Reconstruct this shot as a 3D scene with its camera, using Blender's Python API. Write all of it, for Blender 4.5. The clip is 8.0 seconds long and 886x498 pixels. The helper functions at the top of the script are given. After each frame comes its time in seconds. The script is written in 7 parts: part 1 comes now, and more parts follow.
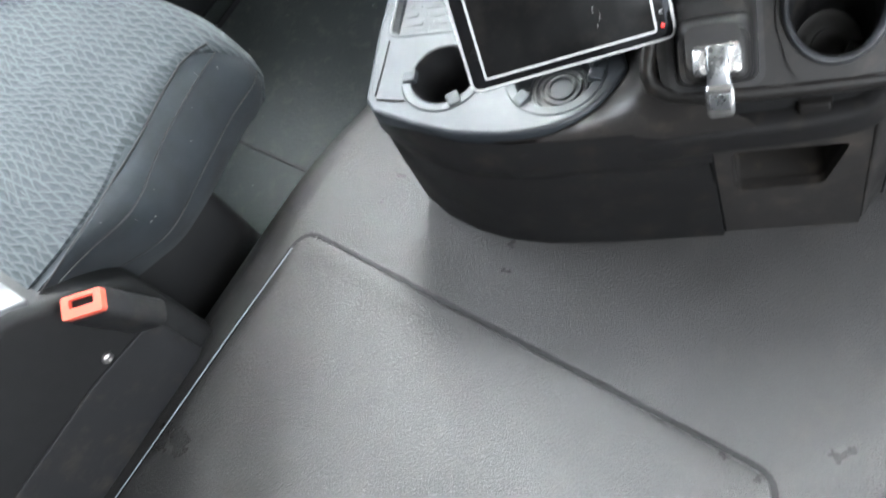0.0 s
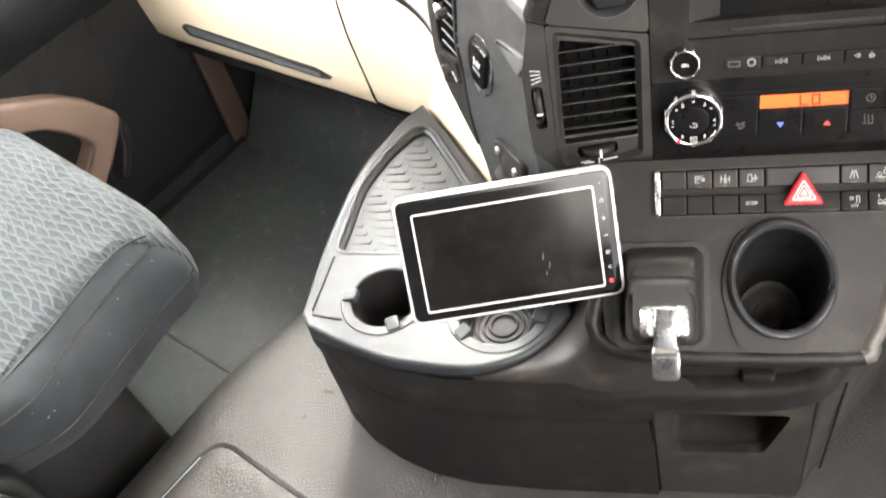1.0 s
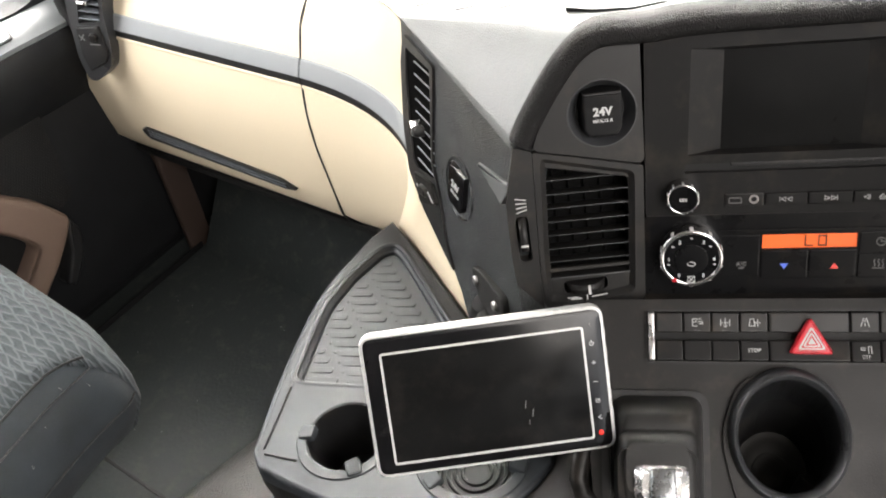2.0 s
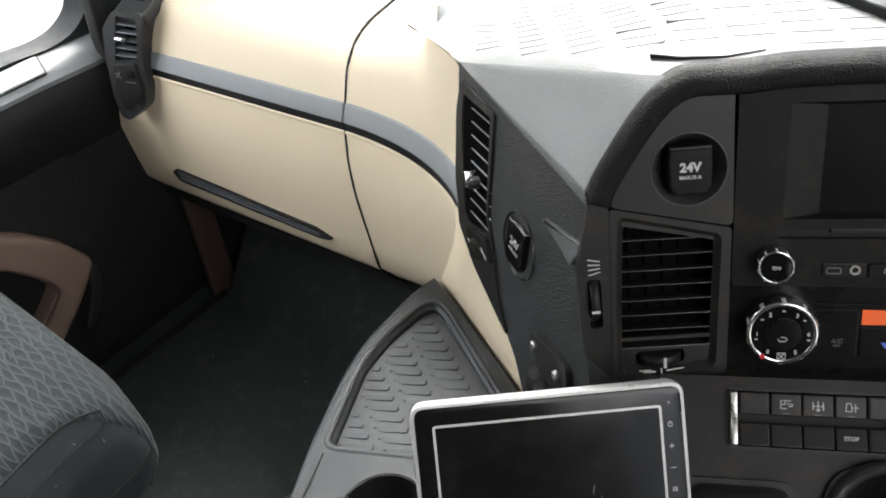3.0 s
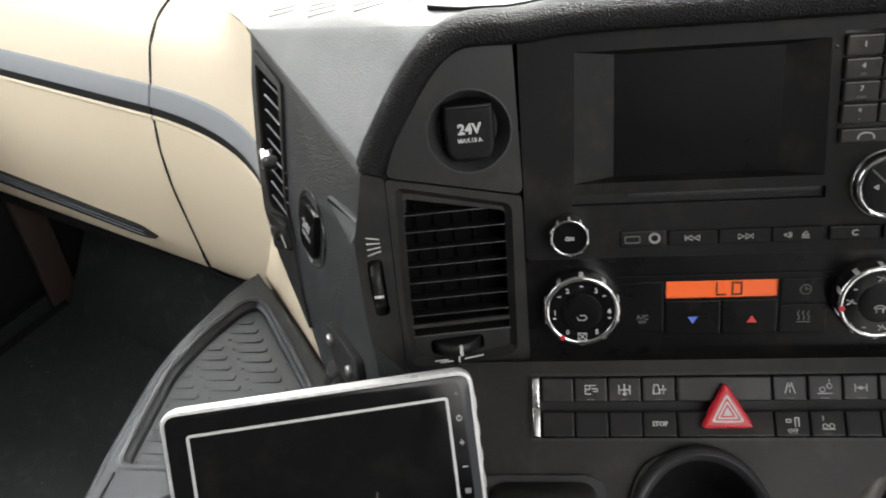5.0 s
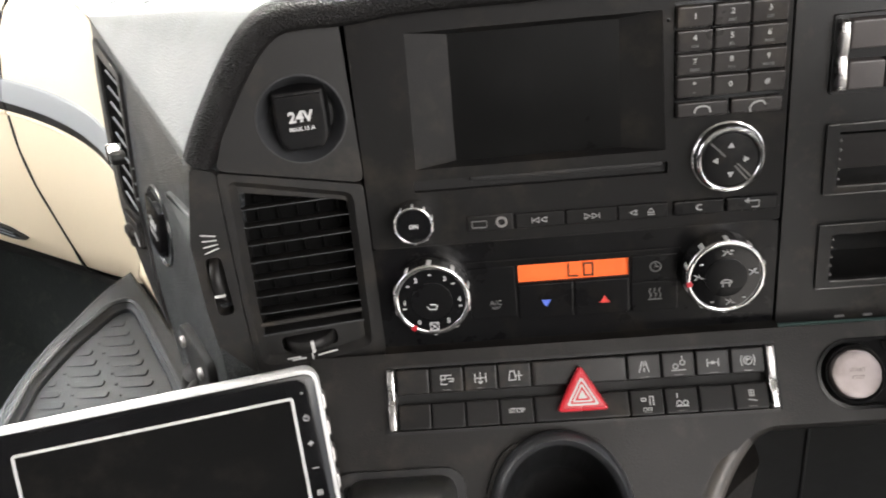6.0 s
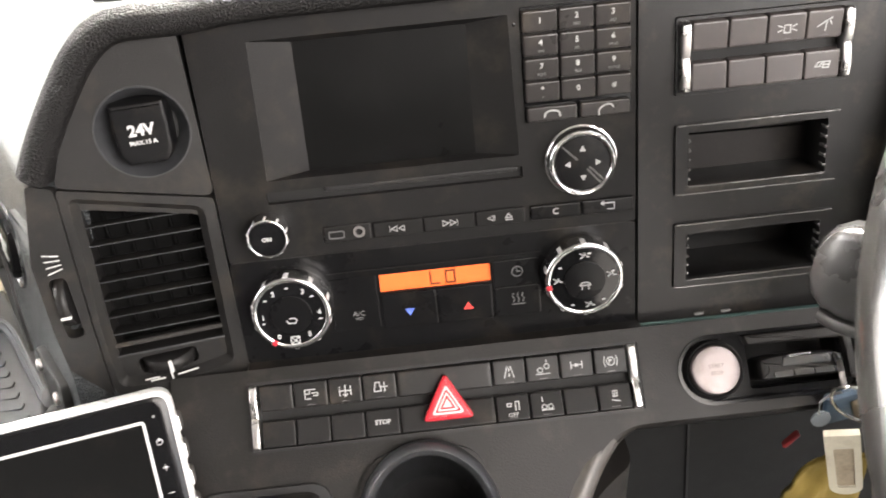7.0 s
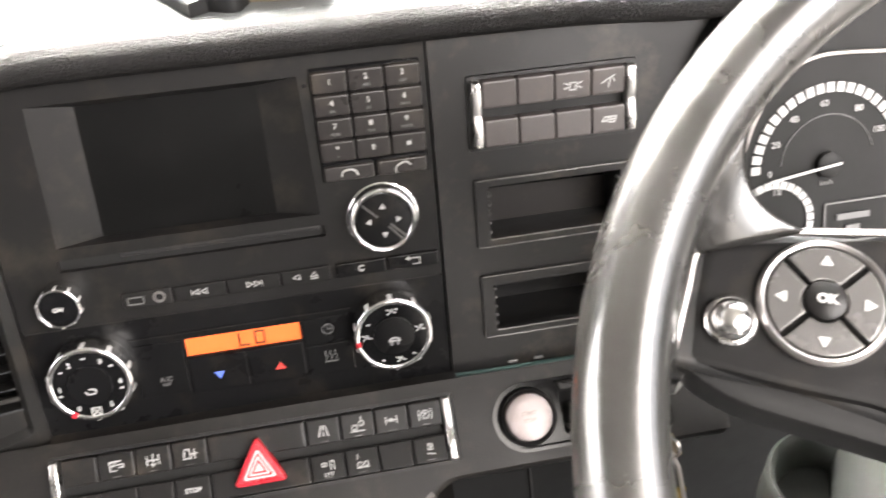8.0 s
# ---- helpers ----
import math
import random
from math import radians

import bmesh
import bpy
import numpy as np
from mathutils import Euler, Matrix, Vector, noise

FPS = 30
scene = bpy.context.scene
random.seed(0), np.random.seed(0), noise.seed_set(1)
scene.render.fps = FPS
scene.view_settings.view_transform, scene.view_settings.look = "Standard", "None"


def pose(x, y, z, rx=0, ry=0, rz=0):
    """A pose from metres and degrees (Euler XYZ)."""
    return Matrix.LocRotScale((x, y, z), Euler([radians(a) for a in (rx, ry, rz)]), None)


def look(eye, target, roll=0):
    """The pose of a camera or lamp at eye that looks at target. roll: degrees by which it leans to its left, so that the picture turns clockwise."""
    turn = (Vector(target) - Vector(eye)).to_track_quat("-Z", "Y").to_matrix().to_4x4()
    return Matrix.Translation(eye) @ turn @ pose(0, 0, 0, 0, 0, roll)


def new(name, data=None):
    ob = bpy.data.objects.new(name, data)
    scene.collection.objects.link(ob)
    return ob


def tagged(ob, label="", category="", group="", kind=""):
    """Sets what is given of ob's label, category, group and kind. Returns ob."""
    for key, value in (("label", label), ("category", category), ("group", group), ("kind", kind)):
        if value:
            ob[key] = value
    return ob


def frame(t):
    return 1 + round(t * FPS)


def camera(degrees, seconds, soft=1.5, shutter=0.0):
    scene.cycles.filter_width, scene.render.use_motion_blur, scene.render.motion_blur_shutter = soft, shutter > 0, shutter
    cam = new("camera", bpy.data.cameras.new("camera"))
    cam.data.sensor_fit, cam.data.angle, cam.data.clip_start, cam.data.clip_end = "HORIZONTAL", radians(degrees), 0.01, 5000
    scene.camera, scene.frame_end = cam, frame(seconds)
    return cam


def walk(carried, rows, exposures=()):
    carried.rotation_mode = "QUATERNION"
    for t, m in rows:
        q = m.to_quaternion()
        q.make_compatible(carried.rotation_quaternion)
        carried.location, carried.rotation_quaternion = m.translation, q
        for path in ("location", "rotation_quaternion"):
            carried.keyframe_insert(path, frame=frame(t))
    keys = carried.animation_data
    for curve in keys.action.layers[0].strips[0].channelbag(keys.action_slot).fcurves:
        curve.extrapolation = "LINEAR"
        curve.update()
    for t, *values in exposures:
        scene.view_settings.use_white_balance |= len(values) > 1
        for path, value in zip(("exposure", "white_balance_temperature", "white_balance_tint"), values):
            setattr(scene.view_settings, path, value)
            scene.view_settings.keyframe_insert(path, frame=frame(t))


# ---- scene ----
cam = camera(54.5, 8.0, soft=1.8, shutter=0.3)
PATH = [
    (0, (-0.091, -0.607, 1.061), (-0.78, 0.243, -0.613), -37.4),
    (0.5, (-0.098, -0.587, 1.062), (-0.671, 0.497, -0.518), -25.1),
    (1, (-0.106, -0.562, 1.047), (-0.627, 0.696, -0.418), -18.0),
    (1.5, (-0.121, -0.532, 1.04), (-0.592, 0.829, -0.347), -14.5),
    (1.7, (-0.126, -0.516, 1.031), (-0.575, 0.88, -0.328), -13.5),
    (2.8, (-0.173, -0.456, 0.991), (-0.599, 1.058, -0.245), -10.0),
    (3, (-0.183, -0.452, 0.986), (-0.641, 1.066, -0.233), -10.1),
    (3.5, (-0.172, -0.437, 0.969), (-0.655, 1.093, -0.226), -9.8),
    (4, (-0.151, -0.42, 0.95), (-0.576, 1.122, -0.25), -9.3),
    (4.5, (-0.123, -0.402, 0.933), (-0.472, 1.145, -0.286), -8.8),
    (5.8, (-0.063, -0.381, 0.901), (-0.206, 1.162, -0.364), -7.0),
    (6, (-0.048, -0.373, 0.903), (-0.167, 1.156, -0.381), -7.2),
    (6.5, (-0.022, -0.367, 0.901), (-0.068, 1.153, -0.399), -6.4),
    (7, (-0.003, -0.363, 0.9), (0.034, 1.153, -0.404), -5.3),
    (7.5, (0.018, -0.359, 0.907), (0.141, 1.157, -0.392), -4.2),
    (8, (0.06, -0.357, 0.912), (0.316, 1.163, -0.362), -2.1),
]
EXPOSURES = [(0.0, 3.6, 6000, 8), (0.4, 4.0, 6600, 12), (1.0, 4.03, 6900, 13), (1.6, 3.52, 6900, 13), (3.0, 2.1, 6450, 10), (3.5, 2.02, 6400, 10), (4.5, 2.08, 6450, 10), (6.0, 3.05, 6750, 12), (6.5, 3.33, 6850, 13), (7.0, 3.85, 6950, 14), (7.5, 4.05, 6950, 14), (8.0, 4.0, 6900, 14)]
walk(cam, [(t, look(eye, target, roll)) for t, eye, target, roll in PATH], EXPOSURES)

# ---- world and daylight: an overcast sky through the cab's windows ----
world = bpy.data.worlds.new("sky")
scene.world = world
world.use_nodes = True
wn = world.node_tree.nodes
sky = wn.new("ShaderNodeTexSky")
sky.sky_type, sky.sun_disc = "NISHITA", False
sky.sun_elevation, sky.sun_rotation = radians(50), radians(-8)
sky.air_density, sky.dust_density, sky.ozone_density = 1.0, 5.0, 1.0
soft_sky = wn.new("ShaderNodeHueSaturation")
soft_sky.inputs["Saturation"].default_value = 0.25
world.node_tree.links.new(sky.outputs["Color"], soft_sky.inputs["Color"])
world.node_tree.links.new(soft_sky.outputs["Color"], wn["Background"].inputs["Color"])
wn["Background"].inputs["Strength"].default_value = 0.15
sun_data = bpy.data.lights.new("sun", "SUN")
sun_data.energy, sun_data.angle, sun_data.color = 1.4, radians(40), (1.0, 0.97, 0.93)
sun = new("sun", sun_data)
sun.matrix_world = look((-0.6, 4.2, 5.2), (0, 0, 0))

# sky light through the open driver's door
door_light = bpy.data.lights.new("door_daylight", "AREA")
door_light.shape, door_light.size, door_light.size_y = "RECTANGLE", 1.3, 0.8
door_light.energy, door_light.color = 4.0, (1.0, 0.98, 0.95)
opening = new("door_daylight", door_light)
opening.matrix_world = look((0.70, -1.03, 1.30), (-0.05, -0.15, 0.35))

# sky light through the passenger's side window
pane_light = bpy.data.lights.new("window_daylight", "AREA")
pane_light.shape, pane_light.size, pane_light.size_y = "RECTANGLE", 0.85, 0.80
pane_light.energy, pane_light.color = 1.15, (1.0, 0.99, 0.985)
side_opening = new("window_daylight", pane_light)
side_opening.matrix_world = look((-1.26, 0.13, 1.02), (-0.30, -0.36, 0.72))


# ---- small helpers ----
def frame_at(origin, x_axis, y_axis):
    """A local frame: x and y lie in a panel's face, z points out of it."""
    x = Vector(x_axis).normalized()
    z = x.cross(Vector(y_axis)).normalized()
    y = z.cross(x)
    return Matrix(((x[0], y[0], z[0], origin[0]), (x[1], y[1], z[1], origin[1]), (x[2], y[2], z[2], origin[2]), (0, 0, 0, 1)))


def finish(bm, name, material, smooth=38, merge=True):
    if merge:
        bmesh.ops.remove_doubles(bm, verts=bm.verts, dist=1e-6)
    bmesh.ops.recalc_face_normals(bm, faces=bm.faces)
    me = bpy.data.meshes.new(name)
    bm.to_mesh(me)
    bm.free()
    me.materials.append(material)
    if smooth:
        me.shade_smooth()
        me.set_sharp_from_angle(angle=radians(smooth))
        for p in me.polygons:
            if p.loop_total > 4:
                p.use_smooth = False
    return me


def part(name, bm, material, parent, label="", smooth=38):
    """Links a bmesh as one mesh object under a thing or a part."""
    ob = new(name, finish(bm, name, material, smooth))
    ob.parent = parent
    if parent is not None:
        ob.matrix_parent_inverse = parent.matrix_world.inverted()
    if label:
        ob["label"] = label
    return ob


def thing(name, label, category, place=(0, 0, 0), group="", kind=""):
    ob = new(name)
    ob.empty_display_size = 0.02
    ob.matrix_world = Matrix.Translation(place)
    return tagged(ob, label, category, group, kind)


def circle(cx, cy, r, n=32, ry=None):
    return [(cx + r * math.cos(2 * math.pi * k / n), cy + (ry or r) * math.sin(2 * math.pi * k / n)) for k in range(n)]


def rounded(points, r, n=5):
    """A polygon with its corners rounded."""
    out, count = [], len(points)
    for k in range(count):
        p, a, b = Vector(points[k]), Vector(points[k - 1]), Vector(points[(k + 1) % count])
        da, db = a - p, b - p
        rr = min(r, da.length * 0.48, db.length * 0.48)
        p0, p1 = p + da.normalized() * rr, p + db.normalized() * rr
        for i in range(n + 1):
            t = i / n
            out.append(tuple((1 - t) ** 2 * p0 + 2 * t * (1 - t) * p + t * t * p1))
    return out


def rect(x0, y0, x1, y1, r=0.0, n=4):
    pts = [(x0, y0), (x1, y0), (x1, y1), (x0, y1)]
    return rounded(pts, r, n) if r else pts


def offset(points, d):
    """A closed outline moved inwards (d > 0)."""
    out, count = [], len(points)
    if sum(points[k - 1][0] * points[k][1] - points[k][0] * points[k - 1][1] for k in range(count)) < 0:
        d = -d
    for k in range(count):
        p, a, b = Vector(points[k]), Vector(points[k - 1]), Vector(points[(k + 1) % count])
        e0, e1 = (p - a), (b - p)
        if e0.length < 1e-9 or e1.length < 1e-9:
            out.append(tuple(p))
            continue
        n0, n1 = Vector((-e0.y, e0.x)).normalized(), Vector((-e1.y, e1.x)).normalized()
        m = n0 + n1
        m = m / max(0.5, m.length_squared / 2)
        out.append(tuple(p + m * d))
    return out


def rings(bm, loops, cap0=True, cap1=True, closed=True):
    """Joins rings of 3D points by quads; returns nothing."""
    made = [[bm.verts.new(p) for p in loop] for loop in loops]
    count = len(made[0])
    for a, b in zip(made, made[1:]):
        for k in range(count if closed else count - 1):
            bm.faces.new((a[k], a[(k + 1) % count], b[(k + 1) % count], b[k]))
    if closed and cap0:
        bm.faces.new(made[0][::-1])
    if closed and cap1:
        bm.faces.new(made[-1])


def prism(bm, outline, z0, z1, m, bevel=0.0, taper=0.0):
    """A solid with an outline in the frame m, from z0 to z1, its upper edge rounded off."""
    def ring(pts, z):
        return [m @ Vector((x, y, z)) for x, y in pts]
    area = sum(outline[k - 1][0] * outline[k][1] - outline[k][0] * outline[k - 1][1] for k in range(len(outline)))
    pts = outline if area > 0 else outline[::-1]
    top = offset(pts, taper) if taper else pts
    loops = [ring(pts, z0)]
    if bevel:
        loops += [ring(top, z1 - bevel), ring(offset(top, bevel * 0.3), z1 - bevel * 0.3), ring(offset(top, bevel), z1)]
        # a flat inner ring keeps the face evenly shaded
        cx, cy = sum(p[0] for p in top) / len(top), sum(p[1] for p in top) / len(top)
        loops += [ring([(x + (cx - x) * 0.06, y + (cy - y) * 0.06) for x, y in offset(top, bevel)], z1)]
    else:
        loops += [ring(top, z1)]
    rings(bm, loops)


def block(bm, size, m, bevel=0.0):
    x, y, z = (v / 2 for v in size)
    prism(bm, rect(-x, -y, x, y, min(bevel * 1.6, x * 0.9, y * 0.9), 3) if bevel else rect(-x, -y, x, y), -z, z, m, bevel)


def plate(bm, outer, holes, z0, z1, m):
    """A flat plate with holes through it."""
    edges, loops = [], []
    for loop in [outer, *holes]:
        vs = [bm.verts.new(m @ Vector((x, y, z1))) for x, y in loop]
        loops.append(vs)
        edges += [bm.edges.new((vs[k - 1], vs[k])) for k in range(len(vs))]
    filled = bmesh.ops.triangle_fill(bm, use_beauty=True, use_dissolve=False, edges=edges)
    faces = [f for f in filled["geom"] if isinstance(f, bmesh.types.BMFace)]
    down = (m.to_3x3() @ Vector((0, 0, 1))) * (z0 - z1)
    below = {}
    for vs in loops:
        for v in vs:
            below[v] = bm.verts.new(v.co + down)
        for k in range(len(vs)):
            bm.faces.new((vs[k - 1], vs[k], below[vs[k]], below[vs[k - 1]]))
    for f in faces:
        bm.faces.new([below[v] for v in f.verts][::-1])


def lathe(bm, profile, m, n=32):
    """Turns (radius, height) pairs about the z axis of m."""
    loops = [[m @ Vector((max(r, 1e-5) * math.cos(2 * math.pi * k / n), max(r, 1e-5) * math.sin(2 * math.pi * k / n), z)) for k in range(n)] for r, z in profile]
    if profile[0][0] > 0.001 and profile[-1][0] > 0.001:
        rings(bm, loops + loops[:1], cap0=False, cap1=False)
    else:
        rings(bm, loops)


def sweep(bm, path, section, closed=False, up=(0, 0, 1), cap=True):
    """Carries a 2D section along a 3D path; section x points sideways, y along up."""
    pts = [Vector(p) for p in path]
    loops = []
    for k, p in enumerate(pts):
        a = pts[k - 1] if (k or closed) else p
        b = pts[(k + 1) % len(pts)] if (k + 1 < len(pts) or closed) else p
        t = (b - a).normalized()
        side = t.cross(Vector(up)).normalized()
        over = side.cross(t)
        loops.append([p + side * x + over * y for x, y in section])
    if closed:
        loops.append(loops[0])
    rings(bm, loops, cap0=cap and not closed, cap1=cap and not closed)


def tube(bm, path, r, n=10, closed=False, up=(0, 0, 1)):
    sweep(bm, path, circle(0, 0, r, n), closed, up)


def spline(points, steps=6, closed=False):
    """Catmull-Rom through the points."""
    pts, out = [Vector(p) for p in points], []
    count = len(pts)
    for k in range(count if closed else count - 1):
        p1, p2 = pts[k], pts[(k + 1) % count]
        p0 = pts[k - 1] if (k or closed) else p1
        p3 = pts[(k + 2) % count] if (k + 2 < count or closed) else p2
        for i in range(steps):
            t = i / steps
            out.append(0.5 * (2 * p1 + (p2 - p0) * t + (2 * p0 - 5 * p1 + 4 * p2 - p3) * t * t + (3 * p1 - p0 - 3 * p2 + p3) * t ** 3))
    if not closed:
        out.append(pts[-1])
    return out


def flat(points):
    return [(p[0], p[1]) for p in points]


def writing(text, size, m, parent, material, name="lettering", bold=0.0, align="CENTER", label=""):
    """Raised lettering from the built-in font, centred on the frame m."""
    data = bpy.data.curves.new("text", "FONT")
    data.body, data.size, data.extrude, data.offset = text, size, 0.0002, bold
    data.align_x, data.align_y, data.resolution_u = align, "CENTER", 2
    holder = bpy.data.objects.new("text", data)
    scene.collection.objects.link(holder)
    bpy.context.view_layer.update()
    me = bpy.data.meshes.new_from_object(holder.evaluated_get(bpy.context.evaluated_depsgraph_get()))
    bpy.data.objects.remove(holder)
    bpy.data.curves.remove(data)
    me.transform(m)
    me.materials.clear()
    me.materials.append(material)
    ob = new(name, me)
    ob.parent = parent
    ob.matrix_parent_inverse = parent.matrix_world.inverted()
    if label:
        ob["label"] = label
    return ob


def strokes(lines, width, height, m, parent, material, name="symbol"):
    """A drawn symbol: polylines of a given line width, slightly proud."""
    bm = bmesh.new()
    for line in lines:
        for a, b in zip(line, line[1:]):
            a, b = Vector(a), Vector(b)
            d = (b - a).normalized() * (width / 2)
            s = Vector((-d.y, d.x))
            quad = [a - d + s, a - d - s, b + d - s, b + d + s]
            prism(bm, [tuple(q) for q in quad], 0, height, m)
    return part(name, bm, material, parent, smooth=0)


# ---- materials ----
def node_material(name):
    mat = bpy.data.materials.new(name)
    mat.use_nodes = True
    nt = mat.node_tree
    return mat, nt, nt.nodes["Principled BSDF"]


def noise_node(nt, scale, detail=4.0, rough=0.55, kind="ShaderNodeTexNoise"):
    co = nt.nodes.new("ShaderNodeTexCoord")
    tex = nt.nodes.new(kind)
    tex.inputs["Scale"].default_value = scale
    if kind == "ShaderNodeTexNoise":
        tex.inputs["Detail"].default_value, tex.inputs["Roughness"].default_value = detail, rough
    nt.links.new(co.outputs["Object"], tex.inputs["Vector"])
    return tex


def ramp(nt, source, stops):
    r = nt.nodes.new("ShaderNodeValToRGB")
    r.color_ramp.elements[0].position, r.color_ramp.elements[0].color = stops[0][0], (*stops[0][1], 1)
    r.color_ramp.elements[1].position, r.color_ramp.elements[1].color = stops[-1][0], (*stops[-1][1], 1)
    for p, c in stops[1:-1]:
        r.color_ramp.elements.new(p).color = (*c, 1)
    nt.links.new(source, r.inputs["Fac"])
    return r


def grey(v):
    return (v, v, v)


def plastic(name, color, rough=0.5, grain=900.0, bump=0.25, vary=0.18, dirt=0.0, dirt_color=(0.25, 0.2, 0.14), pores="noise", depth=0.0004, specular=0.5):
    """Moulded trim: fine grain, faint blotches, rubbed gloss and some dust."""
    mat, nt, b = node_material(name)
    blotch = noise_node(nt, 14.0, 6.0, 0.6)
    fine = noise_node(nt, 350.0, 3.0, 0.6)
    mix = nt.nodes.new("ShaderNodeMix")
    mix.data_type = "RGBA"
    lo, hi = tuple(c * (1 - vary) for c in color), tuple(min(1, c * (1 + vary)) for c in color)
    mix.inputs["A"].default_value, mix.inputs["B"].default_value = (*lo, 1), (*hi, 1)
    add = nt.nodes.new("ShaderNodeMath")
    add.operation = "MULTIPLY_ADD"
    add.inputs[1].default_value, add.inputs[2].default_value = 0.5, 0.0
    nt.links.new(blotch.outputs["Fac"], add.inputs[0])
    plus = nt.nodes.new("ShaderNodeMath")
    plus.operation = "MULTIPLY_ADD"
    plus.inputs[1].default_value = 0.5
    nt.links.new(fine.outputs["Fac"], plus.inputs[0])
    nt.links.new(add.outputs[0], plus.inputs[2])
    nt.links.new(plus.outputs[0], mix.inputs["Factor"])
    colour = mix.outputs["Result"]
    if dirt:
        d = noise_node(nt, 30.0, 8.0, 0.7)
        rm = ramp(nt, d.outputs["Fac"], [(0.52, grey(0.0)), (0.75, grey(dirt))])
        dm = nt.nodes.new("ShaderNodeMix")
        dm.data_type = "RGBA"
        nt.links.new(rm.outputs["Color"], dm.inputs["Factor"])
        nt.links.new(colour, dm.inputs["A"])
        dm.inputs["B"].default_value = (*dirt_color, 1)
        colour = dm.outputs["Result"]
    nt.links.new(colour, b.inputs["Base Color"])
    rr = ramp(nt, blotch.outputs["Fac"], [(0.3, grey(max(0.05, rough - 0.1))), (0.7, grey(min(1, rough + 0.1)))])
    nt.links.new(rr.outputs["Color"], b.inputs["Roughness"])
    b.inputs["Specular IOR Level"].default_value = specular
    if bump:
        if pores == "leather":
            g = noise_node(nt, grain, kind="ShaderNodeTexVoronoi")
            out = g.outputs["Distance"]
        else:
            g = noise_node(nt, grain, 2.0, 0.5)
            out = g.outputs["Fac"]
        bp = nt.nodes.new("ShaderNodeBump")
        bp.inputs["Strength"].default_value, bp.inputs["Distance"].default_value = bump, depth
        nt.links.new(out, bp.inputs["Height"])
        nt.links.new(bp.outputs["Normal"], b.inputs["Normal"])
    return mat


def metal(name, color, rough=0.12, scuff=0.15):
    mat, nt, b = node_material(name)
    b.inputs["Metallic"].default_value = 1.0
    b.inputs["Base Color"].default_value = (*color, 1)
    n = noise_node(nt, 60.0, 6.0, 0.7)
    r = ramp(nt, n.outputs["Fac"], [(0.35, grey(rough)), (0.75, grey(rough + scuff))])
    nt.links.new(r.outputs["Color"], b.inputs["Roughness"])
    return mat


def glow(name, color, strength):
    mat, nt, b = node_material(name)
    b.inputs["Base Color"].default_value = (*color, 1)
    b.inputs["Emission Color"].default_value = (*color, 1)
    b.inputs["Emission Strength"].default_value = strength
    b.inputs["Roughness"].default_value = 0.25
    return mat


def velour():
    """Grey-blue woven seat velour with a lighter wavy diamond pattern."""
    mat, nt, b = node_material("seat_velour")
    co = nt.nodes.new("ShaderNodeTexCoord")
    warp = noise_node(nt, 7.0, 3.0)
    shift = nt.nodes.new("ShaderNodeVectorMath")
    shift.operation = "MULTIPLY_ADD"
    shift.inputs[1].default_value = (0.055, 0.055, 0.0)
    nt.links.new(warp.outputs["Color"], shift.inputs[0])
    nt.links.new(co.outputs["Object"], shift.inputs[2])
    lines = []
    for angle, scale in ((14.0, 29.0), (40.0, 29.0), (27.0, 66.0)):
        mp = nt.nodes.new("ShaderNodeMapping")
        mp.inputs["Rotation"].default_value = (0, 0, radians(angle))
        nt.links.new(shift.outputs[0], mp.inputs["Vector"])
        w = nt.nodes.new("ShaderNodeTexWave")
        w.inputs["Scale"].default_value, w.inputs["Distortion"].default_value = scale, 0.5
        w.inputs["Detail"].default_value, w.inputs["Detail Scale"].default_value = 2.0, 3.0
        w.bands_direction = "Y"
        nt.links.new(mp.outputs["Vector"], w.inputs["Vector"])
        lines.append(w)
    # the fine stripes come and go in broad bands
    bands = noise_node(nt, 26.0, 1.0)
    mask = ramp(nt, bands.outputs["Fac"], [(0.48, grey(0.0)), (0.60, grey(1.0))])
    fine = nt.nodes.new("ShaderNodeMath")
    fine.operation = "MULTIPLY"
    nt.links.new(lines[2].outputs["Fac"], fine.inputs[0])
    nt.links.new(mask.outputs["Color"], fine.inputs[1])
    net = fine.outputs[0]
    for line in lines[:2]:
        top = nt.nodes.new("ShaderNodeMath")
        top.operation = "MAXIMUM"
        nt.links.new(net, top.inputs[0])
        nt.links.new(line.outputs["Fac"], top.inputs[1])
        net = top.outputs[0]
    fuzz = noise_node(nt, 700.0, 2.0)
    both = nt.nodes.new("ShaderNodeMath")
    both.operation = "MULTIPLY_ADD"
    both.inputs[1].default_value = 0.12
    nt.links.new(fuzz.outputs["Fac"], both.inputs[0])
    nt.links.new(net, both.inputs[2])
    r = ramp(nt, both.outputs[0], [(0.60, (0.0064, 0.0098, 0.0120)), (0.955, (0.0088, 0.0126, 0.0150)), (1.0, (0.030, 0.037, 0.0405))])
    nt.links.new(r.outputs["Color"], b.inputs["Base Color"])
    b.inputs["Roughness"].default_value = 0.95
    b.inputs["Sheen Weight"].default_value = 0.02
    bp = nt.nodes.new("ShaderNodeBump")
    bp.inputs["Strength"].default_value, bp.inputs["Distance"].default_value = 0.6, 0.002
    nt.links.new(both.outputs[0], bp.inputs["Height"])
    nt.links.new(bp.outputs["Normal"], b.inputs["Normal"])
    return mat


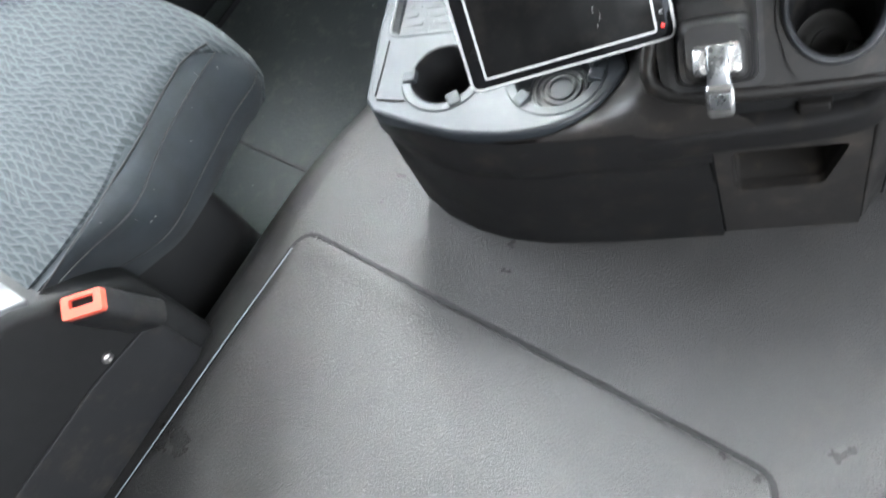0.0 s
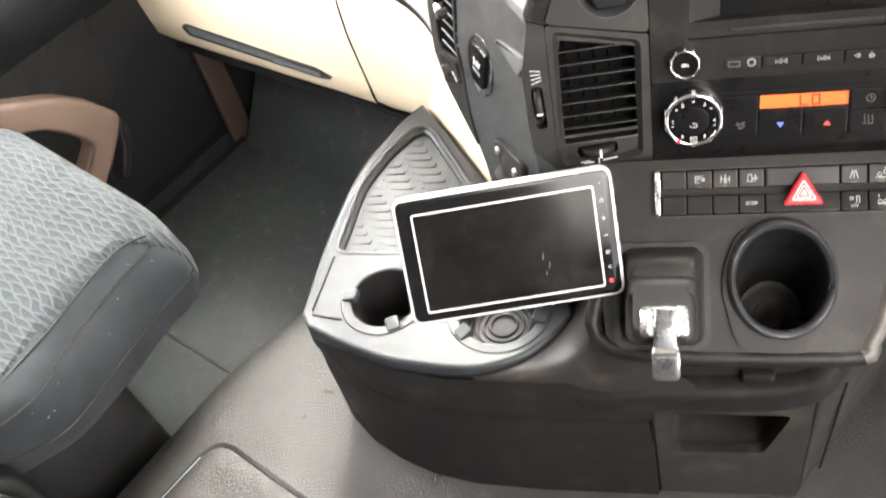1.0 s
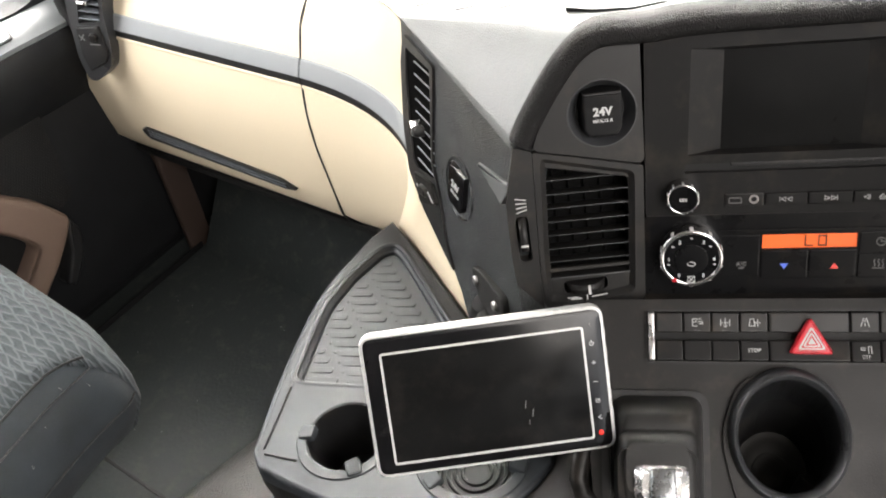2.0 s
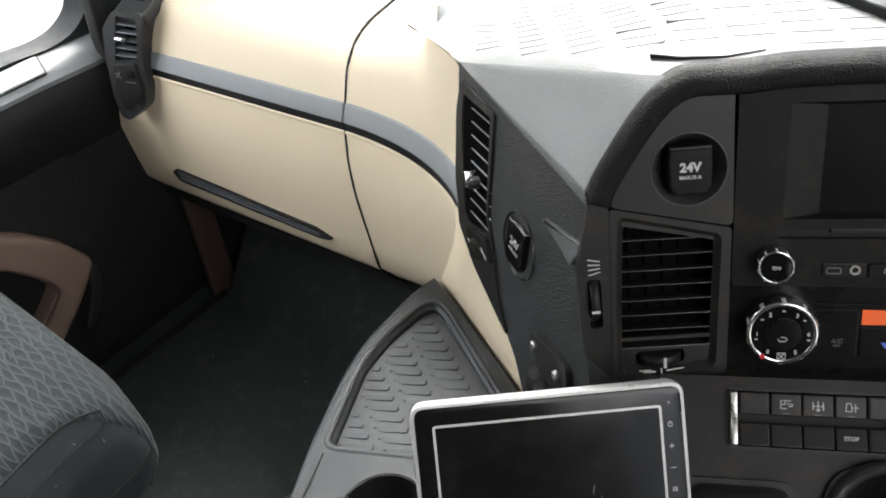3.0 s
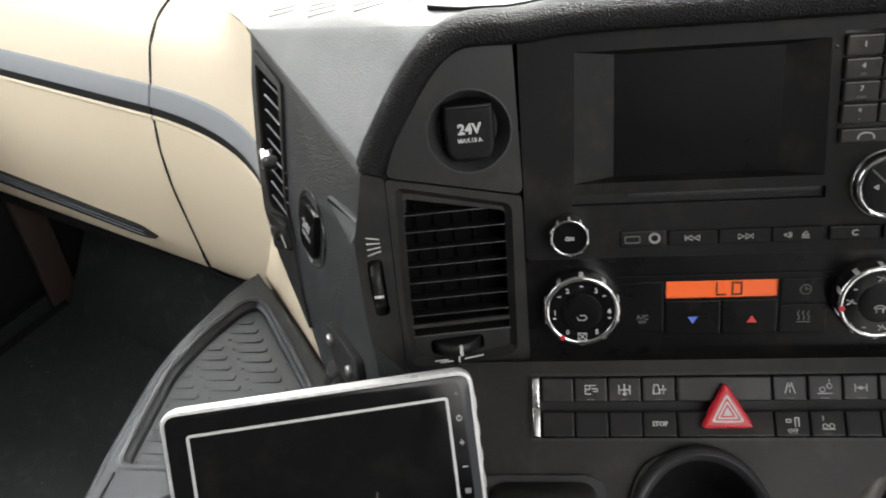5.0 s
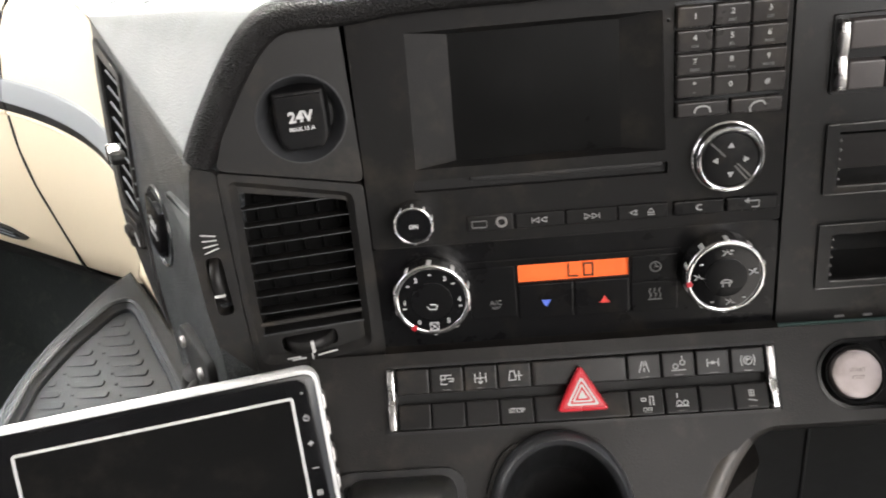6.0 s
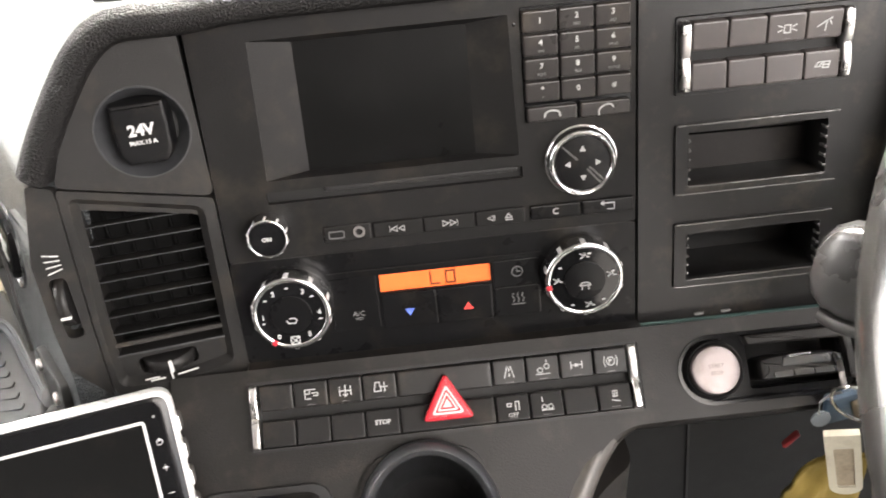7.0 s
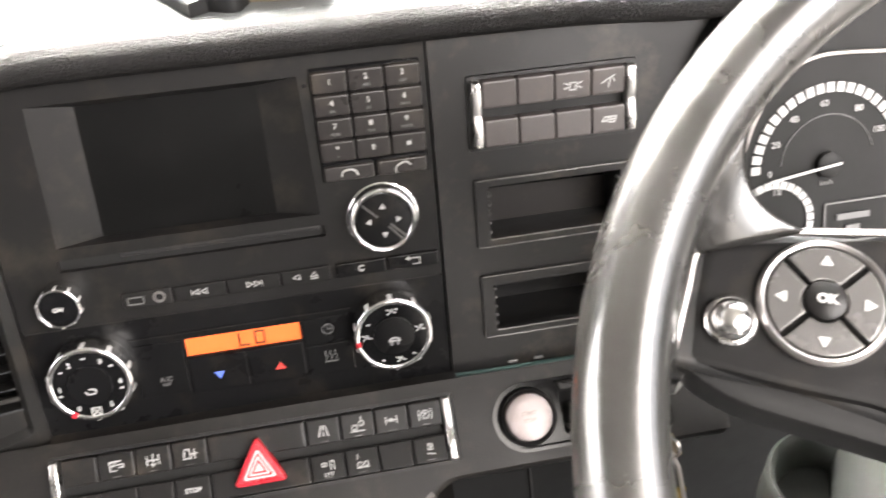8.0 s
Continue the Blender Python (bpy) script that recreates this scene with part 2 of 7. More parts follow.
def plush():
    mat, nt, b = node_material("seat_bolster_plush")
    big = noise_node(nt, 22.0, 5.0)
    fine = noise_node(nt, 900.0, 2.0)
    add = nt.nodes.new("ShaderNodeMath")
    add.operation = "MULTIPLY_ADD"
    add.inputs[1].default_value = 0.5
    nt.links.new(fine.outputs["Fac"], add.inputs[0])
    nt.links.new(big.outputs["Fac"], add.inputs[2])
    r = ramp(nt, add.outputs[0], [(0.45, (0.0026, 0.0040, 0.0050)), (0.95, (0.0125, 0.0172, 0.0205))])
    nt.links.new(r.outputs["Color"], b.inputs["Base Color"])
    b.inputs["Roughness"].default_value = 0.95
    b.inputs["Sheen Weight"].default_value = 0.02
    bp = nt.nodes.new("ShaderNodeBump")
    bp.inputs["Strength"].default_value, bp.inputs["Distance"].default_value = 0.5, 0.001
    nt.links.new(add.outputs[0], bp.inputs["Height"])
    nt.links.new(bp.outputs["Normal"], b.inputs["Normal"])
    return mat


def glass_mat():
    mat, nt, b = node_material("window_glass")
    b.inputs["Base Color"].default_value = (0.95, 0.98, 0.97, 1)
    b.inputs["Transmission Weight"].default_value, b.inputs["Roughness"].default_value, b.inputs["IOR"].default_value = 1.0, 0.0, 1.05
    return mat


BLACK = plastic("black_trim", (0.015, 0.015, 0.0155), 0.42, 1500, 0.25, dirt=0.10, specular=0.3)
PANEL = plastic("matte_black_panel", (0.0098, 0.0095, 0.0095), 0.48, 1300, 0.3, dirt=0.06, specular=0.14)
VENTPANEL = plastic("satin_black_vent_panel", (0.0140, 0.0136, 0.0134), 0.40, 1300, 0.3, dirt=0.08, specular=0.27)
DRIVERMAT = plastic("grey_black_driver_panel", (0.0085, 0.0081, 0.0081), 0.42, 1300, 0.3, dirt=0.14, specular=0.32)
LIPMAT = plastic("pale_gloss_rim", (0.06, 0.058, 0.057), 0.22, 900, 0.0, specular=0.8)
KEYPADMAT = plastic("finger_worn_key_lit_slot", (0.021, 0.0190, 0.0186), 0.36, 1200, 0.1, dirt=0.12, specular=0.32)
FOBMAT = plastic("satin_fob_shell", (0.021, 0.022, 0.0215), 0.28, 900, 0.05, vary=0.25, dirt=0.15, specular=0.7)
GRIPMAT = plastic("satin_stalk_grip", (0.030, 0.0295, 0.029), 0.32, 900, 0.08, specular=0.7)
KEYGREY = plastic("worn_grey_key", (0.054, 0.0465, 0.0452), 0.4, 1200, 0.1, dirt=0.12, specular=0.6)
# near-black without sheen: the shade inside openings and gaps, put into the colour
VOID = plastic("shade_black", (0.006, 0.006, 0.006), 1.0, 500, 0.0, specular=0.0)
DIALMAT = plastic("matte_dial_face", (0.012, 0.012, 0.012), 0.6, 900, 0.0, specular=0.2)
# dusty console plastic, lighter copy for the box parts that catch light
BOXMAT = plastic("dusty_lit_box", (0.0150, 0.0136, 0.0126), 0.42, 900, 0.35, vary=0.35, dirt=0.30, dirt_color=(0.11, 0.09, 0.07), depth=0.0005, specular=0.4)
WORN = plastic("rubbed_lit_console_edge", (0.048, 0.043, 0.039), 0.36, 900, 0.2, vary=0.3, dirt=0.2, specular=0.5)
# same dusty plastic, darkened for the blocked door light on the sloping panel
CONSOLE = plastic("dusty_shaded_console", (0.0082, 0.0074, 0.0069), 0.42, 900, 0.35, vary=0.35, dirt=0.26, dirt_color=(0.085, 0.07, 0.055), depth=0.0005, specular=0.26)
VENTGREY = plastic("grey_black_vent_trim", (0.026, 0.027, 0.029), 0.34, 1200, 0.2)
TAN = plastic("worn_brown_leather", (0.12, 0.095, 0.06), 0.7, 300, 0.3)
GLOSS = plastic("glossy_black", (0.005, 0.005, 0.0055), 0.14, 900, 0.0, dirt=0.06, dirt_color=(0.06, 0.055, 0.05), specular=0.25)
FACEBLACK = plastic("smooth_black_faceplate", (0.0052, 0.0052, 0.0056), 0.3, 900, 0.05, dirt=0.06, specular=0.15)
KEYMAT = plastic("key_plastic", (0.0115, 0.011, 0.011), 0.38, 1200, 0.1, dirt=0.12, specular=0.22)
LEATHER = plastic("grained_black_hood", (0.0078, 0.0074, 0.0074), 0.5, 850, 1.0, pores="leather", depth=0.0007, specular=0.14)
GREYTOP = plastic("grey_grained_dash_top", (0.112, 0.118, 0.119), 0.5, 700, 0.4, pores="leather", depth=0.0005)
GREENGREY = plastic("dark_grained_side_trim", (0.0092, 0.0116, 0.0129), 0.38, 760, 1.0, pores="leather", depth=0.0009, specular=0.5)
BEIGE = plastic("beige_soft_trim", (0.80, 0.682, 0.502), 0.5, 800, 0.3, vary=0.06, pores="leather", depth=0.0004)
INLAY = plastic("pale_satin_inlay", (0.285, 0.302, 0.312), 0.48, 1200, 0.08, vary=0.04)
STRIPMAT = plastic("grey_inlay_strip", (0.15, 0.168, 0.185), 0.4, 1200, 0.1)
RUBBER = plastic("floor_vinyl", (0.030, 0.0355, 0.0355), 0.6, 160, 0.6, vary=0.3, dirt=0.35, dirt_color=(0.13, 0.12, 0.10), depth=0.001, specular=0.2)
TUNNELMAT = plastic("tunnel_vinyl", (0.0295, 0.0287, 0.0278), 0.36, 520, 0.7, vary=0.28, dirt=0.07, dirt_color=(0.13, 0.105, 0.08), pores="leather", depth=0.0012)
TRAYMAT = plastic("grey_tray", (0.0190, 0.0222, 0.0255), 0.48, 1000, 0.25, vary=0.15, dirt=0.12, dirt_color=(0.10, 0.095, 0.085), specular=0.38)
WELLMAT = plastic("ribbed_well_insert", (0.011, 0.013, 0.014), 0.5, 900, 0.2, dirt=0.1, dirt_color=(0.05, 0.05, 0.045), specular=0.3)
DARK = plastic("deep_black_trim", (0.008, 0.008, 0.008), 0.6, 500, 0.3, specular=0.3)
DOORMAT = plastic("door_trim", (0.0075, 0.0080, 0.0088), 0.6, 600, 0.4, specular=0.3)
SILL = plastic("door_sill_trim", (0.20, 0.212, 0.22), 0.45, 700, 0.3, specular=0.5)
STRUT = plastic("dark_brown_strut", (0.055, 0.038, 0.031), 0.6, 900, 0.3, specular=0.2)
BROWN = plastic("tan_handle", (0.17, 0.117, 0.09), 0.45, 900, 0.3)
CHROME = metal("chrome", (0.68, 0.675, 0.67), 0.08, 0.12)
CLIPMAT = metal("brushed_clip", (0.62, 0.61, 0.60), 0.2, 0.25)
SATIN = metal("satin_silver", (0.42, 0.40, 0.39), 0.34, 0.15)
BRUSHED = metal("brushed_button", (0.33, 0.29, 0.287), 0.40, 0.35)
INSET = metal("dark_chrome_inset", (0.30, 0.31, 0.32), 0.22, 0.2)
ENGRAVED = metal("engraved_lettering", (0.15, 0.135, 0.135), 0.5, 0.2)
SILVER = plastic("silver_bezel", (0.48, 0.475, 0.47), 0.3, 900, 0.0, specular=0.8)
WHITE = plastic("white_print", (0.46, 0.46, 0.455), 0.5, 900, 0.0, vary=0.05)
GREYPRINT = plastic("grey_print", (0.15, 0.15, 0.15), 0.5, 900, 0.0, vary=0.05)
RED = plastic("red_triangle", (0.5, 0.022, 0.034), 0.3, 900, 0.0, vary=0.1)
BLUEPRINT = plastic("blue_print", (0.12, 0.2, 0.75), 0.4, 900, 0.0)
REDPRINT = plastic("red_print", (0.75, 0.06, 0.05), 0.4, 900, 0.0)
ORANGE = glow("orange_display", (1.0, 0.165, 0.042), 0.0185)
LEDRED = glow("red_led", (1.0, 0.03, 0.02), 0.085)
SCREEN = plastic("dark_screen", (0.006, 0.006, 0.006), 0.16, 900, 0.0, dirt=0.42, dirt_color=(0.028, 0.024, 0.021), specular=0.14)
MATTSCREEN = plastic("matte_screen", (0.0045, 0.0045, 0.0045), 0.35, 900, 0.0, dirt=0.1, dirt_color=(0.02, 0.02, 0.02), specular=0.09)
BUCKLE = plastic("orange_red_buckle", (0.62, 0.095, 0.06), 0.35, 900, 0.0)
TEAL = plastic("teal_edge", (0.052, 0.095, 0.089), 0.4, 900, 0.0)
YELLOW = plastic("yellow_cloth", (0.235, 0.165, 0.036), 0.9, 900, 0.2)
WHEELMAT = plastic("polished_leather_rim", (0.016, 0.0156, 0.0146), 0.25, 900, 0.05, vary=0.12, pores="leather", depth=0.0003, specular=1.0)
PADGREY = plastic("glossy_grey_key", (0.070, 0.068, 0.066), 0.3, 900, 0.0, vary=0.08, specular=0.7)
BOOTMAT = plastic("grey_column_boot", (0.058, 0.063, 0.059), 0.5, 700, 0.3)
KEYBLUE = plastic("blue_fob", (0.035, 0.062, 0.092), 0.4, 900, 0.0)
CREAM = plastic("worn_cream_tag", (0.48, 0.45, 0.36), 0.5, 900, 0.1, dirt=0.4)
TAGDARK = plastic("tag_card", (0.30, 0.25, 0.18), 0.6, 300, 0.4, vary=0.6, dirt=0.7, dirt_color=(0.08, 0.055, 0.035))
ROOF = plastic("grey_headlining", (0.20, 0.197, 0.19), 0.9, 300, 0.3)
REARMAT = plastic("dark_rear_trim", (0.07, 0.07, 0.07), 0.9, 300, 0.3)
GROUND = plastic("concrete_yard", (0.32, 0.31, 0.29), 0.9, 20, 0.5, vary=0.25)
VELOUR, PLUSH, GLASS = velour(), plush(), glass_mat()

# ---- frames: the cab's own directions and the console's panels ----
ACROSS, AHEAD = Vector((0.893, -0.449, 0)).normalized(), Vector((0.449, 0.893, 0)).normalized()
CAB = frame_at((0, 0, 0), ACROSS, AHEAD)                                   # x across the cab, y ahead, z up
RAD = frame_at((0, 0.032, 0.546), (1, 0, 0), (0, 0.315, 1))                # radio and switch face
LOW = frame_at((0, 0, 0.492), (1, 0, 0), (0, 1.115, 1))                    # lower sloping face
VENT = frame_at((-0.122, 0.0553, 0.62), (1, 0.17, 0), (0, 0.315, 1))       # vent column, turned a little
STA = frame_at((0.13, 0, 0.492), (1, 0, 0), (0, 1.115, 1))              # start button face
SIDE = frame_at((-0.352, 0.263, 0.632), (0.514, -0.857, 0), (0.1885, 0.1131, 1))
CLU = frame_at((0.35, 0.09, 0.66), (1, 0, 0), (0, 0.40, 1))
TAB = frame_at((-0.2448, -0.0828, 0.4891), (0.9711, 0.2317, -0.054), (-0.078, 0.539, 0.839)) @ Matrix.Diagonal((0.959, 0.959, 0.959, 1))


def rs(z):
    """Height on the radio face from a world height."""
    return (z - 0.546) * 1.0485


def ls(z):
    return (z - 0.492) * 1.498


def at(m, x, y, z=0.0, turn=0.0):
    return m @ pose(x, y, z, 0, 0, turn)


# ---- the cab's shell ----
def cab_shell():
    ground = thing("ground", "pale concrete yard outside the parked truck", "ground", (0, 0, -1.5), kind="structure")
    bm = bmesh.new()
    prism(bm, rect(-400, -400, 400, 400), -1.7, -1.5, Matrix.Identity(4))
    part("ground_sheet", bm, GROUND, ground)

    floor = thing("floor", "worn dark grey vinyl cab floor with a seam", "floor", kind="structure")
    bm = bmesh.new()
    prism(bm, rect(-1.25, -1.75, 1.2, 0.45), -0.05, 0.0, CAB)
    part("floor_sheet", bm, RUBBER, floor)
    bm = bmesh.new()
    block(bm, (0.34, 0.005, 0.003), at(CAB, -0.90, -0.272, 0.0005), 0.001)
    part("seam", bm, DARK, floor)
    bm = bmesh.new()
    rings(bm, [[CAB @ Vector((u, v, z)) for v, z in ((0.13, -0.01), (0.145, 0.02), (0.33, 0.26), (0.40, 0.40), (0.44, 0.40), (0.44, -0.01))] for u in (-1.105, -0.50)])
    part("front_bulkhead", bm, RUBBER, floor)
    bm = bmesh.new()
    block(bm, (0.006, 1.1, 0.012), at(CAB, -1.13, -0.40, 0.005), 0.002)
    part("door_sill_strip", bm, DOORMAT, floor)

    bm = bmesh.new()
    rng = random.Random(3)
    for _ in range(30):
        u, v = rng.uniform(-1.08, -0.72), rng.uniform(-0.45, 0.10)
        r = rng.uniform(0.0004, 0.0013)
        prism(bm, circle(0, 0, r, 5, r * rng.uniform(0.5, 1)), 0, r * 0.8, at(CAB, u, v, 0.0, rng.uniform(0, 180)))
    crumbs = part("crumbs", bm, GREYPRINT, floor, smooth=0)
    crumbs["kind"] = "stuff"

    roof = thing("ceiling", "grey fabric cab headlining", "ceiling", kind="structure")
    bm = bmesh.new()
    prism(bm, rect(-1.3, -1.85, 1.25, 0.30), 1.62, 1.68, CAB)
    part("headlining", bm, ROOF, roof)
    rear = thing("wall_rear", "dark trimmed rear cab wall", "wall", kind="structure")
    bm = bmesh.new()
    prism(bm, rect(-1.3, -1.85, 1.25, -1.75), -0.05, 1.62, CAB)
    part("rear_panel", bm, REARMAT, rear)
    # side walls with window openings
    for name, u, sign in (("wall_left", -1.215, -1), ("wall_right", 1.15, 1)):
        w = thing(name, "dark trimmed cab side with a window opening", "wall", kind="structure")
        side = frame_at(CAB @ Vector((u, 0, 0)), AHEAD, (0, 0, 1))
        bm = bmesh.new()
        opening = [(-0.95, 0.545), (-0.006, 0.534), (0.06, 0.527), (0.10, 0.533), (0.135, 0.556), (0.144, 0.60), (0.130, 0.75), (-0.02, 1.42), (-0.95, 1.45)] if sign < 0 else [(-1.25, -0.02), (0.20, -0.02), (0.22, 0.62), (0.02, 1.50), (-1.25, 1.55)]
        plate(bm, rect(-1.85, -0.05, 0.75, 1.62), [rounded(opening, 0.04)], -0.03, 0.03, side)
        part("side_panel", bm, DOORMAT, w)
        if sign > 0:
            continue
        bm = bmesh.new()
        prism(bm, rounded([(-0.96, 0.535), (0.06, 0.52), (0.13, 0.545), (0.15, 0.60), (0.135, 0.75), (-0.01, 1.43), (-0.96, 1.46)], 0.02), -0.003, 0.001, side)
        pane = part("window_pane", bm, GLASS, w, "clear side window glass")
        pane.visible_shadow = False
    # windscreen header and pillars
    front = thing("wall_front", "windscreen frame with dark pillars", "wall", kind="structure")
    scr = frame_at(CAB @ Vector((0, 0.72, 0.55)), ACROSS, Vector((-AHEAD.x * 0.35, -AHEAD.y * 0.35, 1)))
    bm = bmesh.new()
    plate(bm, rect(-1.25, -0.6, 1.2, 1.15), [rounded([(-1.12, 0.0), (1.07, 0.0), (1.02, 0.98), (-1.07, 0.98)], 0.08)], -0.02, 0.02, scr)
    part("windscreen_frame", bm, DARK, front)
    bm = bmesh.new()
    prism(bm, rounded([(-1.11, 0.01), (1.06, 0.01), (1.01, 0.97), (-1.06, 0.97)], 0.08), -0.003, 0.001, scr)
    pane = part("windscreen_pane", bm, GLASS, front, "clear windscreen glass")
    pane.visible_shadow = False


def engine_tunnel():
    t = thing("engine_tunnel", "grey grained vinyl engine tunnel with an inset hatch", "tunnel cover", kind="structure")
    base = [(-0.70, -1.72), (0.62, -1.72), (0.62, 0.16), (-0.50, 0.16), (-0.60, 0.02), (-0.66, -0.12), (-0.695, -0.28), (-0.70, -0.40)]
    base = flat(spline([(x, y, 0) for x, y in base[3:]], 5)) + base[:3]
    area = base
    loops = []
    for d, z in ((0.0, 0.0), (0.012, 0.05), (0.03, 0.085), (0.05, 0.108), (0.075, 0.118), (0.10, 0.12)):
        loops.append([CAB @ Vector((x, y, z)) for x, y in offset(area, d)])
    bm = bmesh.new()
    rings(bm, loops)
    part("tunnel_top", bm, TUNNELMAT, t)
    hatch = rounded([(-0.578, -0.387), (-0.60, -1.20), (0.12, -1.20), (0.115, -0.405)], 0.035, 6)
    bm = bmesh.new()
    plate(bm, offset(hatch, -0.004), [offset(hatch, 0.003)], 0.1185, 0.1215, CAB)
    part("hatch_gap", bm, DARK, t, "dark gap round the hatch")
    bm = bmesh.new()
    prism(bm, offset(hatch, 0.003), 0.118, 0.1245, CAB, 0.003)
    part("hatch_lid", bm, TUNNELMAT, t)
    bm = bmesh.new()
    line = [CAB @ Vector(p) for p in ((-0.598, -1.15, 0.1235), (-0.583, -0.55, 0.1235), (-0.577, -0.42, 0.1235))]
    tube(bm, line, 0.0012, 6)
    part("hatch_edge_trim", bm, STRIPMAT, t)


# ---- passenger side of the dashboard ----
SEAM_A = [(0.245, 0.606), (0.188, 0.599), (0.166, 0.593), (0.148, 0.583), (0.130, 0.562), (0.1155, 0.5255), (0.1052, 0.4925), (0.0985, 0.452), (0.0975, 0.405), (0.101, 0.36), (0.1045, 0.319), (0.1090, 0.280), (0.134, 0.246)]


def profile_point(k, u, lean=0.0):
    v, z = SEAM_A[k]
    low = max(0.0, (0.45 - z) / 0.2)
    return CAB @ Vector((u, v - lean * low, z))


BLOCK_EDGE = [(-0.420, 0.345, 0.640), (-0.385, 0.302, 0.640), (-0.362, 0.275, 0.638), (-0.352, 0.262, 0.630)]
BLOCK_EDGE += [SIDE @ Vector((x, y, -0.004)) for x, y in ((0.009, -0.053), (0.0205, -0.1115), (0.037, -0.1550), (0.088, -0.176), (0.150, -0.190), (0.190, -0.213), (0.222, -0.250), (0.242, -0.290), (0.252, -0.330))]


def curve_to_block(k, t):
    a, b = profile_point(k, -0.6425), Vector(BLOCK_EDGE[k])
    reach = (b - a).length * 0.62
    c = a + ACROSS * reach
    c.z = a.z * 0.6 + b.z * 0.4
    return (1 - t) ** 2 * a + 2 * t * (1 - t) * c + t * t * b


def thick(ob, d):
    mod = ob.modifiers.new("wall", "SOLIDIFY")
    mod.thickness, mod.offset = d, -1
    return ob


def passenger_dash():
    dash = thing("dashboard", "beige soft-trim dashboard with a grey inlay strip", "dashboard", CAB @ Vector((-0.8, 0.2, 0.3)))
    us = [-1.16 + 0.02 * k for k in range(26)]
    us = [u for u in us if u < -0.6455] + [-0.6455]

    def surface(name, ks, columns, material, label=""):
        bm = bmesh.new()
        grid = [[bm.verts.new(c(k)) for c in columns] for k in ks]
        for a, b in zip(grid, grid[1:]):
            for i in range(len(columns) - 1):
                bm.faces.new((a[i], a[i + 1], b[i + 1], b[i]))
        ob = part(name, bm, material, dash, label, smooth=60)
        return ob

    def straight(k):
        return lambda kk, u=k: profile_point(kk, u)

    cols = [straight(u) for u in us]
    ts = [i / 16 for i in range(17)]
    bend = [lambda kk, t=t: curve_to_block(kk, t) for t in ts]
    upper = [straight(u) for u in us if u > -1.05]
    surface("upper_panel", range(0, 6), upper, BEIGE, "beige upper glovebox panel")
    surface("glovebox_lid", range(6, 13), cols, BEIGE, "beige glovebox lid")
    surface("upper_corner_panel", range(0, 6), bend, BEIGE)
    surface("lower_corner_panel", range(6, 13), bend, BEIGE)

    bm = bmesh.new()
    grid = []
    for t in ts[7:]:
        p = curve_to_block(9, t)
        grid.append([bm.verts.new(p - Vector((0, 0, 0.15 * f * max(0.0, (t - 0.5) / 0.5)))) for f in (0, 0.35, 0.7, 1.0)])
    for a, b in zip(grid, grid[1:]):
        for k in range(3):
            if (a[k].co - a[k + 1].co).length > 1e-6:
                bm.faces.new((a[k], b[k], b[k + 1], a[k + 1]))
            elif (b[k].co - b[k + 1].co).length > 1e-6:
                bm.faces.new((a[k], b[k], b[k + 1]))
    thick(part("corner_skirt", bm, BEIGE, dash, smooth=60), 0.004)

    bm = bmesh.new()
    grid = []
    for k in range(9):
        f = k / 8
        high = Vector((-0.3496, 0.1826, 0.4718)) + Vector((0.0494, -0.0878, -0.0314)) * (-0.55 + 2.35 * f) + Vector((0.84, 0.5, -0.21)) * 0.008
        low = Vector((-0.420, 0.296, 0.335)).lerp(Vector((-0.245, 0.035, 0.335)), f)
        grid.append([bm.verts.new(high.lerp(low, g) + Vector((0.5, 0.8, 0)) * 0.012 * math.sin(math.pi * g)) for g in (0, 0.25, 0.5, 0.75, 1)])
    for a, b in zip(grid, grid[1:]):
        for k in range(4):
            bm.faces.new((a[k], b[k], b[k + 1], a[k + 1]))
    thick(part("corner_strip", bm, BEIGE, dash, smooth=60), 0.004)

    def inlay(columns, name):
        bm = bmesh.new()
        ring, under = [], []
        for c in columns:
            a, b = c(5), c(6)
            out = (b - a).cross(ACROSS).normalized()
            out = out if out.dot(AHEAD) < 0 else -out
            ring.append([a - out * 0.01, a + out * 0.0004, a.lerp(b, 0.06) + out * 0.0022, a.lerp(b, 0.63) + out * 0.0050, a.lerp(b, 0.67) + out * 0.0048, a.lerp(b, 0.69) + out * 0.0030, a.lerp(b, 0.69) - out * 0.01])
            under.append([a.lerp(b, 0.68) - out * 0.01, a.lerp(b, 0.68) + out * 0.0030, a.lerp(b, 0.95) + out * 0.0012, b - out * 0.001, b - out * 0.01])
        rings(bm, ring, closed=True)
        strip = part(name, bm, INLAY, dash, "pale grey satin inlay strip", smooth=30)
        # lower facet of the strip in black: its shade is put into the colour
        bm = bmesh.new()
        rings(bm, under, closed=True)
        part("shaded_facet", bm, BLACK, strip, smooth=30)
        bm = bmesh.new()
        tube(bm, [c(6) + (c(6) - c(5)).normalized() * 0.0012 for c in columns], 0.0024, 8)
        part("rolled_lip", bm, BEIGE, dash, smooth=60)
        return strip

    inlay(upper, "inlay_strip")
    inlay(bend, "inlay_strip")
    # dark seam between the two panels
    bm = bmesh.new()
    path = [profile_point(k, -0.644) + AHEAD * 0.0045 - Vector((0, 0, 0.002)) for k in range(0, 13)]
    sweep(bm, spline(path, 5), rect(-0.005, -0.0014, 0.005, 0.0014), up=ACROSS)
    part("panel_gap", bm, DARK, dash)
    # pull slot in the glovebox lid
    ends = [CAB @ Vector((-1.060, 0.1035, 0.317)), CAB @ Vector((-0.722, 0.1045, 0.3065))]
    x = (ends[1] - ends[0])
    m = frame_at((ends[0] + ends[1]) / 2, x, (0, 0, 1))
    h = x.length / 2
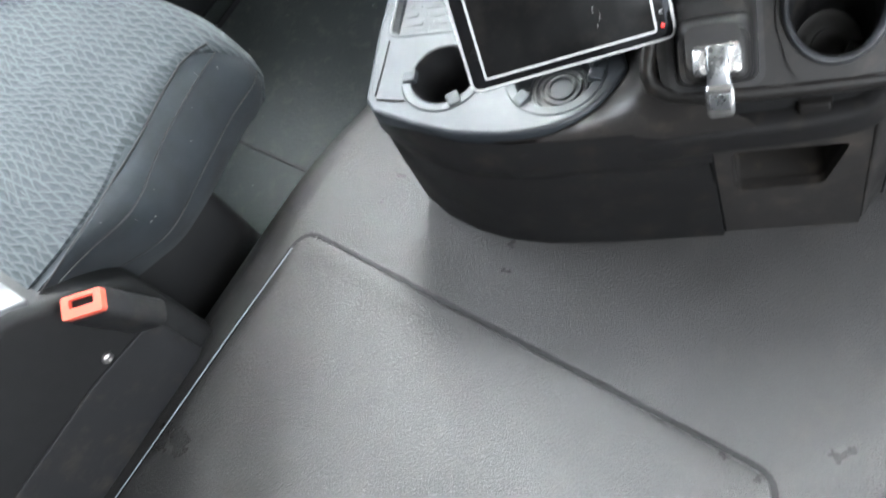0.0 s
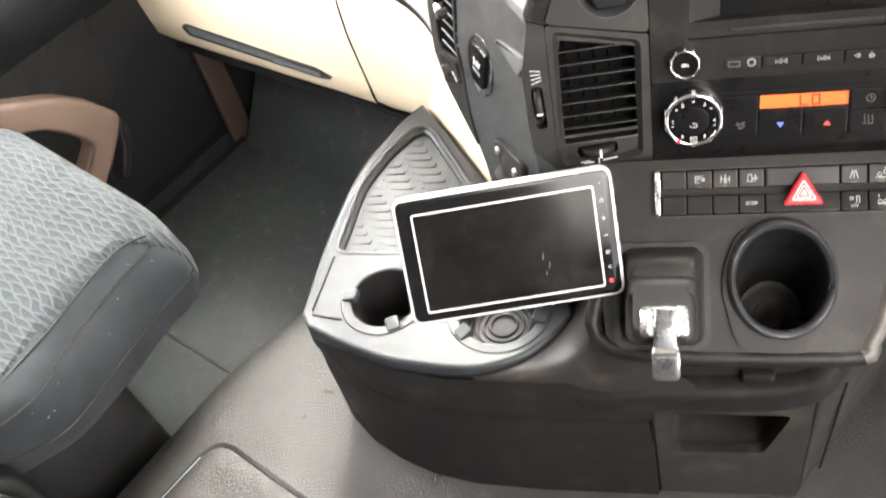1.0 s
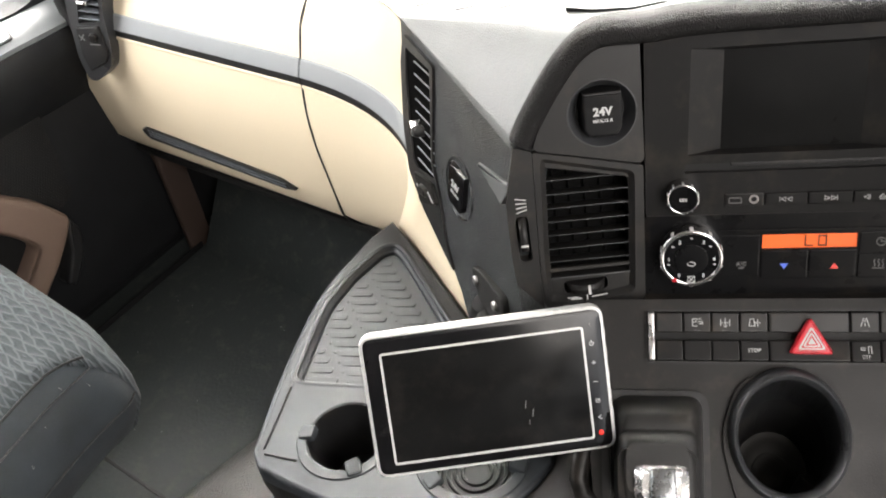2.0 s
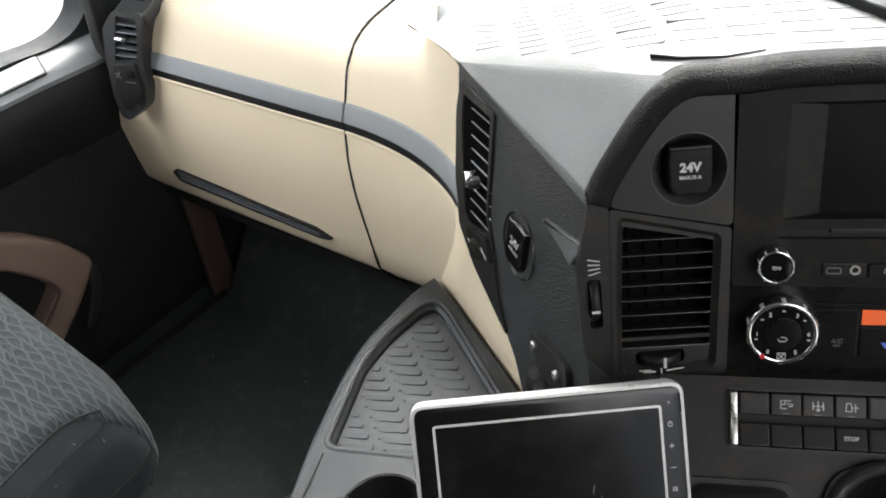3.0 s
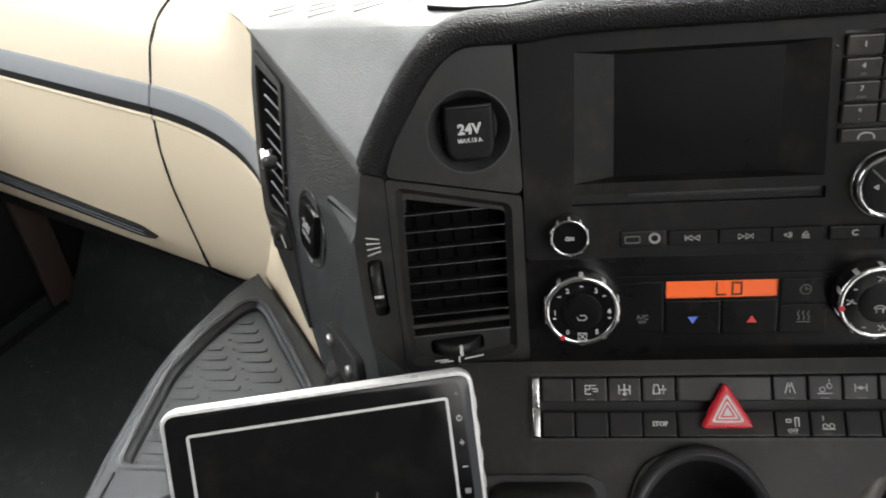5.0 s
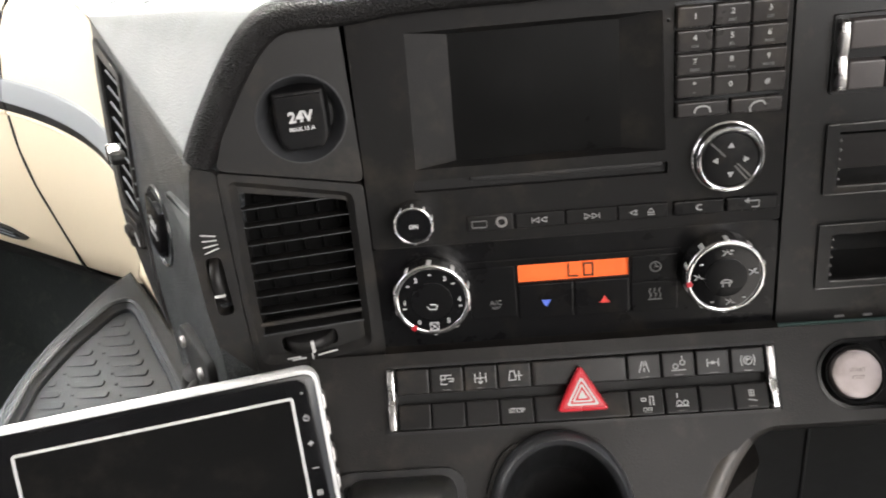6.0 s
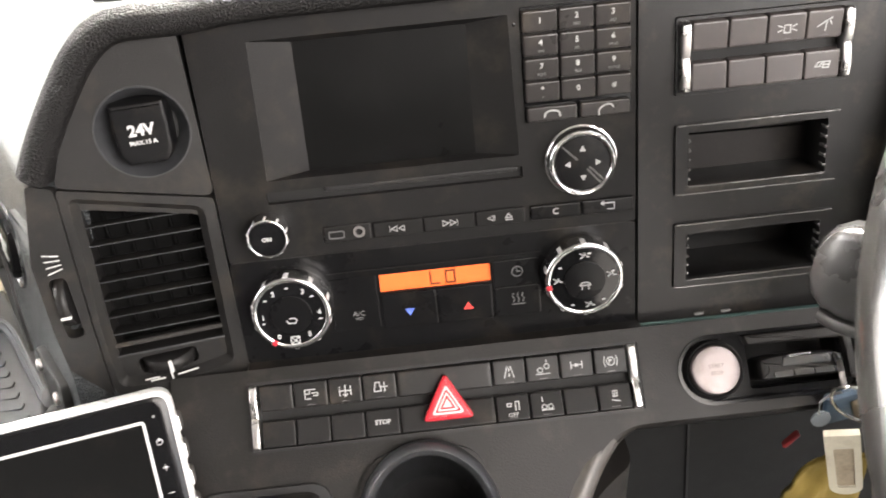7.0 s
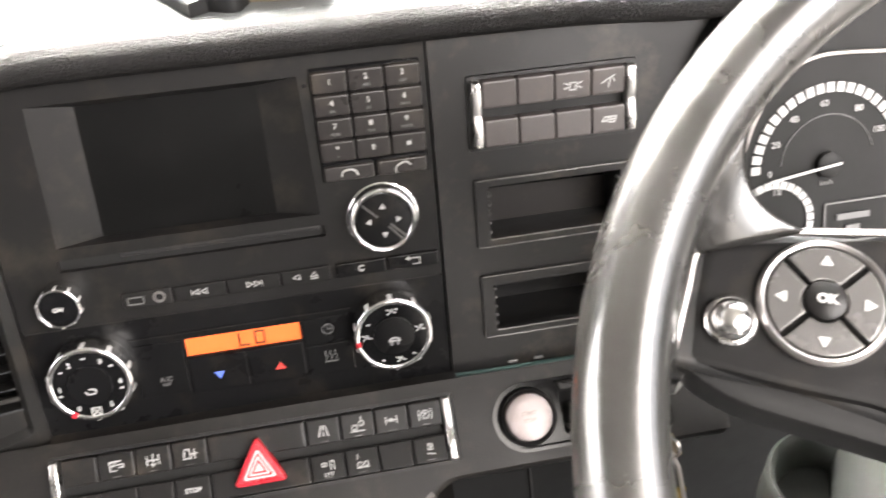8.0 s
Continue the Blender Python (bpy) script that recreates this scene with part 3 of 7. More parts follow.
    out = rounded([(-h, 0.004), (-h + 0.012, -0.010), (h - 0.02, -0.007), (h + 0.004, -0.002), (h - 0.025, 0.009), (-h + 0.012, 0.012)], 0.006)
    bm = bmesh.new()
    plate(bm, out, [offset(out, 0.0025)], -0.02, 0.0035, m)
    part("slot_rim", bm, BLACK, dash)
    bm = bmesh.new()
    prism(bm, offset(out, 0.002), -0.02, 0.0018, m)
    part("slot_back", bm, DARK, dash)
    for k in range(3):
        bm = bmesh.new()
        block(bm, (2 * h - 0.035, 0.0016, 0.006), at(m, -0.003, -0.004 + 0.005 * k, -0.0002), 0.0005)
        part("slot_louvre", bm, STRIPMAT, dash)
    # underside shade panel
    bm = bmesh.new()
    prism(bm, [(-1.17, 0.13), (-0.50, 0.13), (-0.42, 0.10), (-0.42, 0.75), (-1.17, 0.75)], 0.232, 0.242, CAB)
    part("underside", bm, DARK, dash)
    # windscreen shelf over the passenger side
    bm = bmesh.new()
    prism(bm, [(-1.06, 0.235), (-0.62, 0.235), (-0.60, 0.75), (-1.06, 0.75)], 0.55, 0.605, CAB, 0.003)
    part("shelf", bm, BEIGE, dash)
    return dash


def left_vent():
    v = thing("air_vent", "black end vent with slats and a silver tab", "air vent", CAB @ Vector((-1.08, 0.09, 0.40)))
    m = frame_at(CAB @ Vector((-1.044, 0.0785, 0.518)), ACROSS * 0.94 + AHEAD * 0.34, AHEAD * 0.15 + Vector((0, 0, 1))) @ Matrix.Diagonal((0.96, 0.96, 1, 1))
    out = rounded([(0.0126, 0.0790), (-0.0150, 0.0524), (-0.0230, 0.010), (-0.0300, -0.05), (-0.0254, -0.0837), (-0.012, -0.088), (0.0208, -0.067), (0.0340, -0.0395), (0.0425, 0.0244), (0.0600, 0.0720)], 0.008)
    hole = rounded([(0.0145, 0.0702), (0.0474, 0.0659), (0.0318, 0.0068), (-0.0082, 0.0054)], 0.003)
    bm = bmesh.new()
    plate(bm, out, [hole], -0.036, 0.0, m)
    part("vent_frame", bm, VENTGREY, v)
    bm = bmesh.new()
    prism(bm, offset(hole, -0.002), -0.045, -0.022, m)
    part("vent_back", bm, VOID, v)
    for k in range(5):
        bm = bmesh.new()
        block(bm, (0.037, 0.0018, 0.014), at(m, 0.0265 - 0.0040 * k, 0.0560 - 0.0113 * k, -0.008, -7.5), 0.0006)
        part("slat", bm, STRIPMAT, v)
    bm = bmesh.new()
    block(bm, (0.018, 0.009, 0.012), at(m, 0.0150, 0.0375, 0.002, -7.5), 0.0035)
    part("tab", bm, CHROME, v, "silver slider tab")
    # lower facet with a small rocker
    bm = bmesh.new()
    prism(bm, rounded([(-0.014, 0.0005), (0.027, 0.0015), (0.029, -0.040), (0.020, -0.056), (-0.014, -0.070), (-0.020, -0.045)], 0.004), -0.004, 0.0035, m, 0.002)
    part("lower_facet", bm, BLACK, v)
    bm = bmesh.new()
    block(bm, (0.013, 0.011, 0.008), at(m, 0.014, -0.0147, 0.005, -7), 0.003)
    part("rocker", bm, KEYMAT, v)
    strokes([[(-0.011, -0.012), (-0.004, -0.019)], [(-0.011, -0.019), (-0.003, -0.011)], [(0.004, -0.026), (0.020, -0.027)]], 0.0018, 0.0006, at(m, 0, 0, 0.0035), v, GREYPRINT)
    # end cap running ahead over the top
    cap = frame_at(m @ Vector((0.036, 0.0745, -0.004)), m.to_3x3() @ Vector((0.98, -0.15, 0)), AHEAD + Vector((0, 0, 0.28)))
    bm = bmesh.new()
    prism(bm, rounded([(-0.024, -0.004), (0.024, -0.004), (0.030, 0.12), (-0.018, 0.12)], 0.006), -0.02, 0.0, cap, 0.003)
    part("end_cap", bm, VENTGREY, v)
    for k in range(3):
        bm = bmesh.new()
        block(bm, (0.022, 0.007, 0.003), at(cap, 0.001 + 0.001 * k, 0.026 + 0.014 * k, 0.0), 0.001)
        part("cap_slot", bm, DARK, v)


def passenger_door():
    d = thing("door_1", "dark passenger door trim with speaker grille and tan pull handle", "door", CAB @ Vector((-1.19, -0.2, 0.0)), kind="structure")
    m = frame_at(CAB @ Vector((-1.185, 0, 0)), -AHEAD, (0, 0, 1)) @ Matrix.Diagonal((1, 1, -1, 1))      # x runs to the rear, z into the cab
    outline = rounded([(-0.16, 0.02), (0.9, 0.02), (0.9, 0.47), (-0.02, 0.49), (-0.16, 0.47)], 0.03)
    bm = bmesh.new()
    prism(bm, outline, -0.02, 0.022, m, 0.008)
    part("door_panel", bm, DOORMAT, d)
    # sloping top with the window switches
    bm = bmesh.new()
    sections = ((-0.17, -0.010), (-0.12, -0.005), (0.0, 0.0), (0.3, 0.006), (0.9, 0.010))
    cap = [(-0.03, 0.530), (0.0, 0.527), (0.03, 0.521), (0.048, 0.514), (0.056, 0.506), (0.052, 0.497), (-0.03, 0.497)]
    rings(bm, [[m @ Vector((x, z + dz, y)) for y, z in cap] for x, dz in sections])
    part("door_top_roll", bm, SILL, d, "grey door sill", smooth=50)
    bm = bmesh.new()
    roll = [(-0.03, 0.498), (0.0555, 0.498), (0.060, 0.488), (0.060, 0.462), (0.046, 0.42), (0.018, 0.37), (-0.03, 0.37)]
    rings(bm, [[m @ Vector((x, z + dz, y)) for y, z in roll] for x, dz in sections])
    part("door_shoulder", bm, DOORMAT, d, smooth=50)
    sm = frame_at(m @ Vector((0.07, 0.5242, 0.024)), m.to_3x3() @ Vector((1, 0.02, 0)), m.to_3x3() @ Vector((0, -0.24, 1)))
    bm = bmesh.new()
    prism(bm, rounded([(-0.10, -0.022), (0.12, -0.022), (0.12, 0.022), (-0.085, 0.022)], 0.006), -0.01, 0.0012, sm, 0.0005)
    part("switch_plate", bm, SILL, d)
    bm = bmesh.new()
    plate(bm, rounded([(-0.1035, -0.0255), (0.1235, -0.0255), (0.1235, 0.0250), (-0.0875, 0.0250)], 0.007), [rounded([(-0.10, -0.022), (0.12, -0.022), (0.12, 0.022), (-0.085, 0.022)], 0.006)], -0.01, 0.0006, sm)
    part("plate_gap", bm, DARK, d)
    for k in range(2):
        bm = bmesh.new()
        block(bm, (0.026, 0.02, 0.01), at(sm, 0.03 + 0.035 * k, 0.0, 0.003), 0.003)
        part("window_switch", bm, KEYMAT, d)
    # speaker grille: a rim, a dark mesh sheet and rows of small holes
    rim = rounded([(-0.005, 0.42), (0.20, 0.44), (0.20, 0.38), (0.15, 0.29), (0.06, 0.225), (0.01, 0.235)], 0.02)
    bm = bmesh.new()
    prism(bm, rim, 0.0, 0.0255, m, 0.001)
    part("speaker_grille", bm, DARK, d, "perforated black speaker grille")
    dots = bmesh.new()
    xs, zs = [p[0] for p in rim], [p[1] for p in rim]

    def inside(x, y):
        hit = False
        for k in range(len(rim)):
            (xa, ya), (xb, yb) = rim[k - 1], rim[k]
            if (ya > y) != (yb > y) and x < (xb - xa) * (y - ya) / (yb - ya) + xa:
                hit = not hit
        return hit

    row = 0
    z = min(zs)
    while z < max(zs):
        x = min(xs) + (row % 2) * 0.0025
        while x < max(xs):
            if inside(x, z):
                prism(dots, circle(x, z, 0.0016, 6), 0.0256, 0.0268, m)
            x += 0.005
        z += 0.0044
        row += 1
    ob = part("grille_mesh", dots, BLACK, d, smooth=0)
    ob["kind"] = "stuff"
    # tan handle loop
    bm = bmesh.new()
    grip = [(0.50, 0.43), (0.35, 0.415), (0.25, 0.39), (0.20, 0.369), (0.12, 0.32), (0.075, 0.275), (0.045, 0.226), (0.066, 0.198), (0.10, 0.165), (0.141, 0.133), (0.19, 0.10), (0.22, 0.125), (0.165, 0.172), (0.115, 0.213), (0.135, 0.25), (0.166, 0.288), (0.228, 0.325), (0.35, 0.362), (0.50, 0.372)]
    prism(bm, rounded(grip[::-1], 0.012, 3), 0.02, 0.060, m, 0.007)
    part("pull_handle", bm, BROWN, d, "tan pull handle", smooth=50)
    bm = bmesh.new()
    shell = [(0.046, 0.222), (0.038, 0.19), (0.052, 0.15), (0.09, 0.105), (0.105, 0.118), (0.072, 0.165), (0.060, 0.20)]
    prism(bm, rounded(shell, 0.008, 3), 0.01, 0.052, m, 0.005)
    part("handle_shell", bm, BLACK, d, smooth=50)
    bm = bmesh.new()
    prism(bm, rounded([(0.10, 0.12), (0.55, 0.10), (0.55, 0.29), (0.17, 0.28), (0.09, 0.24)], 0.03), 0.015, 0.0245, m)
    part("handle_well", bm, DARK, d)
    strut = thing("pillar_trim", "dark brown plastic pillar trim under the dashboard", "trim", CAB @ Vector((-1.13, 0.14, 0)), kind="structure")
    bm = bmesh.new()
    sweep(bm, [CAB @ Vector(p) for p in ((-1.138, 0.158, 0.34), (-1.138, 0.162, 0.20), (-1.138, 0.157, 0.08), (-1.138, 0.153, 0.0))], rounded([(-0.025, -0.008), (0.025, -0.008), (0.025, 0.008), (-0.025, 0.008)], 0.005, 3), up=ACROSS)
    part("trim_strip", bm, STRUT, strut)
    pillar = thing("window_pillar", "black front door pillar beside the window", "trim", CAB @ Vector((-1.18, 0.2, 0.5)), kind="structure")
    bm = bmesh.new()
    sweep(bm, [CAB @ Vector(p) for p in ((-1.13, 0.112, 0.40), (-1.13, 0.112, 0.53), (-1.13, 0.120, 0.587), (-1.135, 0.118, 0.70), (-1.15, 0.06, 0.95), (-1.155, -0.03, 1.4))], rounded([(-0.012, -0.014), (0.012, -0.014), (0.012, 0.014), (-0.012, 0.014)], 0.006, 3), up=ACROSS)
    part("pillar_cover", bm, DARK, pillar)


# ---- centre of the dashboard ----
HOOD = [VENT @ Vector((x, y, -0.002)) for x, y in ((-0.0860, 0.0105), (-0.0790, 0.0230), (-0.0705, 0.0360), (-0.0595, 0.0515), (-0.0490, 0.0645), (-0.0400, 0.0730), (-0.0310, 0.0780), (-0.0200, 0.0792))]
HOOD += [Vector(p) for p in ((-0.1195, 0.0806, 0.6935), (-0.08, 0.082, 0.6965), (0.02, 0.082, 0.697), (0.13, 0.082, 0.6975), (0.22, 0.081, 0.6965), (0.29, 0.079, 0.693), (0.33, 0.080, 0.698), (0.42, 0.088, 0.715), (0.55, 0.09, 0.72))]


def surface_height(rows, x, y):
    """Height of a sheet, given as rows of points, over the place x, y."""
    for ra, rb in zip(rows, rows[1:]):
        for k in range(len(ra) - 1):
            for tri in ((ra[k], ra[k + 1], rb[k + 1]), (ra[k], rb[k + 1], rb[k])):
                (x1, y1, z1), (x2, y2, z2), (x3, y3, z3) = tri
                d = (y2 - y3) * (x1 - x3) + (x3 - x2) * (y1 - y3)
                if abs(d) < 1e-12:
                    continue
                a = ((y2 - y3) * (x - x3) + (x3 - x2) * (y - y3)) / d
                b = ((y3 - y1) * (x - x3) + (x1 - x3) * (y - y3)) / d
                if a >= 0 and b >= 0 and a + b <= 1:
                    return a * z1 + b * z2 + (1 - a - b) * z3
    return None


def dash_centre():
    c = thing("centre_dash", "grey grained centre dashboard block with a black leather-look hood", "dashboard", (0, 0.3, 0.5))
    # hood: a rolled lip round the top of the panels
    path = spline(HOOD, 5)
    bm = bmesh.new()
    ring = []
    out = Vector((0, -1, 0.315)).normalized()
    for k, p in enumerate(path):
        t = (path[min(k + 1, len(path) - 1)] - path[max(k - 1, 0)]).normalized()
        away = t.cross(out).normalized()
        if away.dot(p - Vector((0.05, 0.05, 0.55))) < 0:
            away = -away
        ring.append([p - out * 0.02, p + out * 0.010, p + away * 0.002 + out * 0.0135, p + away * 0.007 + out * 0.015, p + away * 0.013 + out * 0.013, p + away * 0.0175 + out * 0.008, p + away * 0.019 + out * 0.0, p + away * 0.0185 - out * 0.02])
    rings(bm, ring)
    part("hood", bm, LEATHER, c, "black grained hood edge", smooth=70)
    # top sheet towards the windscreen
    bm = bmesh.new()
    back = [q[6] for q in ring]
    corner = Vector((-0.352, 0.263, 0.634))
    behind = [b for b in back if b.x > -0.176]
    edge = [Vector(curve_to_block(0, t)) - Vector((0, 0, 0.0015)) for t in np.linspace(0, 1, 9)] + [Vector((-0.385, 0.303, 0.6385)), corner]
    edge += [corner.lerp(behind[0], k / 7) for k in range(1, 7)] + behind
    across = [(-0.80, 0.600), (-0.64, 0.606), (-0.54, 0.616), (-0.432, 0.6365), (-0.32, 0.671), (-0.26, 0.690), (-0.219, 0.6985), (-0.148, 0.7005), (0.10, 0.7010), (0.80, 0.7010)]

    def top_height(p, d):
        """Height of the dashboard top: a profile across the cab, rolled off towards its rear edge."""
        u = ACROSS.dot(p)
        for (u0, z0), (u1, z1) in zip(across, across[1:]):
            if u <= u1:
                z = z0 + (z1 - z0) * (u - u0) / (u1 - u0)
                break
        f = min(1.0, d / 0.030)
        f = f * (2 - f)
        return p.z + (z - p.z) * f - 0.10 * d * d / 0.55

    rows = []
    for d in (0.0, 0.004, 0.009, 0.015, 0.022, 0.030, 0.05, 0.08, 0.12, 0.17, 0.24, 0.33, 0.43, 0.55):
        row = []
        for a in edge:
            p = a + AHEAD * d
            p.z = top_height(a, d)
            row.append(p)
        rows.append(row)
    grid = [[bm.verts.new(p) for p in r] for r in rows]
    for a, b in zip(grid, grid[1:]):
        for i in range(len(edge) - 1):
            bm.faces.new((a[i], a[i + 1], b[i + 1]))
            bm.faces.new((a[i], b[i + 1], b[i]))
    top = part("top_sheet", bm, GREYTOP, c, smooth=60)
    # sloping grey face between the hood and the side trim
    bm = bmesh.new()
    rim = [q[6] for q in ring if q[6].x <= -0.170]
    low = Vector((-0.2235, 0.0430, 0.628))
    fan = []
    for i in range(9):
        t = i / 8
        fan.append([r.lerp(corner, t) for r in [low] + rim])
    grid = [[bm.verts.new(p) for p in r] for r in fan[:-1]]
    tip = bm.verts.new(corner)
    n = len(fan[0])
    for a, b in zip(grid, grid[1:]):
        for i in range(n - 1):
            bm.faces.new((a[i], a[i + 1], b[i + 1], b[i]))
    for i in range(n - 1):
        bm.faces.new((grid[-1][i], grid[-1][i + 1], tip))
    part("sloping_face", bm, GREYTOP, c, smooth=50)
    # side trim wall, leaning outwards to its foot
    bm = bmesh.new()
    wall = [(0.0, 0.0), (0.2566, 0.0), (0.259, -0.02), (0.258, -0.0567), (0.273, -0.0974), (0.30, -0.135), (0.32, -0.20), (0.32, -0.30), (0.238, -0.30), (0.214, -0.235), (0.182, -0.206), (0.149, -0.1885), (0.086, -0.1745), (0.037, -0.1515), (0.0175, -0.1054), (0.0070, -0.0417)]
    prism(bm, wall, -0.03, 0.0, SIDE)
    part("side_wall", bm, GREENGREY, c, "dark green-grey grained side trim")
    # body behind the panels
    bm = bmesh.new()
    prism(bm, [(-0.20, 0.10), (0.5, 0.10), (0.5, 0.5), (-0.30, 0.5), (-0.31, 0.27)], 0.30, 0.62, Matrix.Identity(4))
    part("core", bm, DARK, c)
    # raised oval ribs on the top sheet
    bm = bmesh.new()
    for i in range(20):
        for j in range(16):
            x, y = -0.330 + 0.0385 * i - 0.004 * j, 0.118 + 0.0195 * j
            start = 0.263 - (x + 0.352) * 0.94 if x < -0.172 else 0.094
            if x < -0.340 or y < start + 0.026 or (-0.205 < x < -0.080 and y < 0.146):
                continue
            hit, hx, hy = surface_height(rows, x, y), surface_height(rows, x + 0.01, y), surface_height(rows, x, y + 0.01)
            if hit is None or hx is None or hy is None:
                continue
            w = min(1.0, max(0.0, (-0.15 - x) / 0.12))
            m = frame_at((x, y, hit), (0.01, -0.0045 * w, hx - hit - 0.45 * w * (hy - hit)), (0, 0.01, hy - hit))
            prism(bm, rect(-0.0152, -0.0056, 0.0152, 0.0056, 0.003, 3), -0.002, 0.00045, m, 0, 0.0012)
    ribs = part("top_ribs", bm, GREYTOP, c)
    ribs["kind"] = "stuff"
    # thin flap edge on the top
    flap = thing("dash_flap", "thin black flap lying on the dashboard top", "cover", (-0.14, 0.13, 0.70))
    bm = bmesh.new()
    z = max(surface_height(rows, x, y) for x, y in ((-0.177, 0.127), (-0.14, 0.119), (-0.105, 0.126)))
    sliver = rounded([(-0.1815, 0.1265), (-0.160, 0.1195), (-0.130, 0.1180), (-0.1027, 0.1253), (-0.1035, 0.1275), (-0.133, 0.1275), (-0.165, 0.1285)], 0.002)
    prism(bm, sliver, z - 0.004, z + 0.0004, Matrix.Identity(4))
    part("flap_edge", bm, DARK, flap)
    bm = bmesh.new()
    prism(bm, offset(sliver, -0.0004), z + 0.0004, z + 0.0012, Matrix.Identity(4))
    part("flap_lid", bm, GREYTOP, flap, "grey grained lid")
    # things lying towards the windscreen
    ends = [(-0.060, 0.245), (-0.018, 0.175), (0.004, 0.138)]
    mount = thing("dash_mount", "black mount arm with a silver pin on the dashboard top", "mount", (0.0, 0.15, 0.70))
    bm = bmesh.new()
    sweep(bm, [(x, y, surface_height(rows, x, y) + 0.004) for x, y in ends], rounded([(-0.006, -0.005), (0.006, -0.005), (0.006, 0.005), (-0.006, 0.005)], 0.002, 3))
    part("arm", bm, DARK, mount)
    bm = bmesh.new()
    block(bm, (0.028, 0.022, 0.016), pose(0.018, 0.150, surface_height(rows, 0.018, 0.150) + 0.008, 0, 0, -25), 0.004)
    part("base", bm, DARK, mount)
    bm = bmesh.new()
    tube(bm, [(0.010, 0.142, surface_height(rows, 0.010, 0.142) + 0.012), (0.024, 0.136, surface_height(rows, 0.024, 0.136) + 0.013)], 0.0025, 10)
    part("pin", bm, SATIN, mount, "silver pin")
    box = thing("small_carton", "small tan carton on the dashboard top", "box", (0.06, 0.16, 0.70))
    bm = bmesh.new()
    block(bm, (0.055, 0.03, 0.035), pose(0.060, 0.162, surface_height(rows, 0.060, 0.162) + 0.017, 0, 0, -10), 0.001)
    part("carton", bm, TAN, box)


def louvre_strip():
    v = thing("air_vent", "tall narrow black side vent with slanted slats", "air vent", SIDE @ Vector((0.06, -0.1, 0)))
    outline = rounded([(0.012, -0.010), (0.0914, -0.0095), (0.0955, -0.060), (0.1005, -0.1065), (0.119, -0.1323), (0.139, -0.1689), (0.165, -0.1932), (0.150, -0.1900), (0.0817, -0.1727), (0.0380, -0.1506), (0.0185, -0.1054), (0.0078, -0.0417)], 0.004)
    hole = rounded([(0.021, -0.020), (0.0845, -0.0155), (0.0910, -0.065), (0.0968, -0.108), (0.108, -0.1215), (0.0622, -0.1350), (0.0490, -0.1300), (0.0360, -0.097), (0.0240, -0.050)], 0.003)
    bm = bmesh.new()
    plate(bm, outline, [hole], -0.004, 0.0026, SIDE)
    part("vent_frame", bm, BLACK, v)
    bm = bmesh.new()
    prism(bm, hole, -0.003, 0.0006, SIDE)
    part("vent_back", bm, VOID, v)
    for k in range(10):
        bm = bmesh.new()
        block(bm, (0.042 + 0.0009 * k, 0.0007, 0.0014), at(SIDE, 0.0622 + 0.0028 * k, -0.0239 - 0.0122 * k, 0.0012, 5), 0.0003)
        part("slat", bm, INLAY, v)
    bm = bmesh.new()
    block(bm, (0.012, 0.010, 0.012), at(SIDE, 0.070, -0.087, 0.006, 4), 0.003)
    part("tab", bm, BLACK, v)
    bm = bmesh.new()
    block(bm, (0.0045, 0.016, 0.014), at(SIDE, 0.0640, -0.086, 0.006, 25), 0.0018)
    part("tab_edge", bm, CHROME, v, "silver tab edge")
    bm = bmesh.new()
    prism(bm, rounded([(0.0600, -0.1390), (0.1090, -0.1250), (0.1220, -0.1420), (0.0790, -0.1650)], 0.004), 0.0, 0.0062, SIDE, 0.001)
    part("dial_plate", bm, PANEL, v)
    bm = bmesh.new()
    block(bm, (0.020, 0.010, 0.010), at(SIDE, 0.092, -0.1425, 0.006, 12), 0.003)
    part("thumb_wheel", bm, KEYMAT, v)
    for a, b in ((0.078, -0.147), (0.108, -0.139)):
        strokes([[(a - 0.006, b), (a + 0.006, b - 0.004)]], 0.0014, 0.0008, at(SIDE, 0, 0, 0.0062), v, WHITE)


def power_socket(m, r, label, text=True):
    s = thing("power_socket", label, "socket", m.translation, group="power sockets")
    bm = bmesh.new()
    lathe(bm, [(r * 0.72, -0.016), (r * 0.74, -0.011), (r * 0.80, -0.0075), (r * 0.96, -0.0008), (r, 0.0006), (r * 1.03, 0.0006), (r * 1.045, -0.001), (r * 1.045, -0.016)], m, 48)
    part("surround", bm, VENTGREY, s)
    bm = bmesh.new()
    lathe(bm, [(0.0005, -0.0155), (r * 0.78, -0.0155), (r * 0.78, -0.012)], m, 32)
    part("well", bm, DARK, s)
    bm = bmesh.new()
    h, w = r * 0.755, r * 0.67
    lid = rounded([(-w * 0.96, -h * 0.62), (-w * 0.66, -h), (w * 0.66, -h), (w * 0.96, -h * 0.62), (w, h * 0.2), (w * 0.97, h), (-w * 0.97, h), (-w, h * 0.2)], r * 0.11)
    prism(bm, lid, -0.014, 0.004, m, 0.0015, r * 0.075)
    lid_ob = part("lid", bm, FACEBLACK, s)
    if text:
        writing("24V", r * 0.345, at(m, 0.0, r * 0.09, 0.0042), lid_ob, WHITE, bold=0.00032)
        writing("MAX.15 A", r * 0.135, at(m, 0.0, -r * 0.18, 0.0042), lid_ob, WHITE, bold=0.0001)
    return s


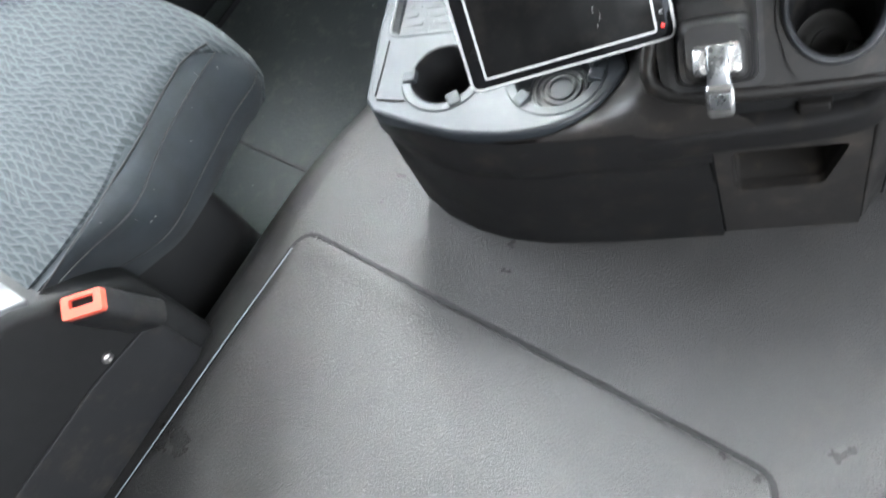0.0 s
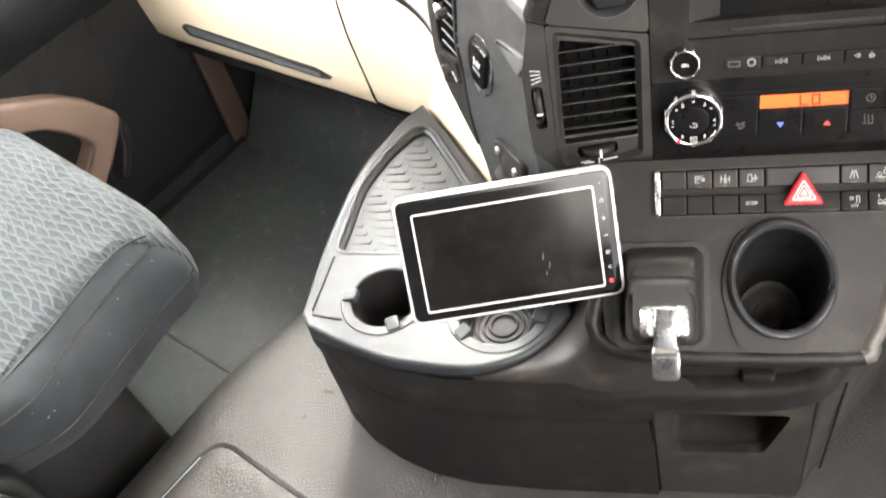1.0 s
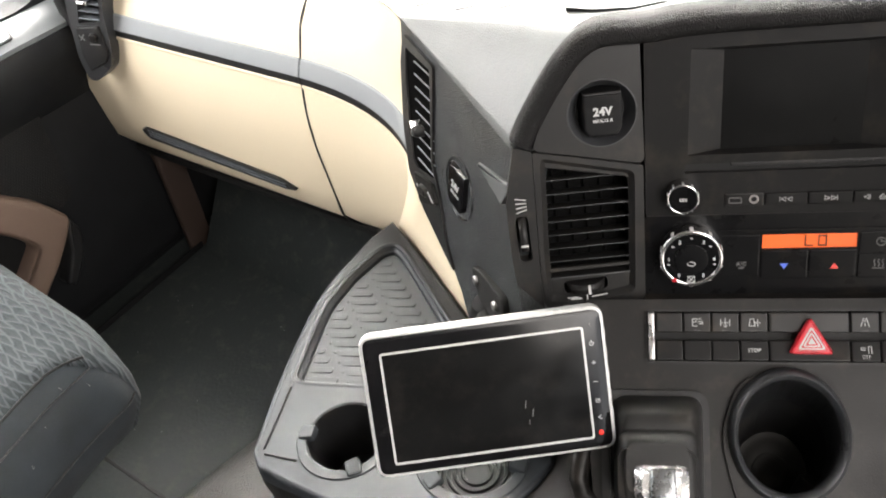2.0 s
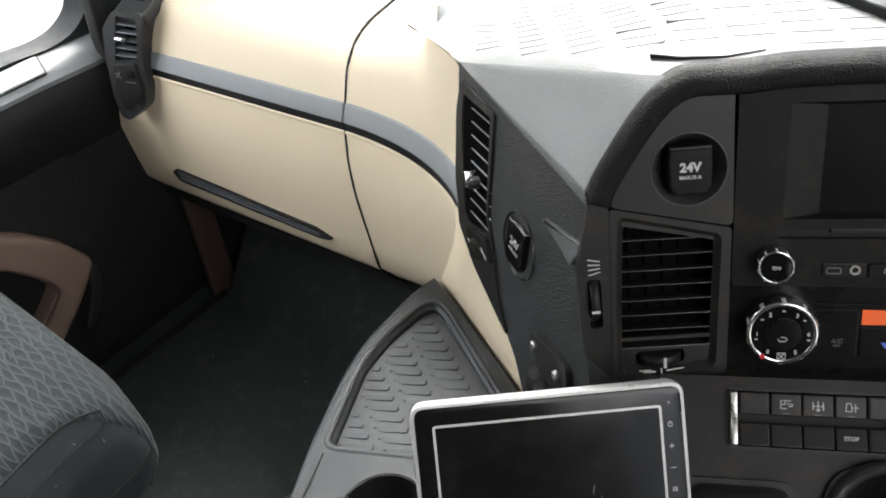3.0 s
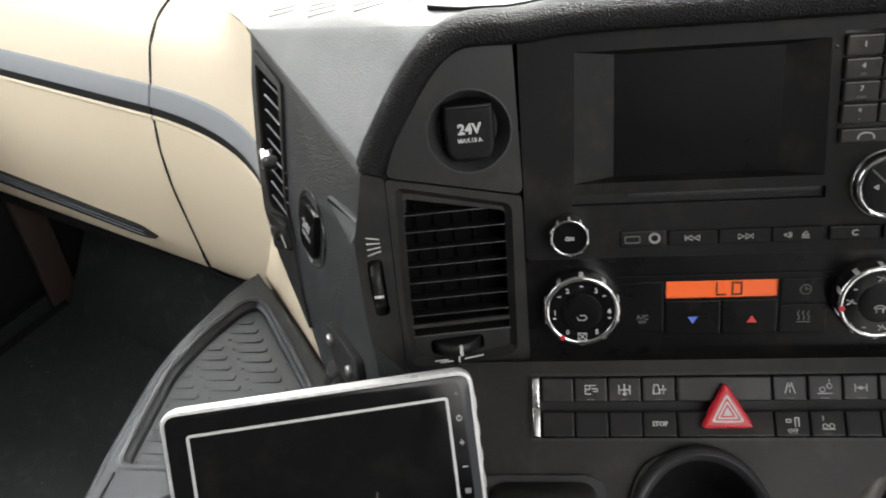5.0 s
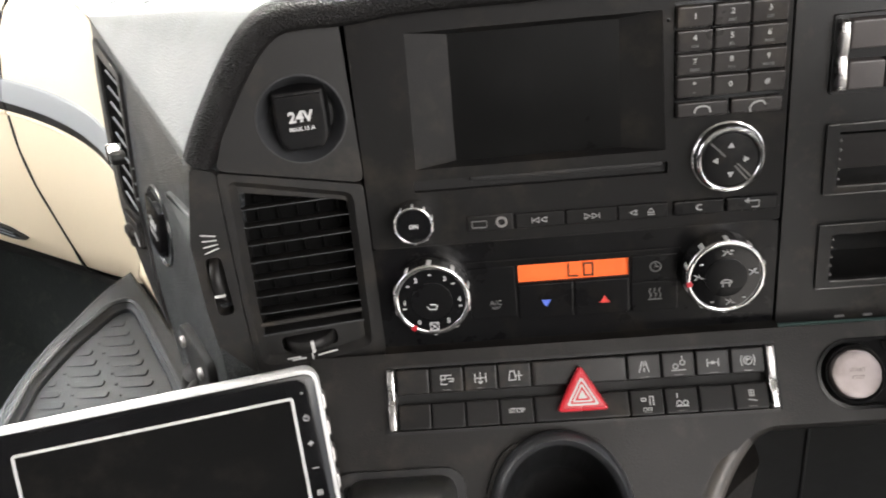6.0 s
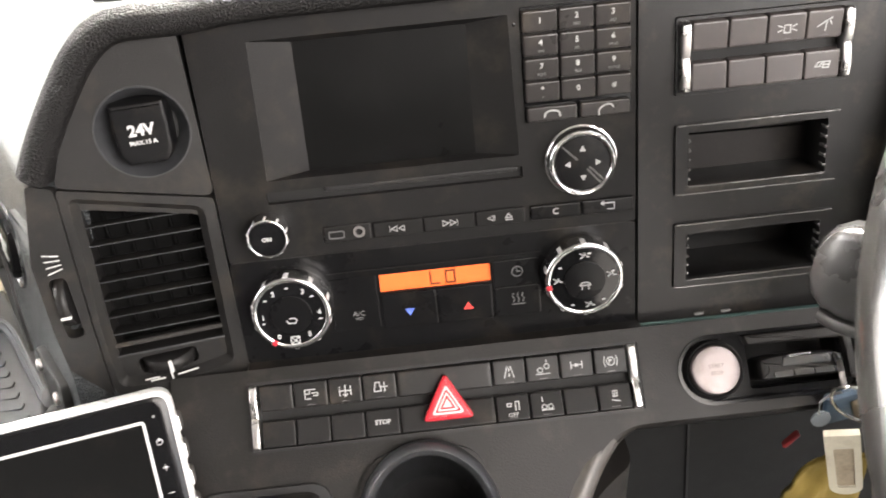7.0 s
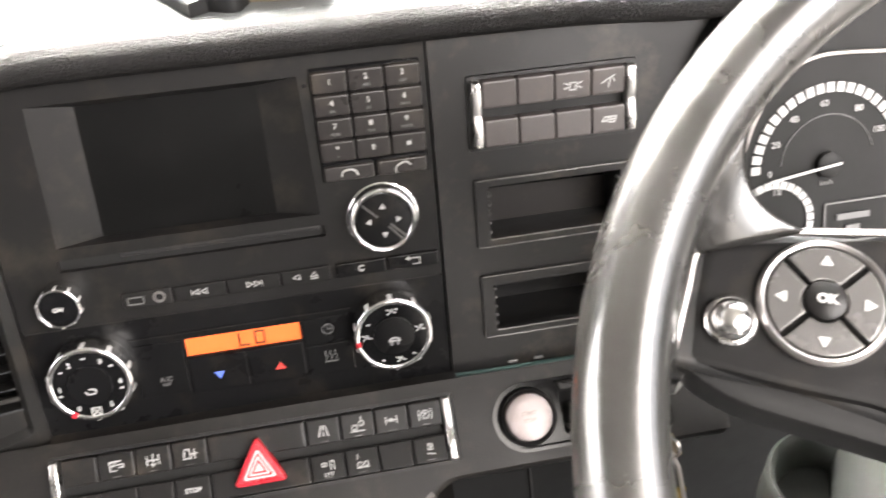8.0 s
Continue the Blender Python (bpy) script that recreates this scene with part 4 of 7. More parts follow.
def vent_column():
    v = thing("vent_panel", "black vent column with a socket plate above the grille", "panel", VENT.translation)
    upper = [(-0.0865, 0.0066), (-0.0022, -0.0160), (0.0, 0.082), (-0.0215, 0.083), (-0.0335, 0.079), (-0.0515, 0.066), (-0.073, 0.037)]
    cx, cy = -0.0302, 0.0293
    bm = bmesh.new()
    plate(bm, rounded(upper, 0.006), [circle(cx - 0.001, cy - 0.001, 0.0258, 44)], -0.02, 0.0, VENT)
    part("socket_plate", bm, VENTPANEL, v)
    lower = [(-0.0866, 0.0052), (-0.0905, -0.0830), (-0.0915, -0.1400), (-0.0448, -0.1500), (-0.0085, -0.1360), (-0.0030, -0.0174)]
    recess = [(-0.0815, -0.0005), (-0.0868, -0.0830), (-0.0875, -0.1260), (-0.0500, -0.1310), (-0.0160, -0.1260), (-0.0098, -0.0212)]
    inner = offset(rounded(recess[::-1], 0.006), 0.0045)
    grille = [(-0.0790, -0.0098), (-0.0868, -0.1075), (-0.0185, -0.1092), (-0.0138, -0.0270)]
    wheel_hole = rect(-0.0735, -0.1225, -0.0375, -0.1115, 0.004)
    bm = bmesh.new()
    plate(bm, rounded(lower[::-1], 0.003), [rounded(recess[::-1], 0.006)], -0.03, -0.0005, VENT)
    part("vent_surround", bm, VENTPANEL, v)
    bm = bmesh.new()
    rings(bm, [[VENT @ Vector((x, y, -0.0006)) for x, y in rounded(recess[::-1], 0.006)], [VENT @ Vector((x, y, -0.0060)) for x, y in inner]], cap0=False, cap1=False)
    part("recess_bevel", bm, VENTPANEL, v, smooth=60)
    bm = bmesh.new()
    plate(bm, offset(inner, -0.001), [rounded(grille[::-1], 0.004), wheel_hole], -0.03, -0.0058, VENT)
    part("recess_face", bm, VENTPANEL, v)
    # left column with the thumb wheel
    col = [(-0.1007, 0.0114), (-0.1120, -0.0350), (-0.1128, -0.0800), (-0.1105, -0.1300), (-0.0920, -0.1380), (-0.0910, -0.0830), (-0.0870, 0.0062)]
    wx, wz = -0.1012, -0.0640
    bm = bmesh.new()
    plate(bm, rounded(col, 0.003), [rect(wx - 0.0050, wz - 0.0215, wx + 0.0050, wz + 0.0180, 0.004)], -0.03, 0.001, VENT)
    part("side_column", bm, VENTPANEL, v)
    vent = thing("air_vent", "black centre air vent with dusty horizontal slats", "air vent", VENT @ Vector((-0.05, -0.06, 0)))
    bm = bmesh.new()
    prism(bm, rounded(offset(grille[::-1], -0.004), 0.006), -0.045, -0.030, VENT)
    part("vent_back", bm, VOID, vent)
    for k in range(7):
        bm = bmesh.new()
        x0, x1 = -0.0800 - 0.0006 * k, -0.0145 - 0.0009 * k
        block(bm, (x1 - x0 + 0.008, 0.0008, 0.018), at(VENT, (x0 + x1) / 2 - 0.002, -0.0230 - 0.0118 * k, -0.0060, -2.3) @ pose(0, 0, 0, -10) @ pose(0, 0, -0.009), 0.0004)
        slat = part("slat", bm, VENTPANEL, vent)
        # paler bar along the slat's front: its lit edge, put in as colour
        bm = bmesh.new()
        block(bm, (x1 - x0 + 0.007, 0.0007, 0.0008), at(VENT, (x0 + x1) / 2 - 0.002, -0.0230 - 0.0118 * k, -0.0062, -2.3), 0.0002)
        part("slat_highlight", bm, VENTGREY, slat)
    # vanes coloured as dark as the shade deep in the vent
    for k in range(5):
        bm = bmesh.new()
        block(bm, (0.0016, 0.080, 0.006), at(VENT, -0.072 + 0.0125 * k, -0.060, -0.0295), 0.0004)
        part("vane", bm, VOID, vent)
    bm = bmesh.new()
    block(bm, (0.068, 0.0030, 0.022), at(VENT, -0.0525, -0.1046, -0.0150, -1.6) @ pose(0, 0, 0, -22), 0.001)
    lip = part("dusty_lip", bm, plastic("dusty_black", (0.011, 0.0098, 0.0085), 0.8, 300, 0.4, vary=0.5, dirt=0.55, dirt_color=(0.06, 0.042, 0.026)), vent, "dusty lower lip")
    # thin paler bar for the highlight along the lip
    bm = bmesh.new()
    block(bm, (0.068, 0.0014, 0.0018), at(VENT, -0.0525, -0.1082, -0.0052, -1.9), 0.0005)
    part("lip_highlight", bm, VENTGREY, lip)
    # thumb wheels
    for (px, py, sx, sy) in ((-0.1012, -0.0630, 0.006, 0.030), (-0.0555, -0.1170, 0.030, 0.008)):
        w = thing("thumb_wheel", "black ribbed vent thumb wheel with a white mark", "control", VENT @ Vector((px, py, 0)), group="vent thumb wheels")
        bm = bmesh.new()
        if sx > sy:
            spin = VENT @ pose(px, py, -0.012, 90, 0, 0)
        else:
            spin = VENT @ pose(px, py, -0.008, 0, 90, 0)
        r, half = (0.0165, 0.004) if sx > sy else (0.0165, 0.003)
        n = 48
        loops = []
        for hz in (-half, half):
            loops.append([spin @ Vector(((r - 0.0006 * (k % 2)) * math.cos(2 * math.pi * k / n), (r - 0.0006 * (k % 2)) * math.sin(2 * math.pi * k / n), hz)) for k in range(n)])
        rings(bm, loops)
        part("wheel", bm, KEYMAT, w, smooth=20)
        bm = bmesh.new()
        if sx > sy:
            block(bm, (0.0022, 0.0082, 0.002), at(VENT, px + 0.002, py, 0.0042), 0.0004)
        else:
            block(bm, (0.0062, 0.0016, 0.002), at(VENT, px, py - 0.006, 0.0078), 0.0003)
        part("mark", bm, WHITE, w)
    strokes([[(-0.016, 0.001), (-0.008, 0.001)], [(-0.013, -0.0005), (-0.005, -0.0005)], [(0.004, 0.0), (0.016, 0.001)], [(0.0, -0.002), (0.0, 0.002)]], 0.0010, 0.0005, at(VENT, -0.0555, -0.1262, -0.0015), v, WHITE)
    strokes([[(0.004, -0.004 + 0.0027 * k), (-0.004, -0.006 + 0.004 * k)] for k in range(4)], 0.0007, 0.0006, at(VENT, -0.1002, -0.0366, 0.001), v, WHITE)
    power_socket(at(VENT, cx - 0.001, cy - 0.001, 0.0, -2), 0.0255, "black round 24V power socket with a closed lid")
    power_socket(at(SIDE, 0.1618, -0.0980, 0.001, 0), 0.0295, "black 24V power socket in the side trim")
    # pale moulded ridge on the side trim and a worn bracket
    bm = bmesh.new()
    prism(bm, rounded([(0.1985, -0.0484), (0.2570, -0.0345), (0.2590, -0.0420), (0.2500, -0.0588)], 0.002)[::-1], -0.002, 0.004, SIDE, 0.002)
    part("moulded_ridge", bm, GREYTOP, v)
    br = thing("bracket", "worn black screw bracket fixed to the side trim", "bracket", SIDE @ Vector((0.24, -0.16, 0)))
    bm = bmesh.new()
    prism(bm, rounded([(0.208, -0.152), (0.224, -0.146), (0.272, -0.140), (0.280, -0.158), (0.262, -0.176), (0.230, -0.176)], 0.005)[::-1], -0.002, 0.006, SIDE, 0.002)
    part("bracket_plate", bm, DARK, br)
    for x, y in ((0.222, -0.158), (0.262, -0.156)):
        bm = bmesh.new()
        lathe(bm, [(0.0045, 0.004), (0.0045, 0.008), (0.003, 0.009), (0.0003, 0.0085)], at(SIDE, x, y), 12)
        part("screw", bm, SATIN, br)


# ---- radio, climate and switch units ----
def chrome_knob(parent_name, label, category, m, r, height, teeth=True, face=GLOSS):
    k = thing(parent_name, label, category, m.translation)
    bm = bmesh.new()
    half = r * 0.085
    lathe(bm, [(r * 0.94, -0.002), (r * 1.03, 0.0), (r * 1.03, height * 0.30), (r * 1.005, height * 0.40), (r * 1.005, height * 0.80)] + [(r * 0.92 + half * math.cos(a), height * 0.86 + half * 1.1 * math.sin(a)) for a in np.linspace(0.15, math.pi - 0.1, 8)] + [(r * 0.835, height * 0.80)], m, 56)
    part("ring", bm, CHROME, k, "chrome ring")
    bm = bmesh.new()
    lathe(bm, [(r * 0.86, height * 0.3), (r * 0.86, height * 0.95), (r * 0.5, height * 0.99), (0.0003, height)], m, 48)
    part("face", bm, face, k)
    if teeth:
        for a in range(10):
            ang = 2 * math.pi * (a + 0.5) / 10
            bm = bmesh.new()
            block(bm, (r * 0.05, r * 0.13, height * 0.42), m @ pose(r * 0.985 * math.cos(ang), r * 0.985 * math.sin(ang), height * 0.72, 0, 0, math.degrees(ang)), 0.0004)
            part("grip", bm, SILVER, k)
    return k


def radio():
    r = thing("radio", "black truck radio with screen, keypad and chrome knobs", "radio", RAD @ Vector((0, rs(0.62), 0)))
    x0, x1 = -0.1230, 0.1255
    slot = rect(-0.0935, rs(0.5955), 0.0582, rs(0.6025), 0.001)
    scr_o = [(-0.0915, rs(0.6092)), (0.0567, rs(0.6092)), (0.0547, rs(0.6862)), (-0.0897, rs(0.6862))]
    bm = bmesh.new()
    plate(bm, rounded([(x0, rs(0.5622)), (x1, rs(0.5622)), (x1 + 0.001, rs(0.7035)), (x0, rs(0.7035))], 0.002), [slot, scr_o], -0.02, 0.0, RAD)
    part("faceplate", bm, PANEL, r)
    # sloping bezel down to the screen
    scr_i = [(-0.0661, rs(0.6110)), (0.0310, rs(0.6110)), (0.0309, rs(0.6826)), (-0.0651, rs(0.6826))]
    bm = bmesh.new()
    rings(bm, [[RAD @ Vector((x, y, -0.0003)) for x, y in scr_o], [RAD @ Vector((x, y, -0.008)) for x, y in scr_i]], cap0=False, cap1=False)
    part("screen_bezel", bm, PANEL, r, smooth=0)
    bm = bmesh.new()
    prism(bm, offset(scr_i, -0.002), -0.014, -0.0077, RAD)
    part("screen", bm, MATTSCREEN, r, "blank matte black screen")
    bm = bmesh.new()
    lathe(bm, [(0.0011, -0.001), (0.0011, 0.0002), (0.0002, 0.0003)], at(RAD, 0.0580, rs(0.6808)), 10)
    part("sensor_dot", bm, GLOSS, r)
    # disc slot
    bm = bmesh.new()
    prism(bm, rect(-0.0935, rs(0.5955), 0.0585, rs(0.6025)), -0.02, -0.004, RAD)
    part("slot_floor", bm, DARK, r)
    bm = bmesh.new()
    block(bm, (0.115, 0.0028, 0.003), at(RAD, -0.002, rs(0.6005), -0.0035), 0.0006)
    part("slot_flap", bm, BLACK, r)
    # keypad
    labels = [("1", ""), ("2", "ABC"), ("3", "DEF"), ("4", "GHI"), ("5", "JKL"), ("6", "MNO"), ("7", "PQRS"), ("8", "TUV"), ("9", "WXYZ"), ("*", "+"), ("0", ""), ("#", "")]
    bm = bmesh.new()
    prism(bm, rect(0.0614, rs(0.6272), 0.1230, rs(0.6895), 0.001), -0.004, 0.0003, RAD)
    part("keypad_well", bm, GLOSS, r)
    for i, (big, small) in enumerate(labels):
        col, row = i % 3, i // 3
        cx, cy = 0.0719 + 0.0204 * col, rs(0.6820 - 0.0125 * row)
        bm = bmesh.new()
        block(bm, (0.0197, 0.0119, 0.007), at(RAD, cx, cy, 0.0005) @ pose(0, 0, 0, 6), 0.0009)
        key = part("key", bm, KEYPADMAT, r)
        writing(big, 0.0046, at(RAD, cx, cy + (0.0012 if small else 0), 0.0042) @ pose(0, 0, 0, 5), key, WHITE, "numeral", 0.00004)
        if small:
            writing(small, 0.0022, at(RAD, cx, cy - 0.0034, 0.0042) @ pose(0, 0, 0, 5), key, GREYPRINT, "letters")
    for i, sym in enumerate(("down", "up")):
        cx, cy = 0.0768 + 0.0306 * i, rs(0.6318)
        bm = bmesh.new()
        block(bm, (0.0288, 0.0085, 0.007), at(RAD, cx, cy, 0.0005), 0.0009)
        key = part("key", bm, KEYPADMAT, r)
        arc = [(0.0042 * math.cos(a), 0.0022 * math.sin(a)) for a in np.linspace(0.2, math.pi - 0.2, 7)]
        strokes([arc, [arc[0], (0.0045, -0.0012)], [arc[-1], (-0.0045, -0.0012)]], 0.0009, 0.0004, at(RAD, cx, cy - 0.0003, 0.004, 0 if i == 0 else 25), key, WHITE)
    # transport keys
    def tri(x, d, s=0.0022):
        return [(x - d * s, s), (x + d * s, 0), (x - d * s, -s), (x - d * s, s)]
    for i, (xa, xb) in enumerate(((-0.0340, -0.0040), (-0.0034, 0.0276), (0.0282, 0.0579))):
        cx, cy = (xa + xb) / 2, rs(0.5738)
        bm = bmesh.new()
        block(bm, (xb - xa, 0.0095, 0.0036), at(RAD, cx, cy, 0.0), 0.0007)
        key = part("key", bm, PANEL, r)
        if i < 2:
            d = -1 if i == 0 else 1
            strokes([tri(-0.0022, d, 0.0017), tri(0.0022, d, 0.0017), [(d * 0.0048, 0.0017), (d * 0.0048, -0.0017)]], 0.0004, 0.0004, at(RAD, cx, cy, 0.0018), key, WHITE)
        else:
            strokes([tri(-0.006, -1, 0.0016), [(-0.0035, 0.0015), (-0.0035, -0.0015)]], 0.0004, 0.0004, at(RAD, cx, cy, 0.0018), key, WHITE)
            strokes([[(0.003, -0.0006), (0.005, 0.002), (0.007, -0.0006), (0.003, -0.0006)], [(0.003, -0.002), (0.007, -0.002)]], 0.0005, 0.0004, at(RAD, cx, cy, 0.0018), key, WHITE)
    for i, (xa, xb) in enumerate(((0.0613, 0.0915), (0.0925, 0.1236))):
        cx, cy = (xa + xb) / 2, rs(0.5740)
        bm = bmesh.new()
        block(bm, (xb - xa, 0.0088, 0.005), at(RAD, cx, cy, 0.0), 0.0008)
        key = part("key", bm, FACEBLACK, r)
        if i == 0:
            writing("C", 0.0055, at(RAD, cx, cy, 0.0026), key, WHITE, "numeral", 0.00008)
        else:
            strokes([[(0.004, 0.0), (0.004, 0.002), (-0.004, 0.002)], [(-0.0022, 0.0034), (-0.004, 0.002), (-0.0022, 0.0006)], [(0.0, -0.002), (0.004, -0.002), (0.004, 0.0)]], 0.0005, 0.0004, at(RAD, cx, cy, 0.0025), key, WHITE)
    # sockets
    bm = bmesh.new()
    block(bm, (0.0285, 0.0105, 0.004), at(RAD, -0.0495, rs(0.5738), -0.001), 0.0008)
    plate_ob = part("socket_strip", bm, KEYMAT, r)
    strokes([rect(-0.0045, -0.002, 0.0045, 0.0022, 0.001) + [(-0.0045, -0.001)]], 0.0007, 0.0005, at(RAD, -0.0560, rs(0.5734), 0.001), plate_ob, GREYPRINT)
    bm = bmesh.new()
    lathe(bm, [(0.0036, 0.0005), (0.0036, 0.002), (0.0022, 0.002), (0.0020, -0.001)], at(RAD, -0.0424, rs(0.5742)), 18)
    part("jack", bm, SATIN, plate_ob)
    # navigation wheel
    nav = at(RAD, 0.0928, rs(0.6028)) @ Matrix.Diagonal((0.915, 0.915, 0.95, 1))
    bm = bmesh.new()
    lathe(bm, [(0.0235, -0.001), (0.0235, 0.0015), (0.0225, 0.002), (0.0222, 0.006), (0.0218, 0.0078), (0.0210, 0.0090), (0.0200, 0.0095), (0.0190, 0.0092), (0.0182, 0.0082), (0.0177, 0.006)], nav, 56)
    part("wheel_ring", bm, CHROME, r, "chrome ring")
    bm = bmesh.new()
    lathe(bm, [(0.0176, 0.002), (0.0176, 0.0078), (0.012, 0.0084), (0.0003, 0.0086)], nav, 40)
    pad = part("wheel_pad", bm, FACEBLACK, r)
    for a in range(4):
        dx, dy = math.cos(a * math.pi / 2), math.sin(a * math.pi / 2)
        strokes([[(-0.0013, -0.001), (0.0013, -0.001), (0, 0.0013), (-0.0013, -0.001)], [(0, -0.0006), (0, 0.0004)]], 0.0009, 0.0004, nav @ pose(0.0095 * dx, 0.0095 * dy, 0.0084, 0, 0, a * 90 - 90), pad, WHITE)
    strokes([[(-0.0125, 0.0115), (-0.004, 0.003)], [(0.003, -0.0045), (0.0105, -0.0135)], [(0.0045, -0.003), (0.0125, -0.0115)]], 0.0011, 0.0009, nav @ pose(0, 0, 0.0082), pad, PADGREY, "web")
    k = chrome_knob("volume_knob", "black push knob with a notched chrome ring", "knob", at(RAD, -0.0953, rs(0.5798)), 0.0121, 0.014)
    writing("ON", 0.0036, at(RAD, -0.0953, rs(0.5798), 0.0142), k, WHITE, bold=0.0001)


def climate():
    c = thing("climate_control", "glossy black climate control panel with an orange display", "control panel", RAD @ Vector((0, rs(0.53), 0)))
    bm = bmesh.new()
    plate(bm, rounded([(-0.1240, rs(0.4955)), (0.1250, rs(0.4955)), (0.1255, rs(0.5614)), (-0.1235, rs(0.5614))], 0.002), [rect(-0.0345, rs(0.5330), 0.0347, rs(0.5448))], -0.02, -0.0005, RAD)
    part("faceplate", bm, FACEBLACK, c)
    bm = bmesh.new()
    prism(bm, rect(-0.0352, rs(0.5323), 0.0354, rs(0.5454)), -0.01, -0.0022, RAD)
    lcd = part("display", bm, ORANGE, c, "lit orange display")
    digits = at(RAD, 0.0038, rs(0.5387), -0.0020) @ Matrix.Diagonal((1.08, 1.12, 1, 1))
    strokes([[(-0.006, 0.0036), (-0.006, -0.0036), (-0.001, -0.0036)], [(0.003, -0.0036), (0.003, 0.0036), (0.008, 0.0036), (0.008, -0.0036), (0.003, -0.0036)]], 0.0009, 0.0005, digits, lcd, plastic("display_ink", (0.09, 0.03, 0.01), 0.4, 900, 0), "digits")
    # raised key fields
    fields = [(-0.0655, 0.511, -0.0365, 0.5450), (-0.0350, 0.509, -0.0005, 0.5318), (0.0005, 0.509, 0.0345, 0.5318), (0.0360, 0.5290, 0.0650, 0.5455), (0.0360, 0.509, 0.0650, 0.528)]
    keys = []
    for xa, za, xb, zb in fields:
        bm = bmesh.new()
        prism(bm, rect(xa, rs(za), xb, rs(zb), 0.0012), -0.002, 0.0004, RAD, 0.0003)
        keys.append(part("key", bm, FACEBLACK, c))
    writing("A/C", 0.0048, at(RAD, -0.0496, rs(0.5213), 0.0005), keys[0], GREYPRINT)
    writing("REST", 0.0024, at(RAD, -0.0496, rs(0.5180), 0.0005), keys[0], GREYPRINT)
    for k, x, d, mat in ((1, -0.0177, -1, BLUEPRINT), (2, 0.0192, 1, REDPRINT)):
        bm = bmesh.new()
        prism(bm, [(-0.0032, -0.0024 * d), (0.0032, -0.0024 * d), (0, 0.0026 * d)], 0, 0.0004, at(RAD, x, rs(0.5190), 0.0004))
        part("arrow", bm, mat, keys[k], smooth=0)
    strokes([circle(0, 0, 0.0033, 16) + [(0.0033, 0)], [(0, 0.002), (0, 0), (0.0018, 0)]], 0.0006, 0.0004, at(RAD, 0.0511, rs(0.5380), 0.0004), keys[3], GREYPRINT)
    strokes([[(x, -0.003), (x + 0.0006, -0.001), (x - 0.0006, 0.001), (x, 0.003)] for x in (-0.003, 0, 0.003)] + [[(-0.004, -0.0045), (0.004, -0.0045)]], 0.0006, 0.0004, at(RAD, 0.0508, rs(0.5208), 0.0004), keys[4], GREYPRINT)
    strokes([[(-0.122, 0), (0.122, 0)]], 0.0005, 0.0003, at(RAD, 0, rs(0.5618), -0.0004), c, KEYMAT)
    strokes([[(-0.066, rs(0.5490)), (0.066, rs(0.5490))]], 0.0006, 0.0005, at(RAD, 0, 0, 0), c, KEYMAT, "groove")
    # fan and air dials
    for x, z, kind in ((-0.0888, 0.5330, "fan"), (0.0903, 0.5345, "air")):
        m = at(RAD, x, rs(z))
        k = chrome_knob("climate_dial", "black climate dial with a wide chrome rim", "dial", m, 0.0242, 0.016)
        face_z = 0.0160
        bm = bmesh.new()
        lathe(bm, [(0.0125, face_z - 0.001), (0.0125, face_z + 0.0006), (0.0115, face_z + 0.0008), (0.0002, face_z + 0.0006)], m, 36)
        part("centre_cap", bm, FACEBLACK, k)
        for a in range(11):
            ang = radians(-130 + 26 * a + 90) if kind == "fan" else radians(a * 33)
            if a % 2:
                rr = 0.0178
                strokes([[(-0.0006, 0), (0.0006, 0)]], 0.0008, 0.0004, m @ pose(-rr * math.cos(ang), rr * math.sin(ang), face_z), k, WHITE, "tick")
        if kind == "fan":
            for digit, ang in (("0", 237), ("1", 181), ("2", 121), ("3", 58), ("4", 0), ("5", -57)):
                a = radians(ang)
                writing(digit, 0.0043, m @ pose(0.0170 * math.cos(a), 0.0170 * math.sin(a), face_z), k, WHITE, "numeral", 0.0001)
            strokes([[(-0.003, 0.0), (-0.002, -0.0018), (0.002, -0.0018), (0.003, 0.0), (0.0018, 0.0014), (-0.001, 0.0014)]], 0.0006, 0.0004, m @ pose(0, -0.0035, face_z + 0.0007), k, WHITE)
            strokes([[(-0.0022, -0.0022), (0.0022, 0.0022)], [(-0.0022, 0.0022), (0.0022, -0.0022)], rect(-0.0026, -0.0026, 0.0026, 0.0026) + [(-0.0026, -0.0026)]], 0.0005, 0.0004, m @ pose(0.0, -0.0175, face_z), k, WHITE)
        else:
            for ang in (90, 10, -80, 175):
                a = radians(ang)
                strokes([[(-0.0028, 0.0014), (0.0, 0.0)], [(0.0, 0.0016), (0.0014, -0.001), (0.0028, -0.001)], [(-0.0024, -0.0018), (-0.0008, -0.0006)]], 0.0005, 0.0004, m @ pose(0.0165 * math.cos(a), 0.0165 * math.sin(a), face_z), k, WHITE)
            arc = [(0.0032 * math.cos(a), 0.002 * math.sin(a)) for a in np.linspace(0, math.pi, 7)]
            strokes([arc, [arc[0], arc[-1]], [(-0.002, -0.001), (-0.002, -0.0025)], [(0.002, -0.001), (0.002, -0.0025)]], 0.0007, 0.0004, m @ pose(0, -0.003, face_z + 0.0007), k, WHITE)
        ang = radians(235 if kind == "fan" else 188)
        bm = bmesh.new()
        block(bm, (0.0034, 0.0032, 0.0024), m @ pose(0.0220 * math.cos(ang), 0.0222 * math.sin(ang), face_z - 0.0005, 0, 0, math.degrees(ang)), 0.0006)
        part("pointer", bm, RED, k, "red pointer")


